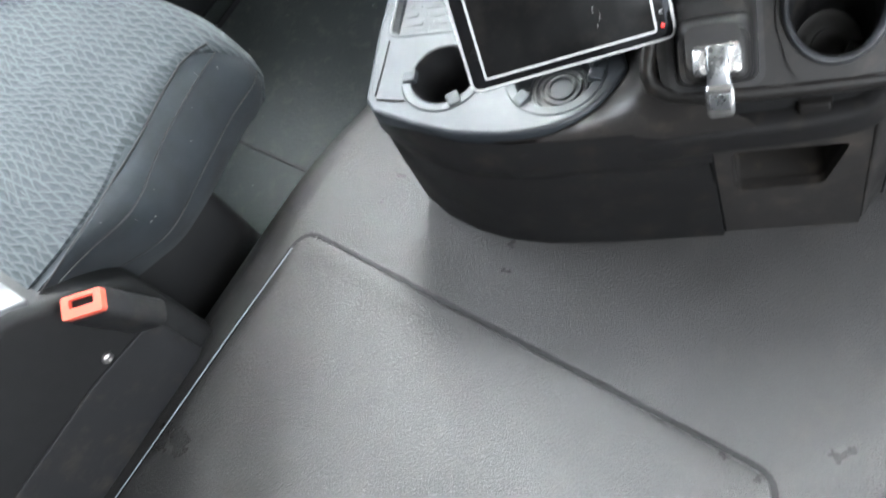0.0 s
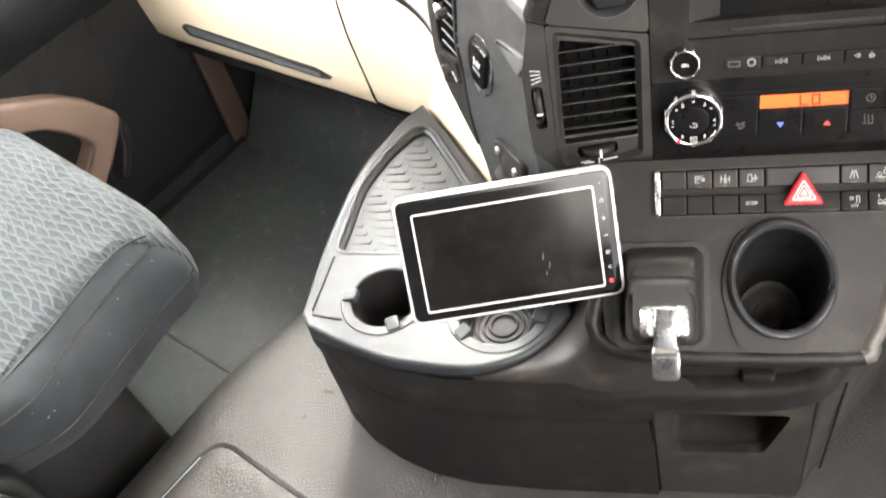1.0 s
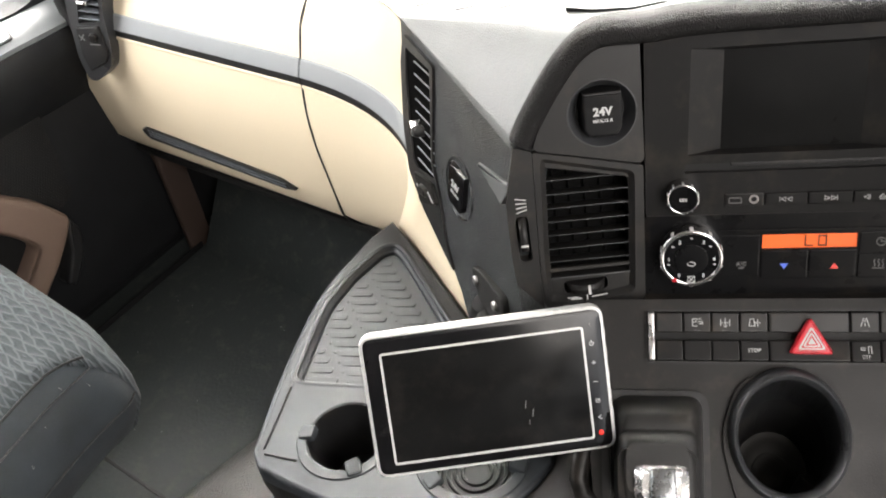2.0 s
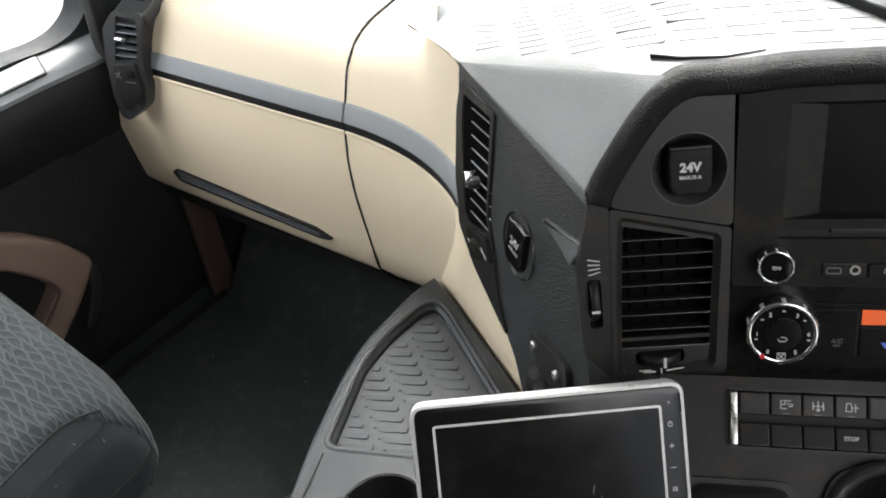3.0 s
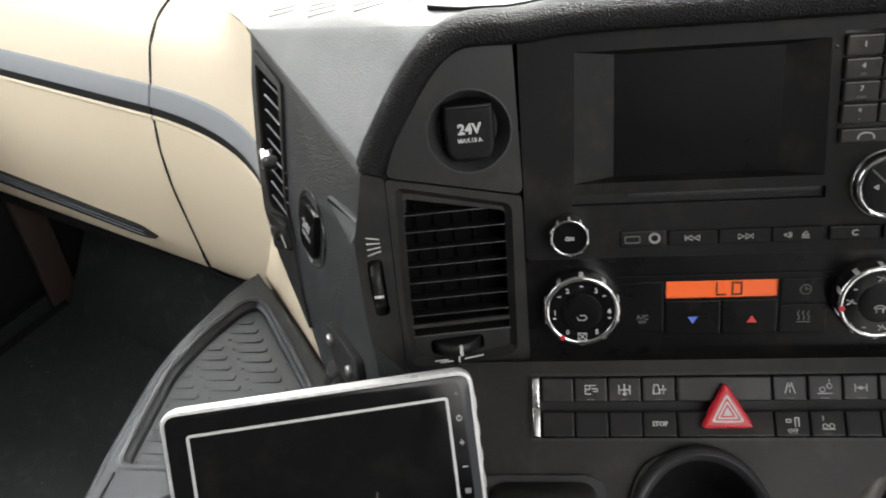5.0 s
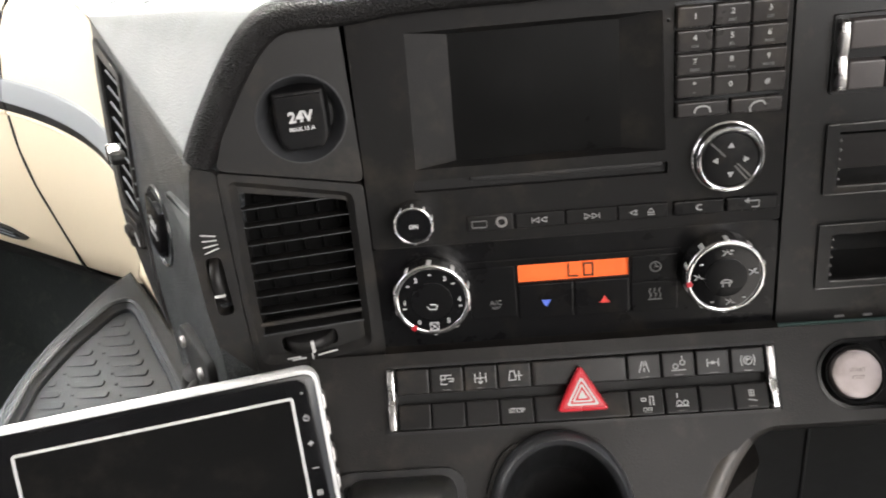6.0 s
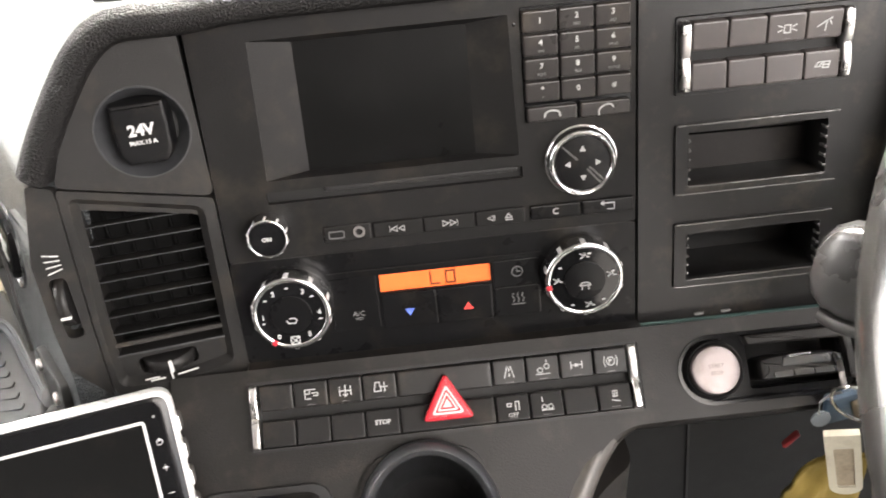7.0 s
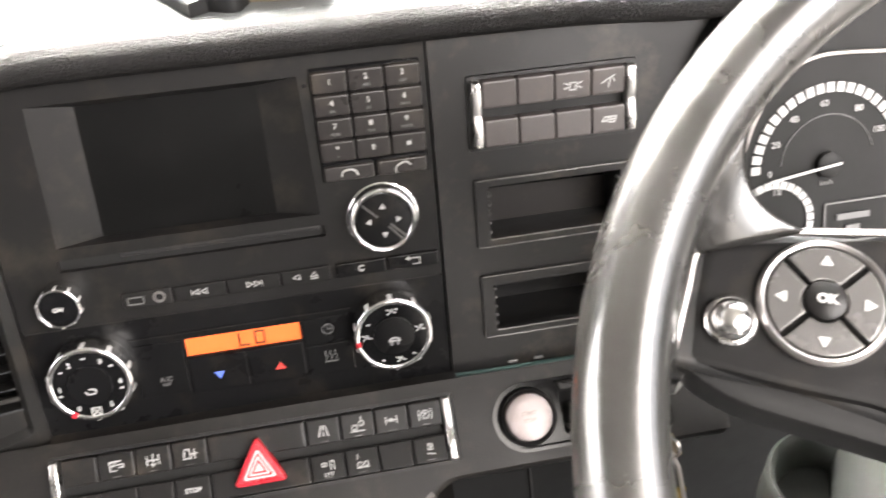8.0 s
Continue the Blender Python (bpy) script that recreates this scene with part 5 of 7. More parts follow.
def lorry(s=1.0):
    return [[(-0.004 * s, -0.003 * s), (-0.004 * s, 0.0035 * s), (0.0035 * s, 0.0035 * s)], [(-0.004 * s, -0.003 * s), (0.0 * s, -0.003 * s)], [(-0.004 * s, 0.0005 * s), (-0.001 * s, 0.0005 * s), (-0.0005 * s, 0.003 * s)]]


SYMBOLS = {
    "cab_flap": lorry() + [[(0.001, 0.001), (0.005, 0.001), (0.005, -0.001), (0.002, -0.001)]],
    "gears": [[(-0.004, 0.003), (-0.004, -0.003)], [(0, 0.004), (0, -0.004)], [(0.004, 0.003), (0.004, -0.003)], [(-0.004, 0), (0.004, 0)], [(-0.0015, -0.0025), (0, -0.004), (0.0015, -0.0025)]],
    "cab_lift": [[(-0.004, -0.003), (-0.003, 0.0035), (0.0, 0.0035), (0.001, -0.003), (-0.004, -0.003)], [(0.001, 0), (0.0055, 0)], [(0.0035, 0.003), (0.0035, 0.001)], [(0.0035, -0.001), (0.0035, -0.0032)]],
    "lane": [[(-0.0035, -0.0035), (-0.0012, 0.004)], [(0.0035, -0.0035), (0.0012, 0.004)], [(0, -0.003), (0, -0.001)], [(0, 0.001), (0, 0.003)]],
    "axle_up": [circle(-0.002, -0.001, 0.0018, 10) + [(-0.0002, -0.001)], circle(0.003, 0.0015, 0.0018, 10) + [(0.0048, 0.0015)], [(-0.005, -0.0038), (0.005, -0.0038)], [(0.003, 0.0045), (0.003, 0.006)]],
    "axle": [[(-0.004, 0.0025), (-0.004, -0.0025)], [(0.004, 0.0025), (0.004, -0.0025)], [(-0.004, 0), (0.004, 0)], [(-0.0008, 0.001), (0.0008, -0.001)], [(-0.0008, -0.001), (0.0008, 0.001)]],
    "brake": [circle(0, 0, 0.003, 14) + [(0.003, 0)], [(-0.0042, 0.0035), (-0.005, 0), (-0.0042, -0.0035)], [(0.0042, 0.0035), (0.005, 0), (0.0042, -0.0035)], [(-0.001, -0.0015), (-0.001, 0.0015), (0.001, 0.0008), (-0.001, 0)]],
    "mirror_off": [[(-0.004, 0.001), (-0.004, 0.003), (-0.001, 0.003), (-0.001, 0.001), (-0.004, 0.001)], [(0.002, -0.002), (0.002, 0.004), (0.0045, 0.004), (0.0045, -0.002)]],
    "axle_down": [circle(-0.002, -0.002, 0.0017, 10) + [(-0.0003, -0.002)], circle(0.0025, -0.002, 0.0017, 10) + [(0.0042, -0.002)], [(-0.003, 0.005), (-0.003, 0.002)], [(-0.004, -0.0042), (0.0045, -0.0042)]],
    "skid": [[(-0.0015, 0.004), (-0.0015, 0.0), (0.0015, 0.0), (0.0015, 0.004), (-0.0015, 0.004)], [(0, 0.0035), (0, 0.0005)], [(-0.0025, -0.0025), (0.003, -0.0035)]],
    "beacon": [[(-0.002, -0.003), (-0.002, 0.002), (0.002, 0.002), (0.002, -0.003), (-0.002, -0.003)], [(0.0035, 0.001), (0.006, 0.002)], [(-0.0035, 0.001), (-0.006, 0.002)], [(0.0035, -0.001), (0.006, -0.002)], [(-0.0035, -0.001), (-0.006, -0.002)]],
    "lamp": [[(-0.005, -0.001), (0.0, 0.002), (0.004, 0.004)], [(0.001, 0.0025), (0.0, -0.004)], [(0.003, 0.002), (0.004, 0.0)]],
    "work_light": [[(-0.005, -0.001), (-0.003, 0.002), (0.0, 0.002), (-0.002, -0.001), (-0.005, -0.001)], [(0.0, -0.002), (0.001, 0.002), (0.005, 0.002), (0.004, -0.002), (0.0, -0.002)], [(0.001, 0.0), (0.004, 0.0)]],
}


def switch_bank(name, label, m, x0, x1, y0, y1, cells, key_mat=KEYMAT):
    """Two rows of switches between two chrome end clips. cells: row, x from, x to, symbol or word."""
    b = thing(name, label, "switch panel", m @ Vector(((x0 + x1) / 2, (y0 + y1) / 2, 0)))
    bm = bmesh.new()
    plate(bm, rect(x0 - 0.002, y0 - 0.002, x1 + 0.002, y1 + 0.002, 0.002), [rect(x0, y0, x1, y1, 0.0015)], -0.006, 0.0012, m)
    part("frame", bm, BLACK, b)
    bm = bmesh.new()
    prism(bm, rect(x0 - 0.001, y0 - 0.001, x1 + 0.001, y1 + 0.001), -0.008, -0.003, m)
    part("well", bm, DARK, b)
    mid, h = (y0 + y1) / 2, (y1 - y0) / 2
    for row, xa, xb, what in cells:
        yc = mid + (h / 2 + 0.0015) * (1 if row == 0 else -1)
        bm = bmesh.new()
        tilt = (7 if row == 0 else -7) if key_mat == KEYMAT else (6 if row == 0 else 1)
        km = at(m, (xa + xb) / 2, yc, 0.0005) @ pose(0, 0, 0, tilt)
        block(bm, (xb - xa - 0.0008, h - 0.0040, 0.009), km, 0.0009)
        key = part("switch", bm, key_mat, b)
        top = km @ pose(0, 0, 0.0046)
        if what in ("STOP", "OFF"):
            writing(what, 0.0041, top, key, WHITE, bold=0.0001)
        elif what:
            strokes([[(0.86 * x, 0.86 * y) for x, y in line] for line in SYMBOLS[what]], 0.00062, 0.0004, top, key, WHITE)
            strokes([[(-0.0022, 0), (0.0022, 0)]], 0.0006, 0.0003, top @ pose(0, -0.0062, 0), key, PADGREY, "indicator")
            if what == "mirror_off":
                writing("OFF", 0.0036, top @ pose(0, -0.0045, 0), key, WHITE)
    for x in (x0 + 0.0025, x1 - 0.0025):
        bm = bmesh.new()
        waist = ((y0, 0.0048), (y0 + 0.0015, 0.0072), (y0 + h * 0.45, 0.0078), (mid - 0.002, 0.0066), (mid, 0.0056), (mid + 0.002, 0.0066), (y1 - h * 0.45, 0.0078), (y1 - 0.0015, 0.0072), (y1, 0.0048))
        rings(bm, [[m @ Vector((x + dx, y, z)) for dx, z in rounded([(-0.0024, -0.003), (0.0024, -0.003), (0.0024, top), (-0.0024, top)], 0.0012, 3)] for y, top in waist])
        part("end_clip", bm, CLIPMAT, b, "chrome end clip", smooth=50)
    return b


def switches():
    cells = []
    lefts = [-0.1165, -0.0953, -0.0737, -0.0523, -0.0308]
    rights = [0.0287, 0.0500, 0.0711, 0.0925, 0.1140]
    for row, names in ((0, ("", "cab_flap", "gears", "cab_lift")), (1, ("", "", "", "STOP"))):
        cells += [(row, a, b, n) for a, b, n in zip(lefts, lefts[1:], names)]
    for row, names in ((0, ("lane", "axle_up", "axle", "brake")), (1, ("mirror_off", "axle_down", "", "skid"))):
        cells += [(row, a, b, n) for a, b, n in zip(rights, rights[1:], names)]
    cells += [(0, -0.0308, 0.0287, ""), (1, -0.0308, 0.0287, "")]
    bank = switch_bank("switch_panel", "black switch bank with white symbols and chrome end clips", LOW, -0.1223, 0.1195, ls(0.4655), 0.0, cells)
    # hazard triangle
    hz = thing("hazard_switch", "red triangular hazard switch with white outline", "switch", LOW @ Vector((-0.001, -0.018, 0.008)))
    m = at(LOW, -0.0008, -0.0218, 0.0035)
    triangle = rounded([(-0.0165, -0.0115), (0.0165, -0.0115), (0.0, 0.0175)], 0.004)
    bm = bmesh.new()
    prism(bm, triangle, -0.003, 0.0095, m, 0.002)
    red = part("button", bm, RED, hz, "glossy red button")
    for size, hole in ((0.62, 0.50), (0.40, 0.30), (0.18, None)):
        bm = bmesh.new()
        pts = [(x * size, (y + 0.002) * size - 0.002) for x, y in triangle]
        if hole:
            plate(bm, pts, [[(x * hole, (y + 0.002) * hole - 0.002) for x, y in triangle]], 0.0090, 0.0099, m)
        else:
            prism(bm, pts, 0.009, 0.0099, m)
        part("white_outline", bm, WHITE, red, smooth=0)
    cells = []
    xs = [0.1566, 0.1775, 0.1994, 0.2215, 0.2425]
    for row, names in ((0, ("", "", "beacon", "lamp")), (1, ("", "", "", "work_light"))):
        cells += [(row, a, b, n) for a, b, n in zip(xs, xs[1:], names)]
    switch_bank("switch_panel", "grey-black switch bank with work light symbols", RAD, 0.1508, 0.2480, rs(0.6353), rs(0.6736), cells, KEYGREY)


def driver_panel():
    p = thing("driver_panel", "matte black panel with two open storage slots", "panel", RAD @ Vector((0.2, 0, 0)))
    holes = [rect(0.1555, rs(0.5805), 0.2425, rs(0.6130)), rect(0.1555, rs(0.5215), 0.2425, rs(0.5520))]
    bank = rect(0.1483, rs(0.633), 0.2505, rs(0.6760), 0.002)
    bm = bmesh.new()
    plate(bm, rounded([(0.1268, rs(0.4935)), (0.285, rs(0.4935)), (0.300, rs(0.60)), (0.2985, rs(0.7035)), (0.1280, rs(0.7035))], 0.003), holes + [bank], -0.012, 0.0, RAD)
    part("faceplate", bm, DRIVERMAT, p)
    for k, (z0, z1, zi0, zi1) in enumerate(((0.5748, 0.6168, 0.5805, 0.6122), (0.5156, 0.5573, 0.5213, 0.5506))):
        s = thing("storage_slot", "empty black open storage slot in the panel", "storage slot", RAD @ Vector((0.2, rs(z0), 0)), group="storage slots")
        bm = bmesh.new()
        plate(bm, rect(0.1492, rs(z0), 0.2475, rs(z1), 0.0015), [rect(0.1568, rs(zi0), 0.2402, rs(zi1), 0.001)], -0.002, 0.0022, RAD)
        part("rim", bm, DRIVERMAT, s)
        bm = bmesh.new()
        ring = rect(0.1566, rs(zi0 - 0.0003), 0.2404, rs(zi1 + 0.0003))
        depth = 0.030 if k == 0 else 0.044
        plate(bm, offset(ring, -0.002), [ring], -depth, -0.001, RAD)
        part("lining", bm, BLACK, s)
        bm = bmesh.new()
        prism(bm, offset(ring, -0.002), -depth - 0.005, -depth + 0.001, RAD)
        # upper back gets a lighter colour for the door light falling on it
        back = part("back", bm, KEYPADMAT if k == 0 else BLACK, s)
        if k == 0:
            bm = bmesh.new()
            block(bm, (0.083, 0.0011, 0.0016), at(RAD, 0.1985, rs(zi1 - 0.0105), -depth + 0.0012, -1.0), 0.0003)
            part("back_seam", bm, VOID, back)
        # thin pale bars along the rim: the bevels' highlights, put in as colour
        for ya, xa, xb in ((z1 - 0.0006, 0.1500, 0.2468), (zi0 - 0.0007, 0.1572, 0.2398), (z0 + 0.0006, 0.1500, 0.2468)):
            bm = bmesh.new()
            block(bm, (xb - xa, 0.0009, 0.0012), at(RAD, (xa + xb) / 2, rs(ya), 0.0021), 0.0003)
            part("rim_highlight", bm, LIPMAT, s)
        for xx in (0.1576, 0.2394):
            for j in range(5):
                bm = bmesh.new()
                block(bm, (0.0016, 0.0018, 0.006), at(RAD, xx, rs(zi0 + 0.004 + 0.0056 * j), -0.0005), 0.0004)
                part("clip_tooth", bm, LIPMAT, s)
    bm = bmesh.new()
    block(bm, (0.182, 0.0042, 0.012), at(RAD, 0.198, rs(0.4912), -0.0045, -0.8), 0.002)
    part("teal_edge", bm, TEAL, p, "teal lower edge")
    for x in (0.1663, 0.1837):
        bm = bmesh.new()
        block(bm, (0.006, 0.0016, 0.002), at(RAD, x, rs(0.4962), 0.0005), 0.0004)
        part("clip_mark", bm, GREYPRINT, p)


def pill_outline():
    """Key recess: round around the button, squarer at its far end."""
    left = [(0.0373 + 0.0210 * math.cos(a), -0.0216 + 0.0210 * math.sin(a)) for a in np.linspace(math.radians(90), math.radians(270), 17)]
    low = [(0.127 + 0.005 * math.cos(a), -0.0376 + 0.005 * math.sin(a)) for a in np.linspace(math.radians(-90), 0, 5)]
    top = [(0.126 + 0.006 * math.cos(a), -0.0066 + 0.006 * math.sin(a)) for a in np.linspace(0, math.radians(90), 5)]
    return left + low + top


PILL = pill_outline()


def lower_panel():
    c = thing("lower_console", "matte black sloping lower console panel", "console", LOW @ Vector((0, -0.1, 0)))
    cup = [(-0.0185 + 0.0415 * math.cos(a), -0.0962 + 0.0460 * math.sin(a)) for a in np.linspace(0, 2 * math.pi, 41)[:-1]]
    pts = [(-0.172, 0.010), (-0.172, -0.10), (-0.163, -0.158), (0.030, -0.164), (0.052, -0.150), (0.062, -0.128), (0.067, -0.107), (0.0735, -0.091), (0.081, -0.078), (0.090, -0.066), (0.100, -0.0565), (0.112, -0.0510), (0.126, -0.0500)]
    right = flat(spline([(x, y, 0) for x, y in pts[3:]], 5))
    outline = ([pts[0], pts[1], (-0.168, -0.146), (-0.158, -0.158)] + right + [(0.30, -0.050), (0.30, 0.010)])[::-1]
    pill = [(x + 0.13, y) for x, y in PILL]
    bank = rect(-0.1243, ls(0.4655) - 0.0018, 0.1223, 0.0018, 0.002)
    bm = bmesh.new()
    plate(bm, outline, [cup, bank, pill], -0.010, 0.0, LOW)
    part("panel", bm, CONSOLE, c)
    # rounded outer edge
    edge = [LOW @ Vector((x, y + 0.004 * min(1, max(0, (x - 0.075) / 0.04)), -0.006 - 0.007 * min(1, max(0, (x - 0.075) / 0.04)))) for x, y in flat(spline([(x, y, 0) for x, y in pts[1:] + [(0.20, -0.050), (0.30, -0.050)]], 5))]
    bm = bmesh.new()
    turn = next(k for k, p in enumerate(edge) if p.x > 0.040)
    level = next(k for k, p in enumerate(edge) if p.x > 0.096)
    tube(bm, edge[:turn + 1], 0.0085, 10, up=(0, -0.667, 0.744))
    tube(bm, edge[level:], 0.0085, 10, up=(0, -0.667, 0.744))
    rolled = part("rolled_edge", bm, CONSOLE, c)
    # bend paler than the rest: rubbed plastic, plus its light put into the colour
    bm = bmesh.new()
    tube(bm, edge[turn:level + 1], 0.0088, 12, up=(0, -0.667, 0.744))
    part("rubbed_lit_bend", bm, WORN, rolled, "rubbed bend, paler where it catches light")
    # ledge up to the radio
    bm = bmesh.new()
    prism(bm, [(-0.125, 0.004), (0.1285, 0.004), (0.1285, 0.05), (-0.125, 0.05)], 0.480, 0.4955, Matrix.Identity(4), 0.003)
    prism(bm, [(0.1285, 0.004), (0.300, 0.004), (0.300, 0.05), (0.1285, 0.05)], 0.476, 0.4885, Matrix.Identity(4), 0.003)
    part("ledge", bm, CONSOLE, c)
    # dark skirt under the panel
    bm = bmesh.new()
    prism(bm, [(-0.165, -0.113), (0.03, -0.113), (0.055, -0.06), (0.055, -0.02), (0.024, -0.107), (-0.165, -0.107)], 0.27, 0.384, Matrix.Identity(4))
    part("skirt", bm, DARK, c)
    bm = bmesh.new()
    prism(bm, rounded([(-0.050, -0.122), (-0.022, -0.122), (-0.016, -0.085), (-0.056, -0.085)], 0.004), 0.335, 0.351, Matrix.Identity(4), 0.003)
    part("catch", bm, CONSOLE, c)
    # cup holder
    h = thing("cup_holder", "black round cup holder with a dusty bottom", "cup holder", LOW @ Vector((-0.0145, -0.093, 0)))
    hm = at(LOW, -0.0185, -0.0962) @ pose(0, 0, 0, 4)
    bm = bmesh.new()
    def cup_ring(r, z):
        lean = 0.52 * min(0.0, z)
        return [hm @ Vector((0.875 * r * math.cos(2 * math.pi * k / 56), lean + 1.025 * r * math.sin(2 * math.pi * k / 56), z)) for k in range(56)]
    wall = [(0.0480, -0.012), (0.0525, -0.006), (0.0515, 0.004), (0.0500, 0.0125), (0.0470, 0.0150), (0.0440, 0.0125), (0.0425, 0.006), (0.0400, -0.035), (0.0350, -0.100), (0.0385, -0.104)]
    # one wall in two tones: rim highlight and inner shade put into the colours
    rings(bm, [cup_ring(r, z) for r, z in wall[:8]], cap0=False, cap1=False)
    part("rim_wall", bm, VENTGREY, h, smooth=50)
    bm = bmesh.new()
    rings(bm, [cup_ring(r, z) for r, z in wall[6:]], cap0=False, cap1=False)
    part("inner_wall", bm, BLACK, h, smooth=50)
    bm = bmesh.new()
    rings(bm, [cup_ring(r, z) for r, z in ((0.0370, -0.103), (0.0348, -0.0980), (0.028, -0.0982), (0.0265, -0.0992), (0.018, -0.0992), (0.0165, -0.0982), (0.010, -0.0982), (0.0085, -0.0990), (0.0003, -0.0990))])
    part("bottom", bm, plastic("dusty_cup_bottom", (0.010, 0.0088, 0.0078), 0.5, 200, 0.3, vary=0.4, dirt=0.25, dirt_color=(0.07, 0.05, 0.035)), h, "dusty cup bottom")
    bm = bmesh.new()
    skirt = rounded([(-0.037, -0.063), (0.030, -0.064), (0.046, 0.0), (0.034, 0.047), (-0.034, 0.047), (-0.051, 0.0)], 0.02)
    plate(bm, skirt, [[(0.0425 * math.cos(a), 0.0470 * math.sin(a)) for a in np.linspace(0, 2 * math.pi, 37)[:-1]]], -0.004, 0.0045, at(LOW, -0.0185, -0.0962))
    part("collar", bm, CONSOLE, h)
    # gear lever
    g = thing("gear_lever", "black gear lever boot with a chrome paddle", "gear lever", LOW @ Vector((-0.118, -0.1, 0)))
    bm = bmesh.new()
    loops = []
    for foot, top, xa, xb, yb, yt in ((0.0, 0.031, -0.1520, -0.0815, -0.1530, -0.0660), (0.031, 0.042, -0.1480, -0.0860, -0.1500, -0.0900), (0.042, 0.0525, -0.1450, -0.0885, -0.1470, -0.1010)):
        for d, f in ((0.0016, 0.0), (0.0, 0.2), (0.0008, 0.55), (0.0026, 0.80), (0.0050, 0.93), (0.0075, 1.0)):
            loops.append([LOW @ Vector((x, y, foot + (top - foot) * f)) for x, y in offset(rect(xa + 0.004 * f, yb, xb - 0.004 * f, yt - 0.006 * f, 0.012, 5), d)])
    loops.append([LOW @ Vector((x, y, 0.0545)) for x, y in rect(-0.141, -0.136, -0.096, -0.098, 0.010, 5)])
    rings(bm, loops)
    part("boot", bm, VENTPANEL, g, smooth=50)
    bm = bmesh.new()
    frame_out = rect(-0.161, -0.158, -0.077, -0.063, 0.014, 5)
    plate(bm, frame_out, [offset(frame_out, 0.007)], -0.001, 0.004, LOW)
    part("boot_frame", bm, BLACK, g)
    bm = bmesh.new()
    collar = rect(-0.1475, -0.1465, -0.0885, -0.104, 0.010, 5)
    plate(bm, collar, [offset(collar, 0.007)], 0.030, 0.0465, LOW)
    part("boot_collar", bm, PANEL, g)
    bm = bmesh.new()
    rings(bm, [[LOW @ Vector((x, y, z)) for x, y in rect(xa, ya, xb, yb, 0.006, 4)] for z, xa, ya, xb, yb in ((0.046, -0.1365, -0.1395, -0.0955, -0.1120), (0.057, -0.1355, -0.1405, -0.0965, -0.1150), (0.062, -0.1300, -0.1390, -0.1020, -0.1190))])
    part("lever_cap", bm, metal("satin_chrome", (0.72, 0.715, 0.71), 0.2, 0.15), g, "chrome cap")
    sections = [[LOW @ Vector((-0.1150 + x, y, z + h)) for x, h in rect(-w * 0.87, -d, w * 0.87, d, 0.0035, 4)] for y, z, w, d in ((-0.116, 0.059, 0.0105, 0.005), (-0.130, 0.0635, 0.0108, 0.005), (-0.142, 0.0630, 0.0108, 0.005), (-0.148, 0.0605, 0.0120, 0.006), (-0.152, 0.0600, 0.0135, 0.0075), (-0.162, 0.0560, 0.0138, 0.008), (-0.172, 0.0515, 0.0135, 0.008), (-0.1755, 0.0500, 0.0122, 0.006), (-0.1770, 0.0490, 0.0105, 0.004))]
    # neck in darker metal: the chrome's dark reflections, put into the colour
    bm = bmesh.new()
    rings(bm, sections[:4])
    part("neck", bm, INSET, g, "chrome neck, darkened for its reflections", smooth=32)
    bm = bmesh.new()
    rings(bm, sections[3:])
    part("paddle", bm, CHROME, g, "chrome paddle", smooth=32)
    bm = bmesh.new()
    block(bm, (0.0165, 0.0150, 0.0014), at(LOW, -0.1150, -0.1625, 0.0640) @ pose(0, 0, 0, 22), 0.0006)
    part("paddle_inset", bm, INSET, g)
    return c


WELLS = ((-0.4085, -0.028, 0.0385), (-0.2815, -0.0435, 0.0440))     # cup wells: place and radius


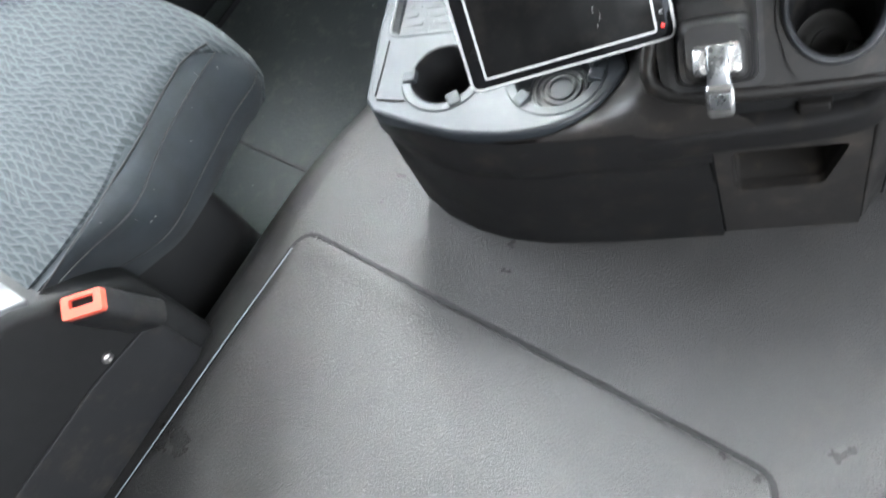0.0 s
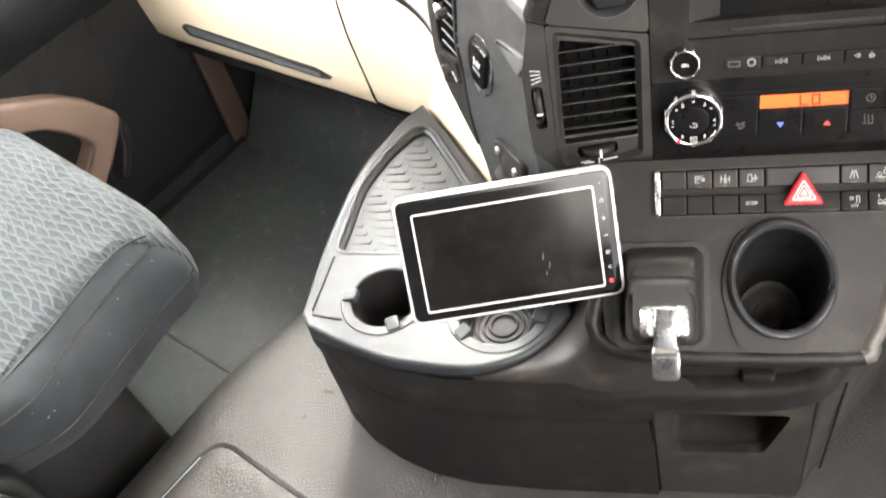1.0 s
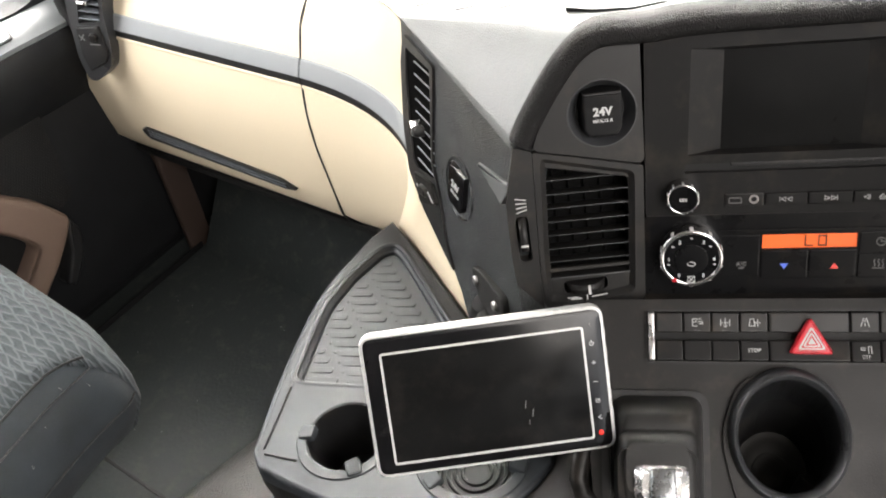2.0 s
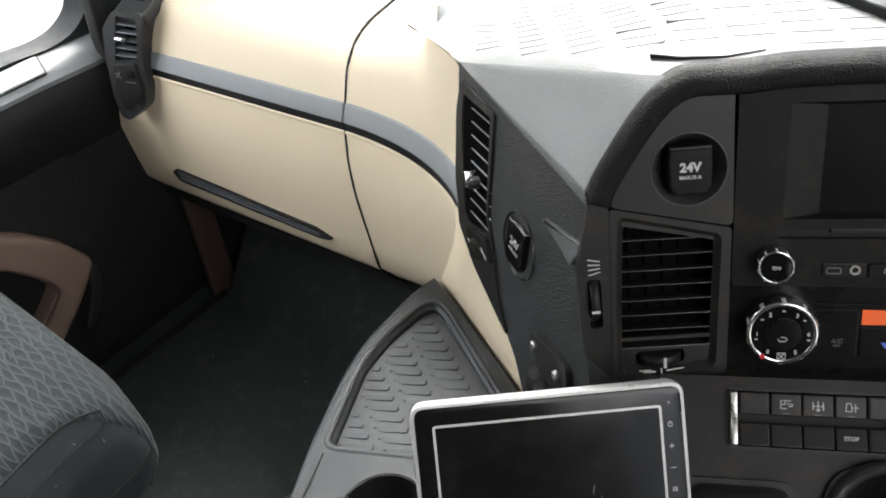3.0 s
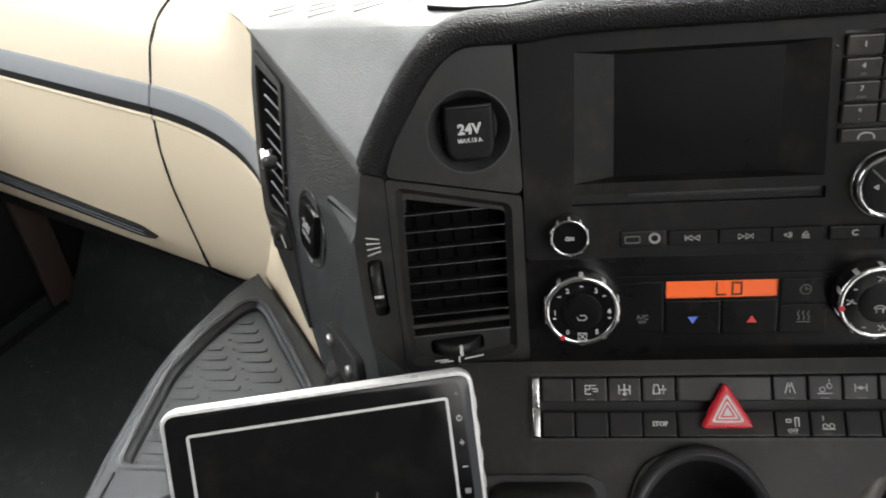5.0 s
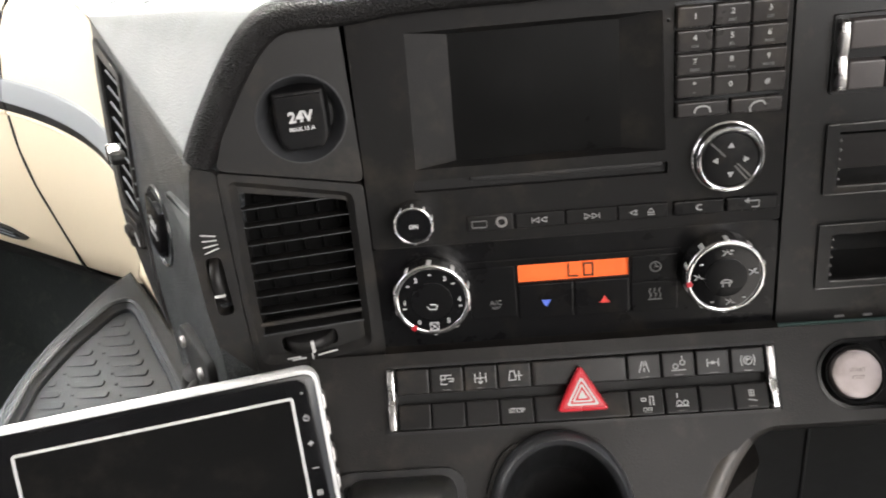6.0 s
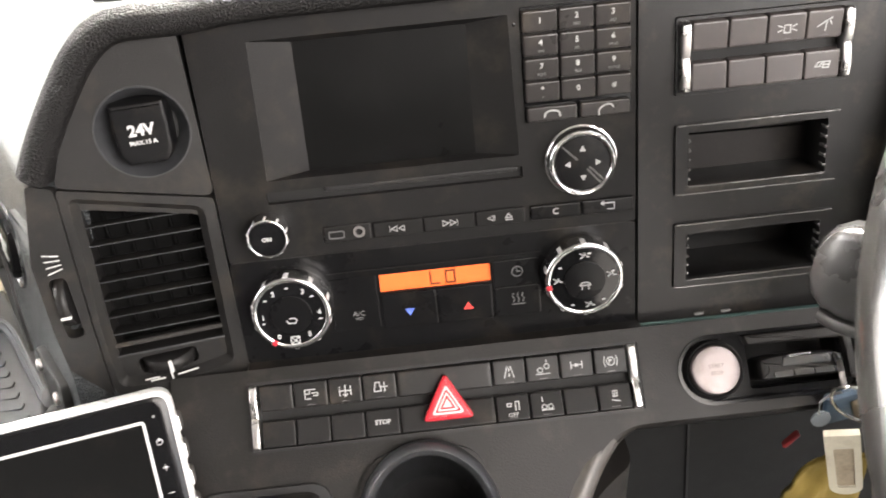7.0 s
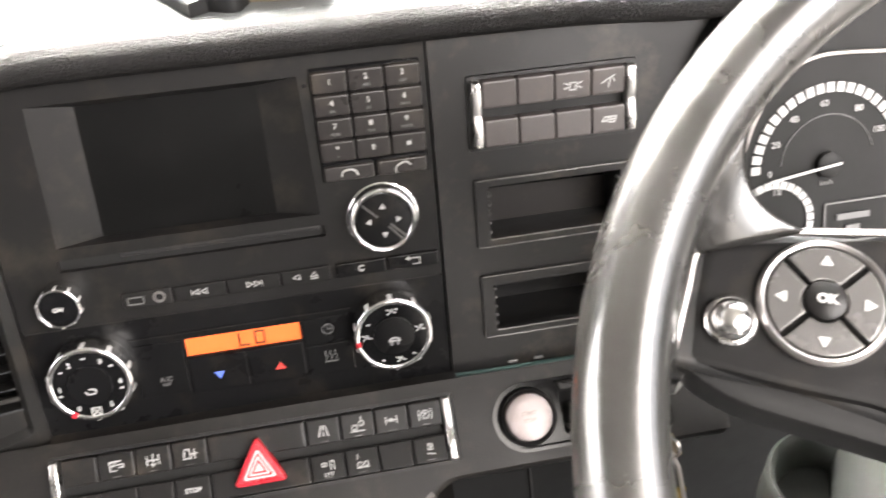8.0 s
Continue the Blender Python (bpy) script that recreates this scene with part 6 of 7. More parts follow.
def console_box():
    b = thing("console_box", "black lower console box with a drawer front and open bin", "console", (-0.2, -0.05, 0.12))
    front = [(-0.502, -0.046), (-0.470, -0.075), (-0.430, -0.098), (-0.385, -0.115), (-0.333, -0.124), (-0.260, -0.127), (-0.134, -0.126)]
    back = [(-0.134, 0.05), (-0.36, 0.20), (-0.44, 0.26), (-0.475, 0.16), (-0.495, 0.03)]
    loops = []
    for d, z in ((-0.006, 0.118), (-0.005, 0.17), (-0.0035, 0.235), (-0.002, 0.266), (-0.0006, 0.273), (-0.0035, 0.280), (-0.0040, 0.290), (-0.0012, 0.325), (0.003, 0.335)):
        loops.append([(x, y, z) for x, y in offset(front + back, d)])
    bm = bmesh.new()
    rings(bm, loops, cap1=False)
    part("drawer_body", bm, PANEL, b, smooth=45)
    bm = bmesh.new()
    plate(bm, offset(front + back, 0.0075), [circle(x, y, r + 0.003, 32) for x, y, r in WELLS], 0.329, 0.3345, Matrix.Identity(4))
    part("box_top", bm, BOXMAT, b)
    # right part with the open bin
    face = frame_at((-0.052, -0.1245, 0.2), (1, 0, 0), (0, 0.03, 1))
    bm = bmesh.new()
    plate(bm, rounded([(-0.078, -0.08), (0.066, -0.078), (0.068, 0.06), (0.068, 0.115), (-0.078, 0.095)], 0.003), [rounded([(-0.058, 0.008), (0.028, 0.012), (0.050, 0.083), (-0.060, 0.083)], 0.008)], -0.012, 0.0, face)
    part("bin_front", bm, BOXMAT, b)
    bm = bmesh.new()
    tube(bm, [(-0.1320, -0.1268, 0.292), (-0.1300, -0.1272, 0.21), (-0.1275, -0.1275, 0.125)], 0.0026, 6, up=(0, -1, 0))
    part("drawer_gap", bm, VOID, b)
    bm = bmesh.new()
    ring = rounded([(-0.060, 0.006), (0.030, 0.010), (0.052, 0.085), (-0.062, 0.085)], 0.008)
    plate(bm, offset(ring, -0.003), [ring], -0.13, -0.011, face)
    part("bin_lining", bm, plastic("dusty_bin", (0.013, 0.0115, 0.010), 0.6, 300, 0.3, vary=0.4, dirt=0.3, dirt_color=(0.09, 0.07, 0.05)), b)
    bm = bmesh.new()
    prism(bm, offset(ring, -0.003), -0.135, -0.129, face)
    part("bin_back", bm, BLACK, b)
    # curved right end
    bm = bmesh.new()
    end = [(0.0155, -0.1243), (0.032, -0.118), (0.048, -0.102), (0.072, -0.072), (0.100, -0.040), (0.120, -0.025), (0.120, 0.10), (0.0155, 0.10)]
    loops = [[(x, y, z) for x, y in rounded([(ex - d * max(0.0, ex - 0.02) * 12, ey + d * (1 if 0 > ey > -0.12 else 0)) for ex, ey in end], 0.012)] for d, z in ((0.018, 0.118), (0.010, 0.19), (0.003, 0.27), (0.0, 0.315), (0.002, 0.34))]
    loops += [[(x, y, z) for x, y in rounded([(max(ex, 0.0155 + 0.03 * f), max(ey, -0.124 + 0.036 * f)) for ex, ey in end], 0.008)] for f, z in ((0.5, 0.352), (1.0, 0.375), (1.6, 0.40))]
    rings(bm, loops)
    part("end_cheek", bm, BOXMAT, b, smooth=45)
    bm = bmesh.new()
    tube(bm, spline([(0.0418, -0.1090, 0.322), (0.0405, -0.1085, 0.27), (0.0385, -0.1065, 0.20), (0.0370, -0.1050, 0.15)], 4), 0.0014, 6)
    part("cheek_seam", bm, DARK, b)
    # lip round the top of the box, rising to the sloping panel
    path = [(-0.222, -0.116, 0.306), (-0.205, -0.1205, 0.309), (-0.17, -0.1245, 0.314), (-0.11, -0.1245, 0.320), (-0.05, -0.1245, 0.323), (0.0, -0.122, 0.330), (0.022, -0.114, 0.343), (0.038, -0.098, 0.365)]
    bm = bmesh.new()
    sweep(bm, spline(path, 5), rounded([(-0.05, -0.022), (0.008, -0.022), (0.008, 0.010), (-0.004, 0.016), (-0.05, 0.016)], 0.008, 4))
    part("lip", bm, PANEL, b, smooth=50)
    bm = bmesh.new()
    loops = []
    tray_side = spline([(-0.320, -0.1265, 0.320), (-0.305, -0.1205, 0.333), (-0.272, -0.1105, 0.3385), (-0.238, -0.0880, 0.3405), (-0.212, -0.0560, 0.3415), (-0.205, -0.0250, 0.3415), (-0.205, 0.02, 0.3415)], 4)
    panel_side = spline([(-0.085, -0.1290, 0.322), (-0.095, -0.1255, 0.346), (-0.140, -0.1185, 0.374), (-0.173, -0.1050, 0.398), (-0.173, -0.0750, 0.424), (-0.173, -0.0450, 0.450), (-0.173, 0.0, 0.49)], 4)
    for near, far in zip(tray_side, panel_side):
        row = []
        for s in np.linspace(0, 1, 13):
            p = Vector(near).lerp(Vector(far), s)
            p.z = near[2] + (far[2] - near[2]) * (0.35 * s + 0.65 * s ** 2.6)
            row.append(p)
        loops.append(row + [Vector((row[-1].x, row[-1].y + 0.02, 0.29)), Vector((-0.26, row[0].y + 0.04, 0.29))])
    rings(bm, loops)
    part("saddle", bm, BOXMAT, b, smooth=60)


def storage_tray():
    t = thing("storage_tray", "grey plastic tray with ribbed mat and two cup wells", "tray", (-0.4, 0.0, 0.34))
    left = [(-0.424, 0.293), (-0.445, 0.264), (-0.4615, 0.228), (-0.4790, 0.188), (-0.4900, 0.143), (-0.4960, 0.085), (-0.4995, 0.030), (-0.5003, -0.049)]
    front = [(-0.490, -0.066), (-0.452, -0.084), (-0.420, -0.097), (-0.385, -0.108), (-0.329, -0.1155), (-0.285, -0.113), (-0.250, -0.100), (-0.225, -0.078), (-0.205, -0.050)]
    right = [(-0.215, -0.010), (-0.262, 0.055), (-0.306, 0.125), (-0.36, 0.205), (-0.405, 0.268)]
    outline = flat(spline([(x, y, 0) for x, y in left], 4)) + flat(spline([(x, y, 0) for x, y in front], 4)) + flat(spline([(x, y, 0) for x, y in right], 4))
    M0 = Matrix.Identity(4)
    wells = [circle(x, y, r, 36) for x, y, r in WELLS]
    mat_area = rounded([(-0.482, 0.040), (-0.272, 0.030), (-0.330, 0.122), (-0.398, 0.232), (-0.412, 0.247), (-0.428, 0.243), (-0.456, 0.198), (-0.475, 0.148)], 0.012)
    bm = bmesh.new()
    plate(bm, offset(outline, 0.0055), wells + [mat_area], 0.325, 0.347, M0)
    part("deck", bm, TRAYMAT, t)
    # rounded outer edge
    bm = bmesh.new()
    rings(bm, [[Vector((x, y, z)) for x, y in offset(outline, d)] for d, z in ((0.0, 0.325), (0.0, 0.3430), (0.0006, 0.3452), (0.0022, 0.3468), (0.0042, 0.3474), (0.0062, 0.3472), (0.0064, 0.3440))], cap0=False, cap1=False)
    part("rim", bm, TRAYMAT, t, smooth=60)
    bm = bmesh.new()
    prism(bm, offset(mat_area, -0.003), 0.328, 0.3365, M0)
    part("mat", bm, TRAYMAT, t, "ribbed grey mat")
    # stepped edge round the mat
    bm = bmesh.new()
    rings(bm, [[Vector((x, y, z)) for x, y in offset(mat_area, d)] for d, z in ((-0.0060, 0.3474), (-0.0040, 0.3482), (-0.0018, 0.3480), (0.0, 0.3460), (0.0010, 0.3425), (0.0032, 0.3418), (0.0044, 0.3400), (0.0050, 0.3360))], cap0=False, cap1=False)
    part("mat_edge", bm, TRAYMAT, t, smooth=60)

    # ribs in columns that run with the cab
    def inside(x, y, poly):
        hit = False
        for k in range(len(poly)):
            (xa, ya), (xb, yb) = poly[k - 1], poly[k]
            if (ya > y) != (yb > y) and x < (xb - xa) * (y - ya) / (yb - ya) + xa:
                hit = not hit
        return hit

    inner = offset(mat_area, 0.006)
    dots = bmesh.new()
    for col in range(5):
        for row in range(17):
            y = 0.0377 + 0.0134 * row + 0.0036 * (3 - col)
            hi = -0.3375 - 0.0440 * (3 - col) - 0.604 * (y - 0.1)
            lo = hi - 0.0315
            while lo < hi and not inside(lo, y, inner):
                lo += 0.001
            while hi > lo and not inside(hi, y, inner):
                hi -= 0.001
            if hi - lo < 0.006:
                continue
            h = (hi - lo) / 2
            bm = bmesh.new()
            rm = pose((lo + hi) / 2, y, 0.3365, 0, -2.6, -1.5)
            prism(bm, rect(-h, -0.0040, h, 0.0040, 0.0036, 4), -0.002, 0.0007, rm, 0.0005)
            part("rib", bm, TRAYMAT, t)
            if h > 0.012:
                prism(dots, circle(0, 0, 0.0011, 8), -0.001, 0.0008, pose(lo - 0.0030, y + 0.0012, 0.3365), 0.0005)
    studs = part("studs", dots, TRAYMAT, t)
    studs["kind"] = "stuff"
    # cup wells
    for k, (x, y, r) in enumerate(WELLS):
        wm = pose(x, y, 0.347)
        bm = bmesh.new()
        lathe(bm, [(r + 0.0005, 0.0), (r + 0.0015, 0.0012), (r + 0.0105, 0.0014), (r + 0.012, -0.001), (r + 0.012, -0.004), (r + 0.001, -0.004)], wm, 44)
        part("well_ring", bm, TRAYMAT, t)
        bm = bmesh.new()
        depth = 0.075 if k == 0 else 0.030
        prof = [(r, 0.0)]
        if k:
            prof += [(r - 0.004, -depth * 0.9)]
            for j in range(4):
                prof += [(r - 0.007 - 0.007 * j, -depth), (r - 0.008 - 0.007 * j, -depth + 0.0025), (r - 0.010 - 0.007 * j, -depth + 0.0025), (r - 0.011 - 0.007 * j, -depth)]
        else:
            prof += [(r - 0.008, -depth)]
        prof += [(0.0003, -depth), (0.0003, -depth - 0.002), (r + 0.002, -depth - 0.002), (r + 0.002, -0.003)]
        lathe(bm, prof, wm, 40)
        part("well", bm, WELLMAT if k else BLACK, t)
        for ang in ((-66, 178) if k == 0 else (222, -14)):
            a = radians(ang)
            bm = bmesh.new()
            block(bm, (0.016, 0.015, 0.008), wm @ pose((r + 0.001) * math.cos(a), (r + 0.001) * math.sin(a), 0.001, 0, 12, ang), 0.002)
            part("grip_tab", bm, TRAYMAT, t)
    bm = bmesh.new()
    tube(bm, [(-0.4885, -0.046, 0.3475), (-0.4825, 0.030, 0.3475)], 0.0012, 6)
    tube(bm, [(-0.486, -0.052, 0.3475), (-0.452, -0.058, 0.3475)], 0.0012, 6)
    part("moulded_line", bm, DARK, t)


def tablet():
    t = thing("navigation_tablet", "silver-edged navigation tablet on a console arm, screen off", "tablet", TAB.translation)
    w, h = 0.0988, 0.0603
    body = rect(-w, -h, w, h, 0.011, 6)
    bm = bmesh.new()
    rings(bm, [[TAB @ Vector((x, y, z)) for x, y in offset(body, d)] for d, z in ((0.012, -0.026), (0.004, -0.022), (0.001, -0.014), (0.0, -0.006), (0.0, -0.001), (0.0008, 0.001), (0.0025, 0.0015))])
    part("shell", bm, SILVER, t, "silver shell")
    bm = bmesh.new()
    prism(bm, offset(body, 0.003), 0.0, 0.0025, TAB, 0.0005)
    part("bezel", bm, GLOSS, t)
    scr = rect(-0.0815, -0.0478, 0.0795, 0.0430, 0.001)
    bm = bmesh.new()
    plate(bm, offset(scr, -0.0018), [scr], 0.0015, 0.0032, TAB)
    part("screen_trim", bm, SILVER, t, "thin silver screen trim")
    bm = bmesh.new()
    prism(bm, scr, 0.001, 0.0028, TAB)
    part("screen", bm, SCREEN, t, "smeared dark screen")
    m = at(TAB, 0.0868, 0, 0.0026)
    marks = [(0.030, [circle(0, 0, 0.0017, 10) + [(0.0017, 0)], [(0, 0.0005), (0, 0.0024)]]), (0.014, [[(-0.0016, 0), (0.0016, 0)], [(0, -0.0016), (0, 0.0016)]]), (-0.002, [[(-0.0016, 0), (0.0016, 0)]]), (-0.018, [rect(-0.0015, -0.0013, 0.0015, 0.0013) + [(-0.0015, -0.0013)], [(-0.0015, 0), (0.0015, 0)]]), (-0.032, [[(0.0015, 0.0015), (-0.0012, 0.0), (0.0015, -0.0015)]])]
    for y, lines in marks:
        strokes(lines, 0.0005, 0.0003, m @ pose(0, y, 0), t, WHITE)
    bm = bmesh.new()
    lathe(bm, [(0.0009, 0.0), (0.0009, 0.0005), (0.0002, 0.0006)], m @ pose(0, 0.046, 0), 10)
    part("microphone", bm, GREYPRINT, t)
    bm = bmesh.new()
    lathe(bm, [(0.0020, 0.0), (0.0018, 0.0006), (0.0002, 0.0007)], m @ pose(0, -0.045, 0), 14)
    part("status_light", bm, LEDRED, t, "lit red status light")
    for k in range(5):
        bm = bmesh.new()
        block(bm, (0.005, 0.011, 0.010), at(TAB, w - 0.0010, 0.036 - 0.0175 * k, -0.010), 0.0018)
        part("side_button", bm, SATIN, t)
    # scuffs on the glass
    strokes([[(0.028, -0.016), (0.029, -0.010)], [(0.033, -0.024), (0.034, -0.018)], [(0.030, -0.030), (0.030, -0.027)]], 0.0005, 0.0001, at(TAB, 0, 0, 0.0028), t, GREYPRINT, "scratch")
    arm = thing("tablet_arm", "black ball-joint arm holding the tablet", "mount", (-0.26, 0.03, 0.45))
    a, b = TAB @ Vector((-0.01, 0.01, -0.024)), Vector((-0.264, 0.045, 0.444))
    bm = bmesh.new()
    tube(bm, [a, a.lerp(b, 0.5), b], 0.010, 14)
    part("rod", bm, DARK, arm)
    bm = bmesh.new()
    lathe(bm, [(0.0005, -0.018), (0.014, -0.013), (0.0185, 0.0), (0.014, 0.013), (0.0005, 0.018)], Matrix.Translation(b), 20)
    part("ball", bm, DARK, arm)
    bm = bmesh.new()
    lathe(bm, [(0.024, -0.003), (0.024, 0.003), (0.012, 0.008), (0.012, -0.003)], Matrix.Translation(a) @ TAB.to_3x3().to_4x4(), 20)
    part("back_plate", bm, BLACK, arm)


def start_panel():
    p = thing("ignition_console", "black key recess with a rounded rim", "panel", STA.translation)
    pill = PILL
    bm = bmesh.new()
    plate(bm, offset(pill, -0.0010), [offset(pill, 0.0012)], -0.009, 0.0012, STA)
    part("pill_rim", bm, GLOSS, p)
    # lighter ledge standing in for the bright door's reflection in the gloss
    bm = bmesh.new()
    prism(bm, rounded([(0.0625, -0.0086), (0.0600, -0.0022), (0.1285, -0.0022), (0.1300, -0.036), (0.1240, -0.036), (0.1230, -0.0100)], 0.0015), -0.012, -0.0012, STA, 0.0015)
    part("lit_ledge", bm, CONSOLE, p)
    well = rounded([(0.062, -0.0365), (0.1225, -0.0365), (0.1225, -0.0085), (0.062, -0.0085)], 0.002)
    bm = bmesh.new()
    plate(bm, offset(pill, 0.001), [well], -0.012, -0.0060, STA)
    part("pill_floor", bm, GLOSS, p)
    bm = bmesh.new()
    plate(bm, offset(well, -0.002), [well], -0.034, -0.0115, STA)
    prism(bm, offset(well, -0.002), -0.036, -0.0335, STA)
    part("key_well", bm, DARK, p)
    m = at(STA, 0.0390, -0.0218, -0.0085) @ Matrix.Diagonal((0.92, 0.92, 1, 1))
    s = thing("start_button", "round satin silver engine start button", "button", m.translation)
    bm = bmesh.new()
    lathe(bm, [(0.0205, 0.0), (0.0205, 0.006), (0.0190, 0.0085), (0.0172, 0.006), (0.0172, 0.0)], m, 44)
    part("collar", bm, BLACK, s)
    bm = bmesh.new()
    lathe(bm, [(0.0168, 0.0), (0.0168, 0.0095), (0.0160, 0.0112), (0.0145, 0.0118), (0.010, 0.0122), (0.0003, 0.0124)], m, 44)
    cap = part("cap", bm, BRUSHED, s)
    writing("START", 0.0036, m @ pose(0, 0.0027, 0.0122), cap, ENGRAVED)
    writing("STOP", 0.0036, m @ pose(0, -0.0022, 0.0122), cap, ENGRAVED)
    # key with its ring and tags
    k = thing("truck_key", "black key in the lock with metal ring and tags", "key", STA @ Vector((0.09, -0.035, 0.02)))
    bm = bmesh.new()
    prism(bm, rounded([(0.067, -0.0318), (0.117, -0.0325), (0.119, -0.0200), (0.114, -0.0170), (0.080, -0.0165), (0.067, -0.0185)], 0.003), -0.024, 0.0015, STA, 0.004)
    fob = part("fob", bm, KEYMAT, k)
    bm = bmesh.new()
    prism(bm, rounded([(0.080, -0.0245), (0.112, -0.0248), (0.112, -0.0185), (0.082, -0.0182)], 0.002), -0.004, 0.0026, STA, 0.0012)
    part("fob_shell", bm, FOBMAT, fob)
    # small chrome bar added for the glint at the top of the fob
    bm = bmesh.new()
    block(bm, (0.014, 0.0016, 0.001), at(STA, 0.0925, -0.0178, 0.0026, 2), 0.0004)
    part("fob_glint", bm, CHROME, fob)
    for x in (0.075, 0.088, 0.101):
        bm = bmesh.new()
        prism(bm, rounded([(x, -0.0308), (x + 0.0122, -0.0310), (x + 0.0122, -0.0268), (x, -0.0266)], 0.0012), -0.002, 0.0022, STA, 0.0006)
        part("fob_key", bm, FOBMAT, fob)
    bm = bmesh.new()
    tube(bm, [STA @ Vector((0.116, -0.0205, 0.0)), STA @ Vector((0.1165, -0.026, 0.003))], 0.0032, 10)
    part("fob_loop", bm, GLOSS, fob)
    c = Vector((0.2405, -0.054, 0.4785))
    bm = bmesh.new()
    tube(bm, [c + Vector((0.008, 0, -0.0115)) * math.cos(a) * 1.5 + Vector((0.0085, -0.003, 0.006)) * math.sin(a) for a in np.linspace(0, 2 * math.pi, 29)[:-1]], 0.0011, 6, closed=True, up=(0, 1, 0.2))
    part("ring", bm, CHROME, k, "steel ring")
    bm = bmesh.new()
    tube(bm, [STA @ Vector((0.1165, -0.025, 0.003)), Vector((0.2295, -0.050, 0.502)), Vector((0.2315, -0.053, 0.493))], 0.0019, 8)
    part("link", bm, SATIN, k)
    tag = frame_at((0.2431, -0.0614, 0.4278), (0.0188, -0.0055, 0.0054), (-0.0222, -0.003, 0.069))
    bm = bmesh.new()
    foot = [(0.0100 * math.cos(a), -0.0270 + 0.0100 * math.sin(a)) for a in np.linspace(math.pi, 2 * math.pi, 13)]
    plate(bm, foot + [(0.0102, 0.0365), (0.0095, 0.0372), (-0.0095, 0.0372), (-0.0102, 0.0365)], [rounded([(-0.0050, -0.0275), (0.0058, -0.0275), (0.0062, 0.0215), (-0.0056, 0.0215)], 0.001, 2)], -0.0022, 0.0022, tag)
    t = part("tag_frame", bm, CREAM, k, "worn cream tag")
    bm = bmesh.new()
    prism(bm, [(-0.0054, -0.0280), (0.0062, -0.0280), (0.0066, 0.0220), (-0.0060, 0.0220)], -0.0018, 0.0008, tag)
    part("tag_card", bm, TAGDARK, t)
    bm = bmesh.new()
    block(bm, (0.021, 0.007, 0.034), pose(0.2415, -0.042, 0.4625, 12, -16, 0), 0.0032)
    part("blue_tag", bm, KEYBLUE, k, "dusty blue plastic fob")
    bm = bmesh.new()
    block(bm, (0.012, 0.006, 0.026), pose(0.2535, -0.046, 0.462, 8, -24, 0), 0.002)
    part("brown_tag", bm, TAN, k, "worn brown leather tag")
    bm = bmesh.new()
    lathe(bm, [(0.0060, -0.0007), (0.0060, 0.0007), (0.0003, 0.0010)], pose(0.2258, -0.050, 0.4612, 80, 0, 0), 18)
    part("disc", bm, STRIPMAT, k, "small grey metal disc")
    bm = bmesh.new()
    tube(bm, [Vector((0.2235, -0.050, 0.4662)), Vector((0.2218, -0.050, 0.4775)), Vector((0.2262, -0.050, 0.4838)), Vector((0.2315, -0.052, 0.4880))], 0.0008, 6)
    part("disc_wire", bm, SATIN, k)
    bm = bmesh.new()
    tube(bm, [Vector((0.2502, -0.052, 0.4680)), Vector((0.257, -0.056, 0.4526)), Vector((0.2749, -0.061, 0.3817))], 0.0017, 6)
    part("steel_strip", bm, SATIN, k)
    # knee area below
    kn = thing("knee_panel", "dark plastic knee panel under the dashboard", "panel", (0.2, 0.05, 0.3))
    bm = bmesh.new()
    prism(bm, [(0.06, 0.075), (0.60, 0.075), (0.60, 0.14), (0.06, 0.14)], 0.14, 0.46, Matrix.Identity(4))
    part("knee_board", bm, DARK, kn)
    bm = bmesh.new()
    block(bm, (0.003, 0.003, 0.20), pose(0.2045, 0.0745, 0.255, 0, -5.4, 0), 0.001)
    part("board_seam", bm, BLACK, kn)
    rd = thing("red_tab", "small red plastic release tab", "tab", (0.228, -0.028, 0.41))
    bm = bmesh.new()
    block(bm, (0.0032, 0.005, 0.0172), pose(0.2251, -0.029, 0.4132, 10, 18, 0), 0.0012)
    part("tab", bm, plastic("faded_red_plastic", (0.20, 0.020, 0.022), 0.4, 900, 0.0, vary=0.2), rd)
    y = thing("yellow_cloth", "crumpled yellow cloth hanging under the key panel", "cloth", (0.26, -0.03, 0.36))
    bm = bmesh.new()
    n = 22
    grid = []
    for i in range(n):
        row = []
        for j in range(n):
            a, c2 = i / (n - 1) - 0.5, j / (n - 1) - 0.5
            wob = noise.noise((a * 3, c2 * 3, 0.3)) * 0.007 + noise.noise((a * 9, c2 * 9, 1.3)) * 0.002
            top = 0.3835 + 0.0105 * min(1.0, (a + 0.5) * 2.2) ** 0.5
            row.append(bm.verts.new((0.2575 + a * (0.052 - 0.010 * c2) + 0.004 * (c2 - 0.5), -0.036 + wob, top + (c2 - 0.5) * 0.085)))
        grid.append(row)
    for a, b in zip(grid, grid[1:]):
        for j in range(n - 1):
            bm.faces.new((a[j], a[j + 1], b[j + 1], b[j]))
    thick(part("cloth", bm, YELLOW, y, smooth=70), 0.003)


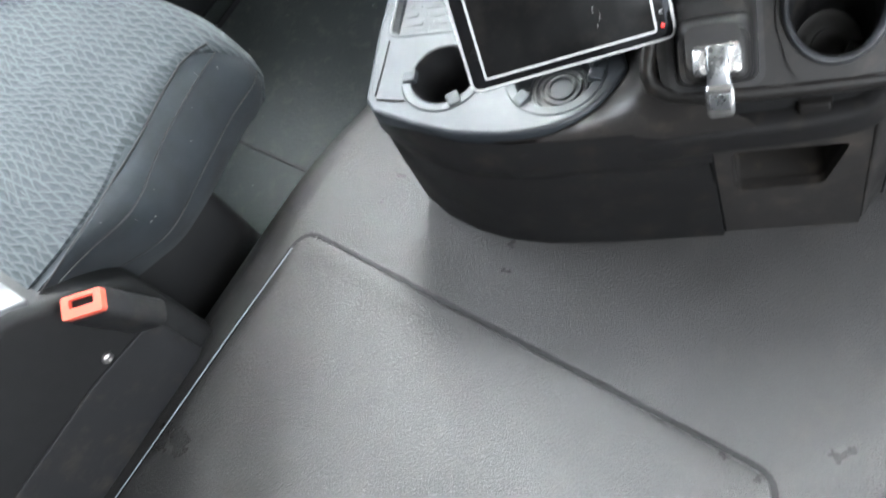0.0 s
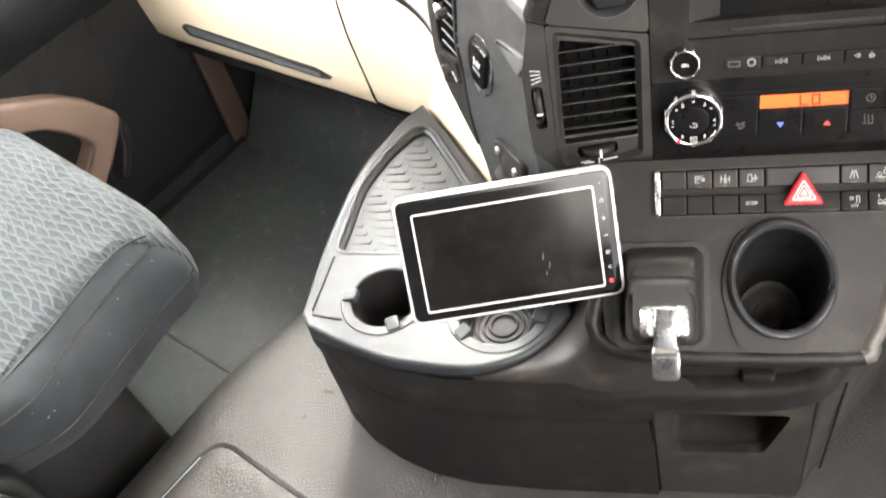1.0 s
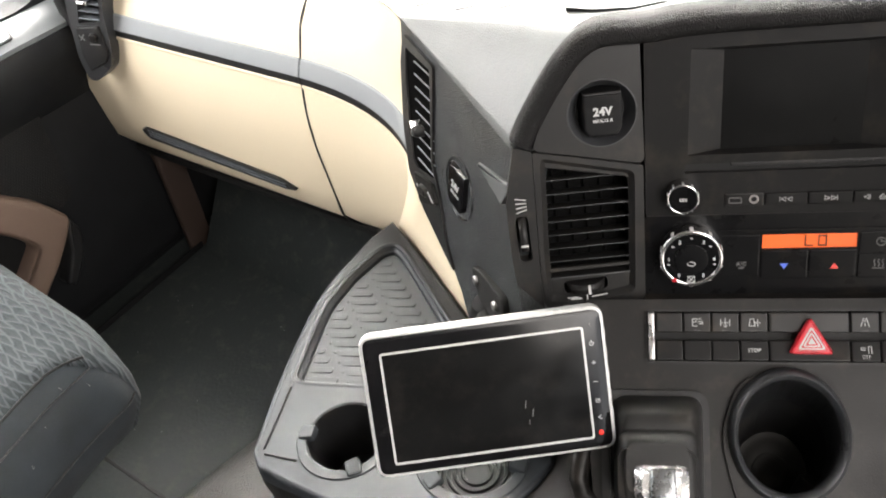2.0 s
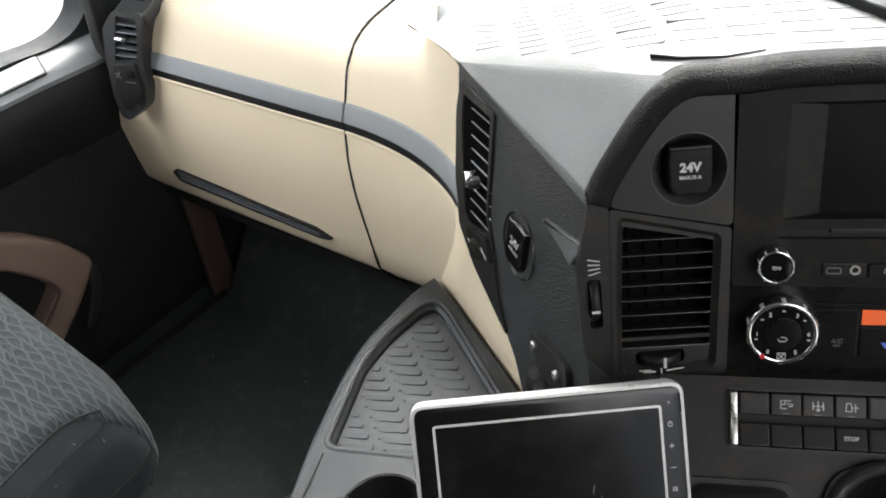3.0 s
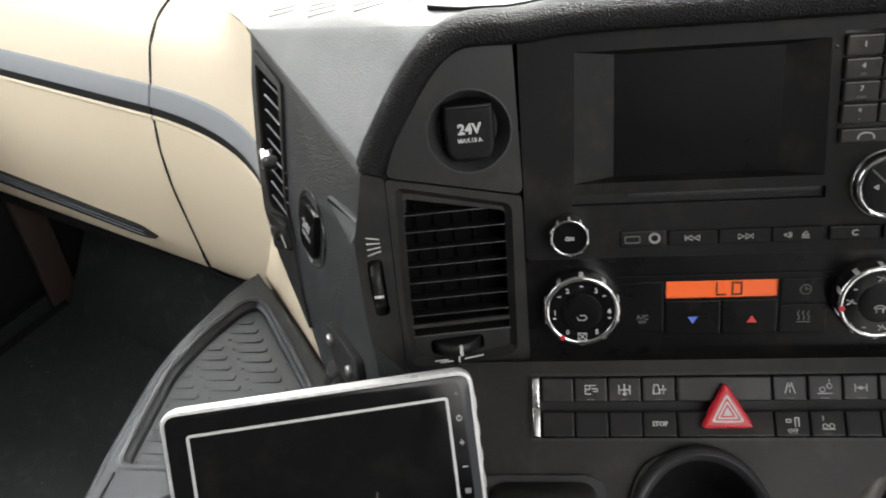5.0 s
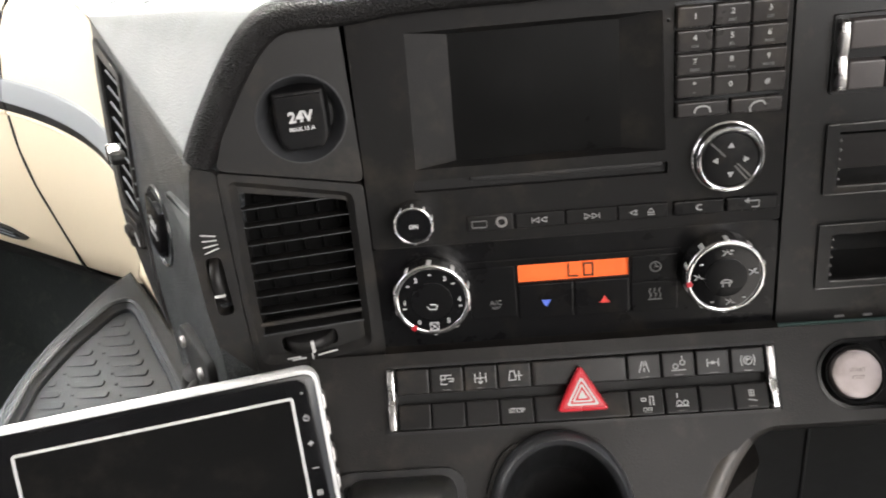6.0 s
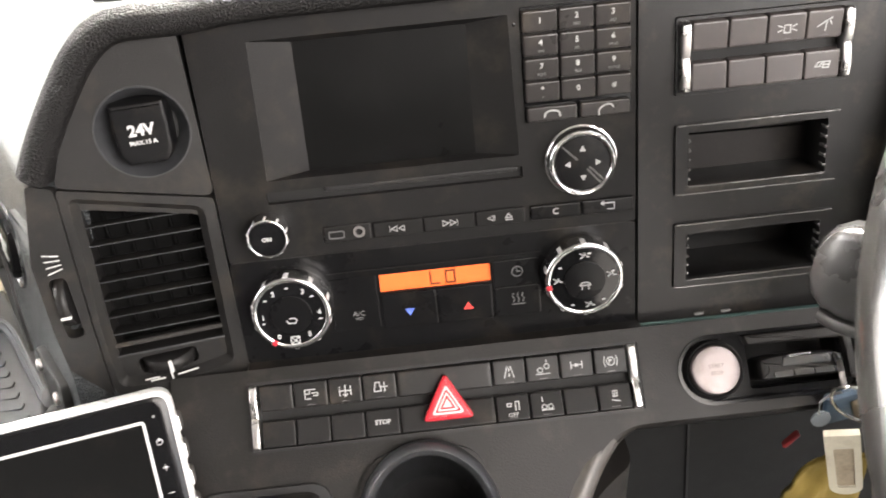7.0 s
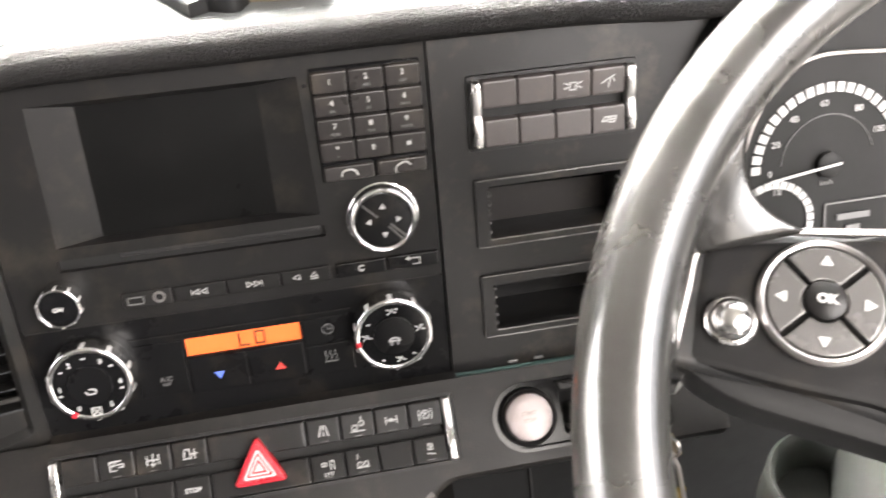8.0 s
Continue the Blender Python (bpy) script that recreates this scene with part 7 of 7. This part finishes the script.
def instrument_cluster():
    c = thing("instrument_cluster", "black instrument cluster with white-marked dials", "instrument cluster", CLU.translation)
    bm = bmesh.new()
    prism(bm, rounded([(-0.06, -0.14), (0.30, -0.14), (0.30, 0.02), (0.25, 0.045), (-0.02, 0.035), (-0.06, -0.01)], 0.03), -0.02, 0.0, CLU)
    part("face", bm, DIALMAT, c)
    bm = bmesh.new()
    tube(bm, [CLU @ Vector(p) for p in spline([(-0.031, -0.095, 0.004), (-0.0261, -0.0774, 0.004), (-0.0149, -0.0437, 0.004), (0.004, -0.0180, 0.004), (0.0284, -0.0068, 0.004), (0.0735, -0.0085, 0.004), (0.13, -0.012, 0.004)], 6)], 0.0014, 8, up=(0, -0.9, 0.4))
    part("chrome_arc", bm, SATIN, c, "thin silver arc")

    def dial(cx, cy, r, a0, a1, n, size, words, long=0.0070, wide=0.0043):
        for k in range(n):
            a = radians(a0 + (a1 - a0) * k / (n - 1))
            bm = bmesh.new()
            block(bm, (long, wide, 0.001), at(CLU, cx + r * math.cos(a), cy + r * math.sin(a), 0.0008, math.degrees(a)))
            part("scale_mark", bm, WHITE, c, smooth=0)
        for word, ang in words:
            a = radians(ang)
            writing(word, size, at(CLU, cx + r * 0.80 * math.cos(a), cy + r * 0.80 * math.sin(a), 0.0008), c, WHITE, "numeral")

    gx, gy = 0.0385, -0.0785
    dial(gx, gy, 0.0505, 178, 2, 23, 0.0062, (("0", 183), ("20", 155), ("40", 127), ("60", 95), ("80", 59), ("100", 28)), 0.0062, 0.0052)
    dial(0.001, -0.1145, 0.0265, 147, -8, 14, 0.0052, (("1/2", 84),), 0.0050, 0.0046)
    bm = bmesh.new()
    a = radians(187.5)
    sweep(bm, [at(CLU, gx - 0.007 * math.cos(a), gy - 0.007 * math.sin(a), 0.0062).translation, at(CLU, gx + 0.043 * math.cos(a), gy + 0.043 * math.sin(a), 0.0062).translation], rect(-0.0008, -0.0005, 0.0008, 0.0005), up=(0, -0.9, 0.4))
    part("needle", bm, WHITE, c, "white needle")
    bm = bmesh.new()
    lathe(bm, [(0.0085, 0.0), (0.0085, 0.0042), (0.007, 0.0050), (0.0003, 0.0050)], at(CLU, gx, gy), 24)
    part("needle_cap", bm, DARK, c)
    bm = bmesh.new()
    tube(bm, [at(CLU, gx + 0.033 * math.cos(b), gy + 0.033 * math.sin(b), 0.0006).translation for b in np.linspace(radians(175), radians(15), 24)], 0.0003, 5)
    part("inner_arc", bm, GREYPRINT, c)
    writing("km/h", 0.0048, at(CLU, gx, gy - 0.0125, 0.0008), c, GREYPRINT)
    bm = bmesh.new()
    plate(bm, rect(0.0375, -0.135, 0.10, -0.1055, 0.002), [rect(0.0385, -0.134, 0.099, -0.1065, 0.001)], 0.0, 0.0015, CLU)
    part("display_frame", bm, GREYPRINT, c)
    for y, x0, x1 in ((-0.1165, 0.047, 0.071), (-0.125, 0.054, 0.064)):
        bm = bmesh.new()
        block(bm, (x1 - x0, 0.0042, 0.001), at(CLU, (x0 + x1) / 2, y, 0.0008), 0)
        part("readout_bar", bm, GREYPRINT, c, smooth=0)
    hood = thing("cluster_hood", "black binnacle hood over the instruments", "panel", CLU @ Vector((0.1, 0.04, 0.05)))
    bm = bmesh.new()
    loops = []
    for x, y in flat(spline([(-0.065, -0.15, 0), (-0.062, -0.06, 0), (-0.05, 0.0, 0), (-0.01, 0.032, 0), (0.08, 0.045, 0), (0.2, 0.045, 0), (0.32, 0.04, 0)], 5)):
        loops.append([CLU @ Vector(p) for p in ((x, y, -0.01), (x - 0.003, y + 0.004, 0.035), (x - 0.010, y + 0.014, 0.035), (x - 0.012, y + 0.018, -0.01))])
    rings(bm, loops)
    part("hood_shell", bm, PANEL, hood, smooth=50)


def steering_wheel():
    yaw, tau = -0.4042, 1.0285
    normal = Vector((math.sin(yaw) * math.cos(tau), -math.cos(yaw) * math.cos(tau), math.sin(tau)))
    x = Vector((math.cos(yaw), math.sin(yaw), 0))
    m = frame_at((0.343, -0.2554, 0.7042), x, normal.cross(x))
    w = thing("steering_wheel", "worn polished black leather steering wheel with grey spokes", "steering wheel", m.translation)
    R = 0.2098
    bm = bmesh.new()
    n = 96
    loops = []
    for k in range(n + 1):
        a = 2 * math.pi * k / n
        er, c0 = Vector((math.cos(a), math.sin(a), 0)), Vector((R * math.cos(a), R * math.sin(a), 0))
        loops.append([m @ (c0 + er * (0.0158 * math.cos(b)) + Vector((0, 0, 0.0172 * math.sin(b)))) for b in np.linspace(0, 2 * math.pi, 21)[:-1]])
    rings(bm, loops, cap0=False, cap1=False)
    part("rim", bm, WHEELMAT, w)
    # spokes on both sides
    for s in (1, -1):
        bm = bmesh.new()
        loops = []
        spoke = ((0.2000, -0.008, 0.092, -0.007, 0.006), (0.194, -0.002, 0.078, -0.018, 0.004), (0.1895, 0.004, 0.066, -0.036, -0.029), (0.15, 0.000, 0.062, -0.05, -0.033), (0.06, -0.02, 0.066, -0.06, -0.033))
        for d, y0, y1, z0, z1 in spoke:
            loops.append([m @ Vector((-s * d, y, z)) for y, z in rounded([(y0, z0), (y1, z0), (y1, z1), (y0, z1)], 0.008, 3)])
        rings(bm, loops[:3])
        part("spoke", bm, WHEELMAT, w, smooth=50)
        bm = bmesh.new()
        rings(bm, loops[2:])
        part("spoke_back", bm, BLACK, w, smooth=50)
        bm = bmesh.new()
        tube(bm, [m @ Vector(p) for p in spline([(-s * 0.1914, 0.0088, -0.026), (-s * 0.1885, 0.0307, -0.026), (-s * 0.1860, 0.047, -0.027), (-s * 0.178, 0.0555, -0.028), (-s * 0.1212, 0.0629, -0.030), (-s * 0.06, 0.069, -0.030)], 5)], 0.0016, 8, up=normal)
        part("spoke_trim", bm, SATIN, w, "silver trim line")
        # leather flare from the rim down to the spoke
        flare = []
        for k in range(9):
            f = k / 8
            a = radians(28.0 - 14.5 * f)
            top = Vector((0.1955 * math.cos(a), 0.1955 * math.sin(a), -0.004))
            foot = Vector((0.146, 0.0600, -0.0282)).lerp(Vector((0.1885, 0.0440, -0.0265)), f)
            bend = top.lerp(foot, 0.5) + (Vector((0.182, 0.060, -0.019)) - top.lerp(foot, 0.5)) * (0.85 * (1 - f))
            flare.append([top * (1 - g) ** 2 + bend * (2 * g * (1 - g)) + foot * g * g for g in np.linspace(0, 1, 9)])
        bm = bmesh.new()
        grid = [[bm.verts.new(m @ Vector((-s * p.x, p.y, p.z))) for p in row] for row in flare]
        for low, high in zip(grid, grid[1:]):
            for k in range(8):
                bm.faces.new((low[k], low[k + 1], high[k + 1], high[k]))
        thick(part("rim_flare", bm, WHEELMAT, w, smooth=60), 0.004)
        bm = bmesh.new()
        shape = rounded([(-s * 0.189, 0.006), (-s * 0.184, 0.051), (-s * 0.122, 0.0605), (-s * 0.04, 0.068), (-s * 0.04, -0.03), (-s * 0.1207, -0.0015), (-s * 0.15, 0.001)], 0.005)
        prism(bm, shape, -0.05, -0.0295, m, 0.002)
        field = part("button_field", bm, PANEL, w)
        pad = at(m, -s * 0.1405, 0.0333, -0.0295)
        bm = bmesh.new()
        lathe(bm, [(0.0235, 0.0), (0.0235, 0.002), (0.0222, 0.0036), (0.0210, 0.0028), (0.0205, 0.001)], pad, 48)
        part("pad_ring", bm, SATIN, field, "silver ring")
        for q in range(4):
            bm = bmesh.new()
            sector = [(r * math.cos(a), r * math.sin(a)) for r, aa in ((0.0202, np.linspace(-0.73, 0.73, 9)), (0.0080, np.linspace(0.66, -0.66, 5))) for a in aa]
            prism(bm, sector, 0.0, 0.0030, pad @ pose(0, 0, 0, 0, 0, 90 * q), 0.0007)
            part("pad_key", bm, PADGREY, field)
            strokes([[(-0.0014, -0.0011), (0.0014, -0.0011), (0, 0.0014), (-0.0014, -0.0011)], [(-0.0006, -0.0004), (0.0006, -0.0004)]], 0.0011, 0.0004, pad @ pose(0, 0, 0, 0, 0, 90 * q) @ pose(0.0150, 0, 0.0030, 0, 0, -90), field, WHITE)
        bm = bmesh.new()
        lathe(bm, [(0.0072, 0.0), (0.0072, 0.004), (0.006, 0.005), (0.0003, 0.0054)], pad, 30)
        part("ok_key", bm, KEYMAT, field)
        writing("OK", 0.0048, pad @ pose(0, 0, 0.0055), field, WHITE, bold=0.0002)
        bm = bmesh.new()
        lathe(bm, [(0.0094, 0.0), (0.0094, 0.0022), (0.0086, 0.0030), (0.0080, 0.0024), (0.0074, 0.0048), (0.0056, 0.0070), (0.0030, 0.0082), (0.0003, 0.0086)], at(m, -s * 0.1722, 0.0222, -0.0295), 30)
        part("round_key", bm, CHROME, field, "silver round key")
        bm = bmesh.new()
        block(bm, (0.018, 0.005, 0.004), at(m, -s * 0.110, 0.012, -0.029, s * 10), 0.002)
        part("small_key", bm, BLACK, field)
    bm = bmesh.new()
    prism(bm, rounded([(-0.075, -0.085), (0.075, -0.085), (0.085, 0.05), (0.06, 0.075), (-0.06, 0.075), (-0.085, 0.05)], 0.03, 6), -0.065, -0.018, m, 0.008)
    part("airbag_cover", bm, PANEL, w)
    bm = bmesh.new()
    prism(bm, rounded([(-0.189, 0.005), (-0.168, -0.0060), (-0.10, -0.017), (0.10, -0.017), (0.168, -0.0060), (0.189, 0.005), (0.12, 0.04), (-0.12, 0.04)], 0.01), -0.060, -0.036, m, 0.004)
    part("back_cover", bm, DARK, w)
    col = thing("steering_column", "grey steering column shroud behind the wheel", "steering column", m @ Vector((0, -0.03, -0.12)))
    bm = bmesh.new()
    rings(bm, [[m @ Vector((x, y - 0.03, z)) for x, y in rect(-a, -b, a, b, 0.02, 4)] for z, a, b in ((-0.06, 0.055, 0.05), (-0.14, 0.065, 0.06), (-0.26, 0.07, 0.07), (-0.36, 0.06, 0.06))])
    part("shroud", bm, BOOTMAT, col)
    bm = bmesh.new()
    tube(bm, [m @ Vector(p) for p in spline([(-0.055, -0.055, -0.10), (-0.062, -0.085, -0.12), (-0.058, -0.085, -0.2), (-0.04, -0.075, -0.26)], 4)], 0.004, 8)
    part("shroud_edge", bm, BLACK, col)
    bm = bmesh.new()
    lathe(bm, [(0.0003, -0.040), (0.023, -0.040), (0.0245, -0.002), (0.0270, 0.0015), (0.0295, -0.002), (0.0305, -0.015), (0.0330, -0.040), (0.0380, -0.130)], pose(0.320, -0.100, 0.487, 8, -14, 0), 40)
    part("boot", bm, BOOTMAT, col, "pale grey column boot")
    st = thing("column_stalk", "black control stalk behind the steering wheel", "stalk", m @ Vector((-0.1, 0.0, -0.09)))
    tip, root = Vector((0.205, -0.070, 0.605)), m @ Vector((-0.05, 0.0, -0.11))
    bm = bmesh.new()
    tube(bm, [root, root.lerp(tip, 0.5) + Vector((0, 0, 0.008)), tip], 0.008, 12)
    part("rod", bm, BLACK, st)
    bm = bmesh.new()
    d = (tip - root).normalized()
    km = frame_at(tip, d, (0, 0.5, 1))
    rings(bm, [[km @ Vector((xx, y, z)) for y, z in rounded([(-hh, -ww), (hh, -ww), (hh, ww), (-hh, ww)], 0.006, 3)] for xx, hh, ww in ((-0.050, 0.009, 0.008), (-0.03, 0.017, 0.011), (-0.012, 0.0225, 0.0125), (0.0, 0.0235, 0.0125), (0.010, 0.0220, 0.0115), (0.0165, 0.0175, 0.0095), (0.0200, 0.0110, 0.0070))])
    part("grip", bm, GRIPMAT, st, smooth=60)
    bm = bmesh.new()
    rings(bm, [[km @ Vector((xx, y, z)) for y, z in rounded([(-hh - 0.006, -ww), (-hh, -ww), (-hh, ww), (-hh - 0.006, ww)], 0.0025, 3)] for xx, hh, ww in ((-0.030, 0.0175, 0.0115), (-0.012, 0.0230, 0.0130), (0.0, 0.0240, 0.0130), (0.010, 0.0225, 0.0118))])
    part("twist_ring", bm, GRIPMAT, st, smooth=60)


def passenger_seat():
    s = thing("passenger_seat", "grey-blue velour passenger seat cushion with plush bolster", "seat", CAB @ Vector((-0.8, -0.6, 0)))

    levels = [(0.030, 0.0), (0.012, 0.12), (0.002, 0.3), (0.0, 0.5), (0.003, 0.68), (0.009, 0.80), (0.018, 0.90), (0.030, 0.965), (0.050, 1.0)]

    def height(f, v):
        return 0.234 + 0.1527 * f - 0.0144 * max(0.0, v + 0.62) * f

    def outline(d, f):
        """The cushion's outline at a level, undercut at the back, evenly divided."""
        k = 0.0593 * (1 - f) ** 1.2
        pts = rounded([(-1.08, -0.90), (-0.650 - k, -0.90), (-0.625 - k, -0.59), (-0.5835 - d - k * 0.6, -0.505), (-0.6215 - d, -0.42), (-0.640 - d, -0.33), (-0.6411 - d, -0.2571 - d), (-0.74, -0.2321 - d), (-1.08, -0.2121 - d)], 0.034, 8)
        out = []
        for a, b in zip(pts, pts[1:] + pts[:1]):
            n = max(1, round((Vector(b) - Vector(a)).length / 0.012))
            n = 30 if (Vector(b) - Vector(a)).length > 0.25 else min(n, 12)
            out.append((a, b, n))
        return out

    counts = [n for a, b, n in outline(0.0, 0.5)]

    def cushion(d, f, grow=0.0):
        flat_pts = []
        for (a, b, _), n in zip(outline(d - grow, f), counts):
            flat_pts += [(a[0] + (b[0] - a[0]) * i / n, a[1] + (b[1] - a[1]) * i / n) for i in range(n)]
        return flat_pts

    def raised(pts, f, lift=0.0):
        return [CAB @ Vector((x, y, height(f, y) + lift)) for x, y in pts]

    bm = bmesh.new()
    rings(bm, [raised(cushion(d, f), f) for d, f in levels])
    part("bolster", bm, PLUSH, s, "dark plush side bolster", smooth=70)
    # velour cover over the top and the front, ending at a curved seam
    seam = [(-0.90, -0.616), (-0.72, -0.620), (-0.63, -0.625), (-0.532, -0.635), (-0.433, -0.650), (-0.36, -0.668), (-0.325, -0.674), (-0.308, -0.671), (-0.295, -0.664), (-0.284, -0.656), (-0.272, -0.652), (-0.250, -0.650), (-0.20, -0.650)]

    def seam_at(v):
        for (v0, u0), (v1, u1) in zip(seam, seam[1:]):
            if v <= v1:
                return u0 + (u1 - u0) * (v - v0) / (v1 - v0)
        return 0.0

    bm = bmesh.new()
    loops = []
    for (d, f), inset in zip(levels, (0.0, 0.0, 0.0, 0.0, 0.0, 0.0, 0.0005, 0.0015, 0.004)):
        loops.append(raised([(min(x - (0.012 if y < -0.33 and x > -0.8 else 0.0), seam_at(y) - inset), y) for x, y in cushion(d, f, 0.0026)], f, 0.0026 if f > 0.85 else 0.0))
    rings(bm, loops)
    part("seat_panel", bm, VELOUR, s, "patterned velour cushion", smooth=70)
    # dark tube for the shaded crease along the seam
    bm = bmesh.new()
    tube(bm, [CAB @ Vector((seam_at(v) + 0.0008, v, height(1.0, v) - 0.0006)) for v in np.linspace(-0.88, -0.285, 60)], 0.0016, 6, up=ACROSS)
    part("seam_crease", bm, DARK, s)
    for d, f in ((0.0150, 0.87), (-0.0002, 0.42)):
        bm = bmesh.new()
        tube(bm, [p for p in raised(cushion(d, f), f) if ACROSS.dot(p) > -0.680 and AHEAD.dot(p) > -0.88], 0.0010, 5)
        part("stitching", bm, BLACK, s)
    bm = bmesh.new()
    rng = random.Random(7)
    for _ in range(12):
        d, f = rng.choice(levels[3:8])
        pts = [p for p in raised(cushion(d - 0.0004, f), f) if ACROSS.dot(p) > -0.66 and AHEAD.dot(p) > -0.55]
        p = pts[rng.randrange(len(pts))]
        q = Vector((rng.uniform(-1, 1), rng.uniform(-1, 1), rng.uniform(-1, 1))).normalized() * rng.uniform(0.0006, 0.003)
        tube(bm, [p - q, p + q * 0.3 + Vector((0.0004, 0, 0.0003)), p + q], 0.00014, 3)
    lint = part("lint", bm, SILVER, s)
    lint["kind"] = "stuff"
    bm = bmesh.new()
    prism(bm, rounded([(-1.05, -0.90), (-0.72, -0.90), (-0.72, -0.40), (-1.05, -0.40)], 0.04), 0.0, 0.215, CAB, 0.01)
    part("pedestal", bm, DARK, s)
    bm = bmesh.new()
    prism(bm, rounded([(-0.76, -0.95), (-0.62, -0.95), (-0.62, -0.60), (-0.64, -0.57), (-0.76, -0.57)], 0.02), 0.0, 0.20, CAB, 0.02)
    part("side_cover", bm, DARK, s)
    bm = bmesh.new()
    lathe(bm, [(0.007, 0.0), (0.007, 0.004), (0.004, 0.006), (0.0003, 0.005)], frame_at(CAB @ Vector((-0.602, -0.667, 0.269)), AHEAD, (0, 0, 1)), 14)
    part("screw", bm, SATIN, s)
    b = thing("belt_buckle", "black seat belt buckle with an orange-red release", "seat belt buckle", CAB @ Vector((-0.58, -0.62, 0.30)))
    m = frame_at(CAB @ Vector((-0.566, -0.624, 0.378)), ACROSS * 0.75 + AHEAD * 0.66, AHEAD * 0.60 - ACROSS * 0.66 + Vector((0, 0, 0.25)))
    bm = bmesh.new()
    block(bm, (0.056, 0.034, 0.11), at(m, 0, 0.0, -0.058), 0.008)
    part("housing", bm, BLACK, b)
    bm = bmesh.new()
    plate(bm, rect(-0.026, -0.013, 0.026, 0.013, 0.004), [rect(-0.016, -0.002, 0.016, 0.008, 0.002)], -0.004, 0.005, m)
    part("release", bm, BUCKLE, b, "orange-red release button")
    bm = bmesh.new()
    prism(bm, rect(-0.018, -0.003, 0.019, 0.009), -0.006, -0.001, m)
    part("slot", bm, DARK, b)
    arm = thing("seat_armrest", "dark plastic seat side lever shell with pale top", "armrest", CAB @ Vector((-0.66, -0.72, 0.3)))
    bm = bmesh.new()
    shell = rounded([(-0.567, 0.125), (-0.567, 0.300), (-0.585, 0.327), (-0.620, 0.366), (-0.680, 0.425), (-0.760, 0.440), (-1.00, 0.440), (-1.00, 0.125)], 0.02, 4)
    side = frame_at(CAB @ Vector((-0.602, 0, 0)), AHEAD, (0, 0, 1))
    prism(bm, shell[::-1], -0.10, 0.0, side, 0.012)
    part("shell", bm, DARK, arm, smooth=50)
    bm = bmesh.new()
    ridge = [(-0.655, 0.4015), (-0.690, 0.4300), (-0.760, 0.4420), (-0.90, 0.4425), (-0.99, 0.4425)]
    sweep(bm, [CAB @ Vector((-0.640, v, z)) for v, z in ridge], rounded([(-0.030, -0.004), (0.030, -0.004), (0.026, 0.004), (-0.026, 0.004)], 0.003, 3))
    part("top_pad", bm, VENTGREY, arm, "grey top pad")
    bm = bmesh.new()
    prism(bm, rounded([(-0.60, 0.13), (-0.60, 0.245), (-0.70, 0.262), (-0.95, 0.262), (-0.95, 0.13)][::-1], 0.015, 3), -0.004, 0.0035, side, 0.002)
    part("side_panel", bm, BLACK, arm)


cab_shell()
engine_tunnel()
passenger_dash()
left_vent()
passenger_door()
dash_centre()
louvre_strip()
vent_column()
radio()
climate()
switches()
driver_panel()
lower_panel()
console_box()
storage_tray()
tablet()
start_panel()
instrument_cluster()
steering_wheel()
passenger_seat()
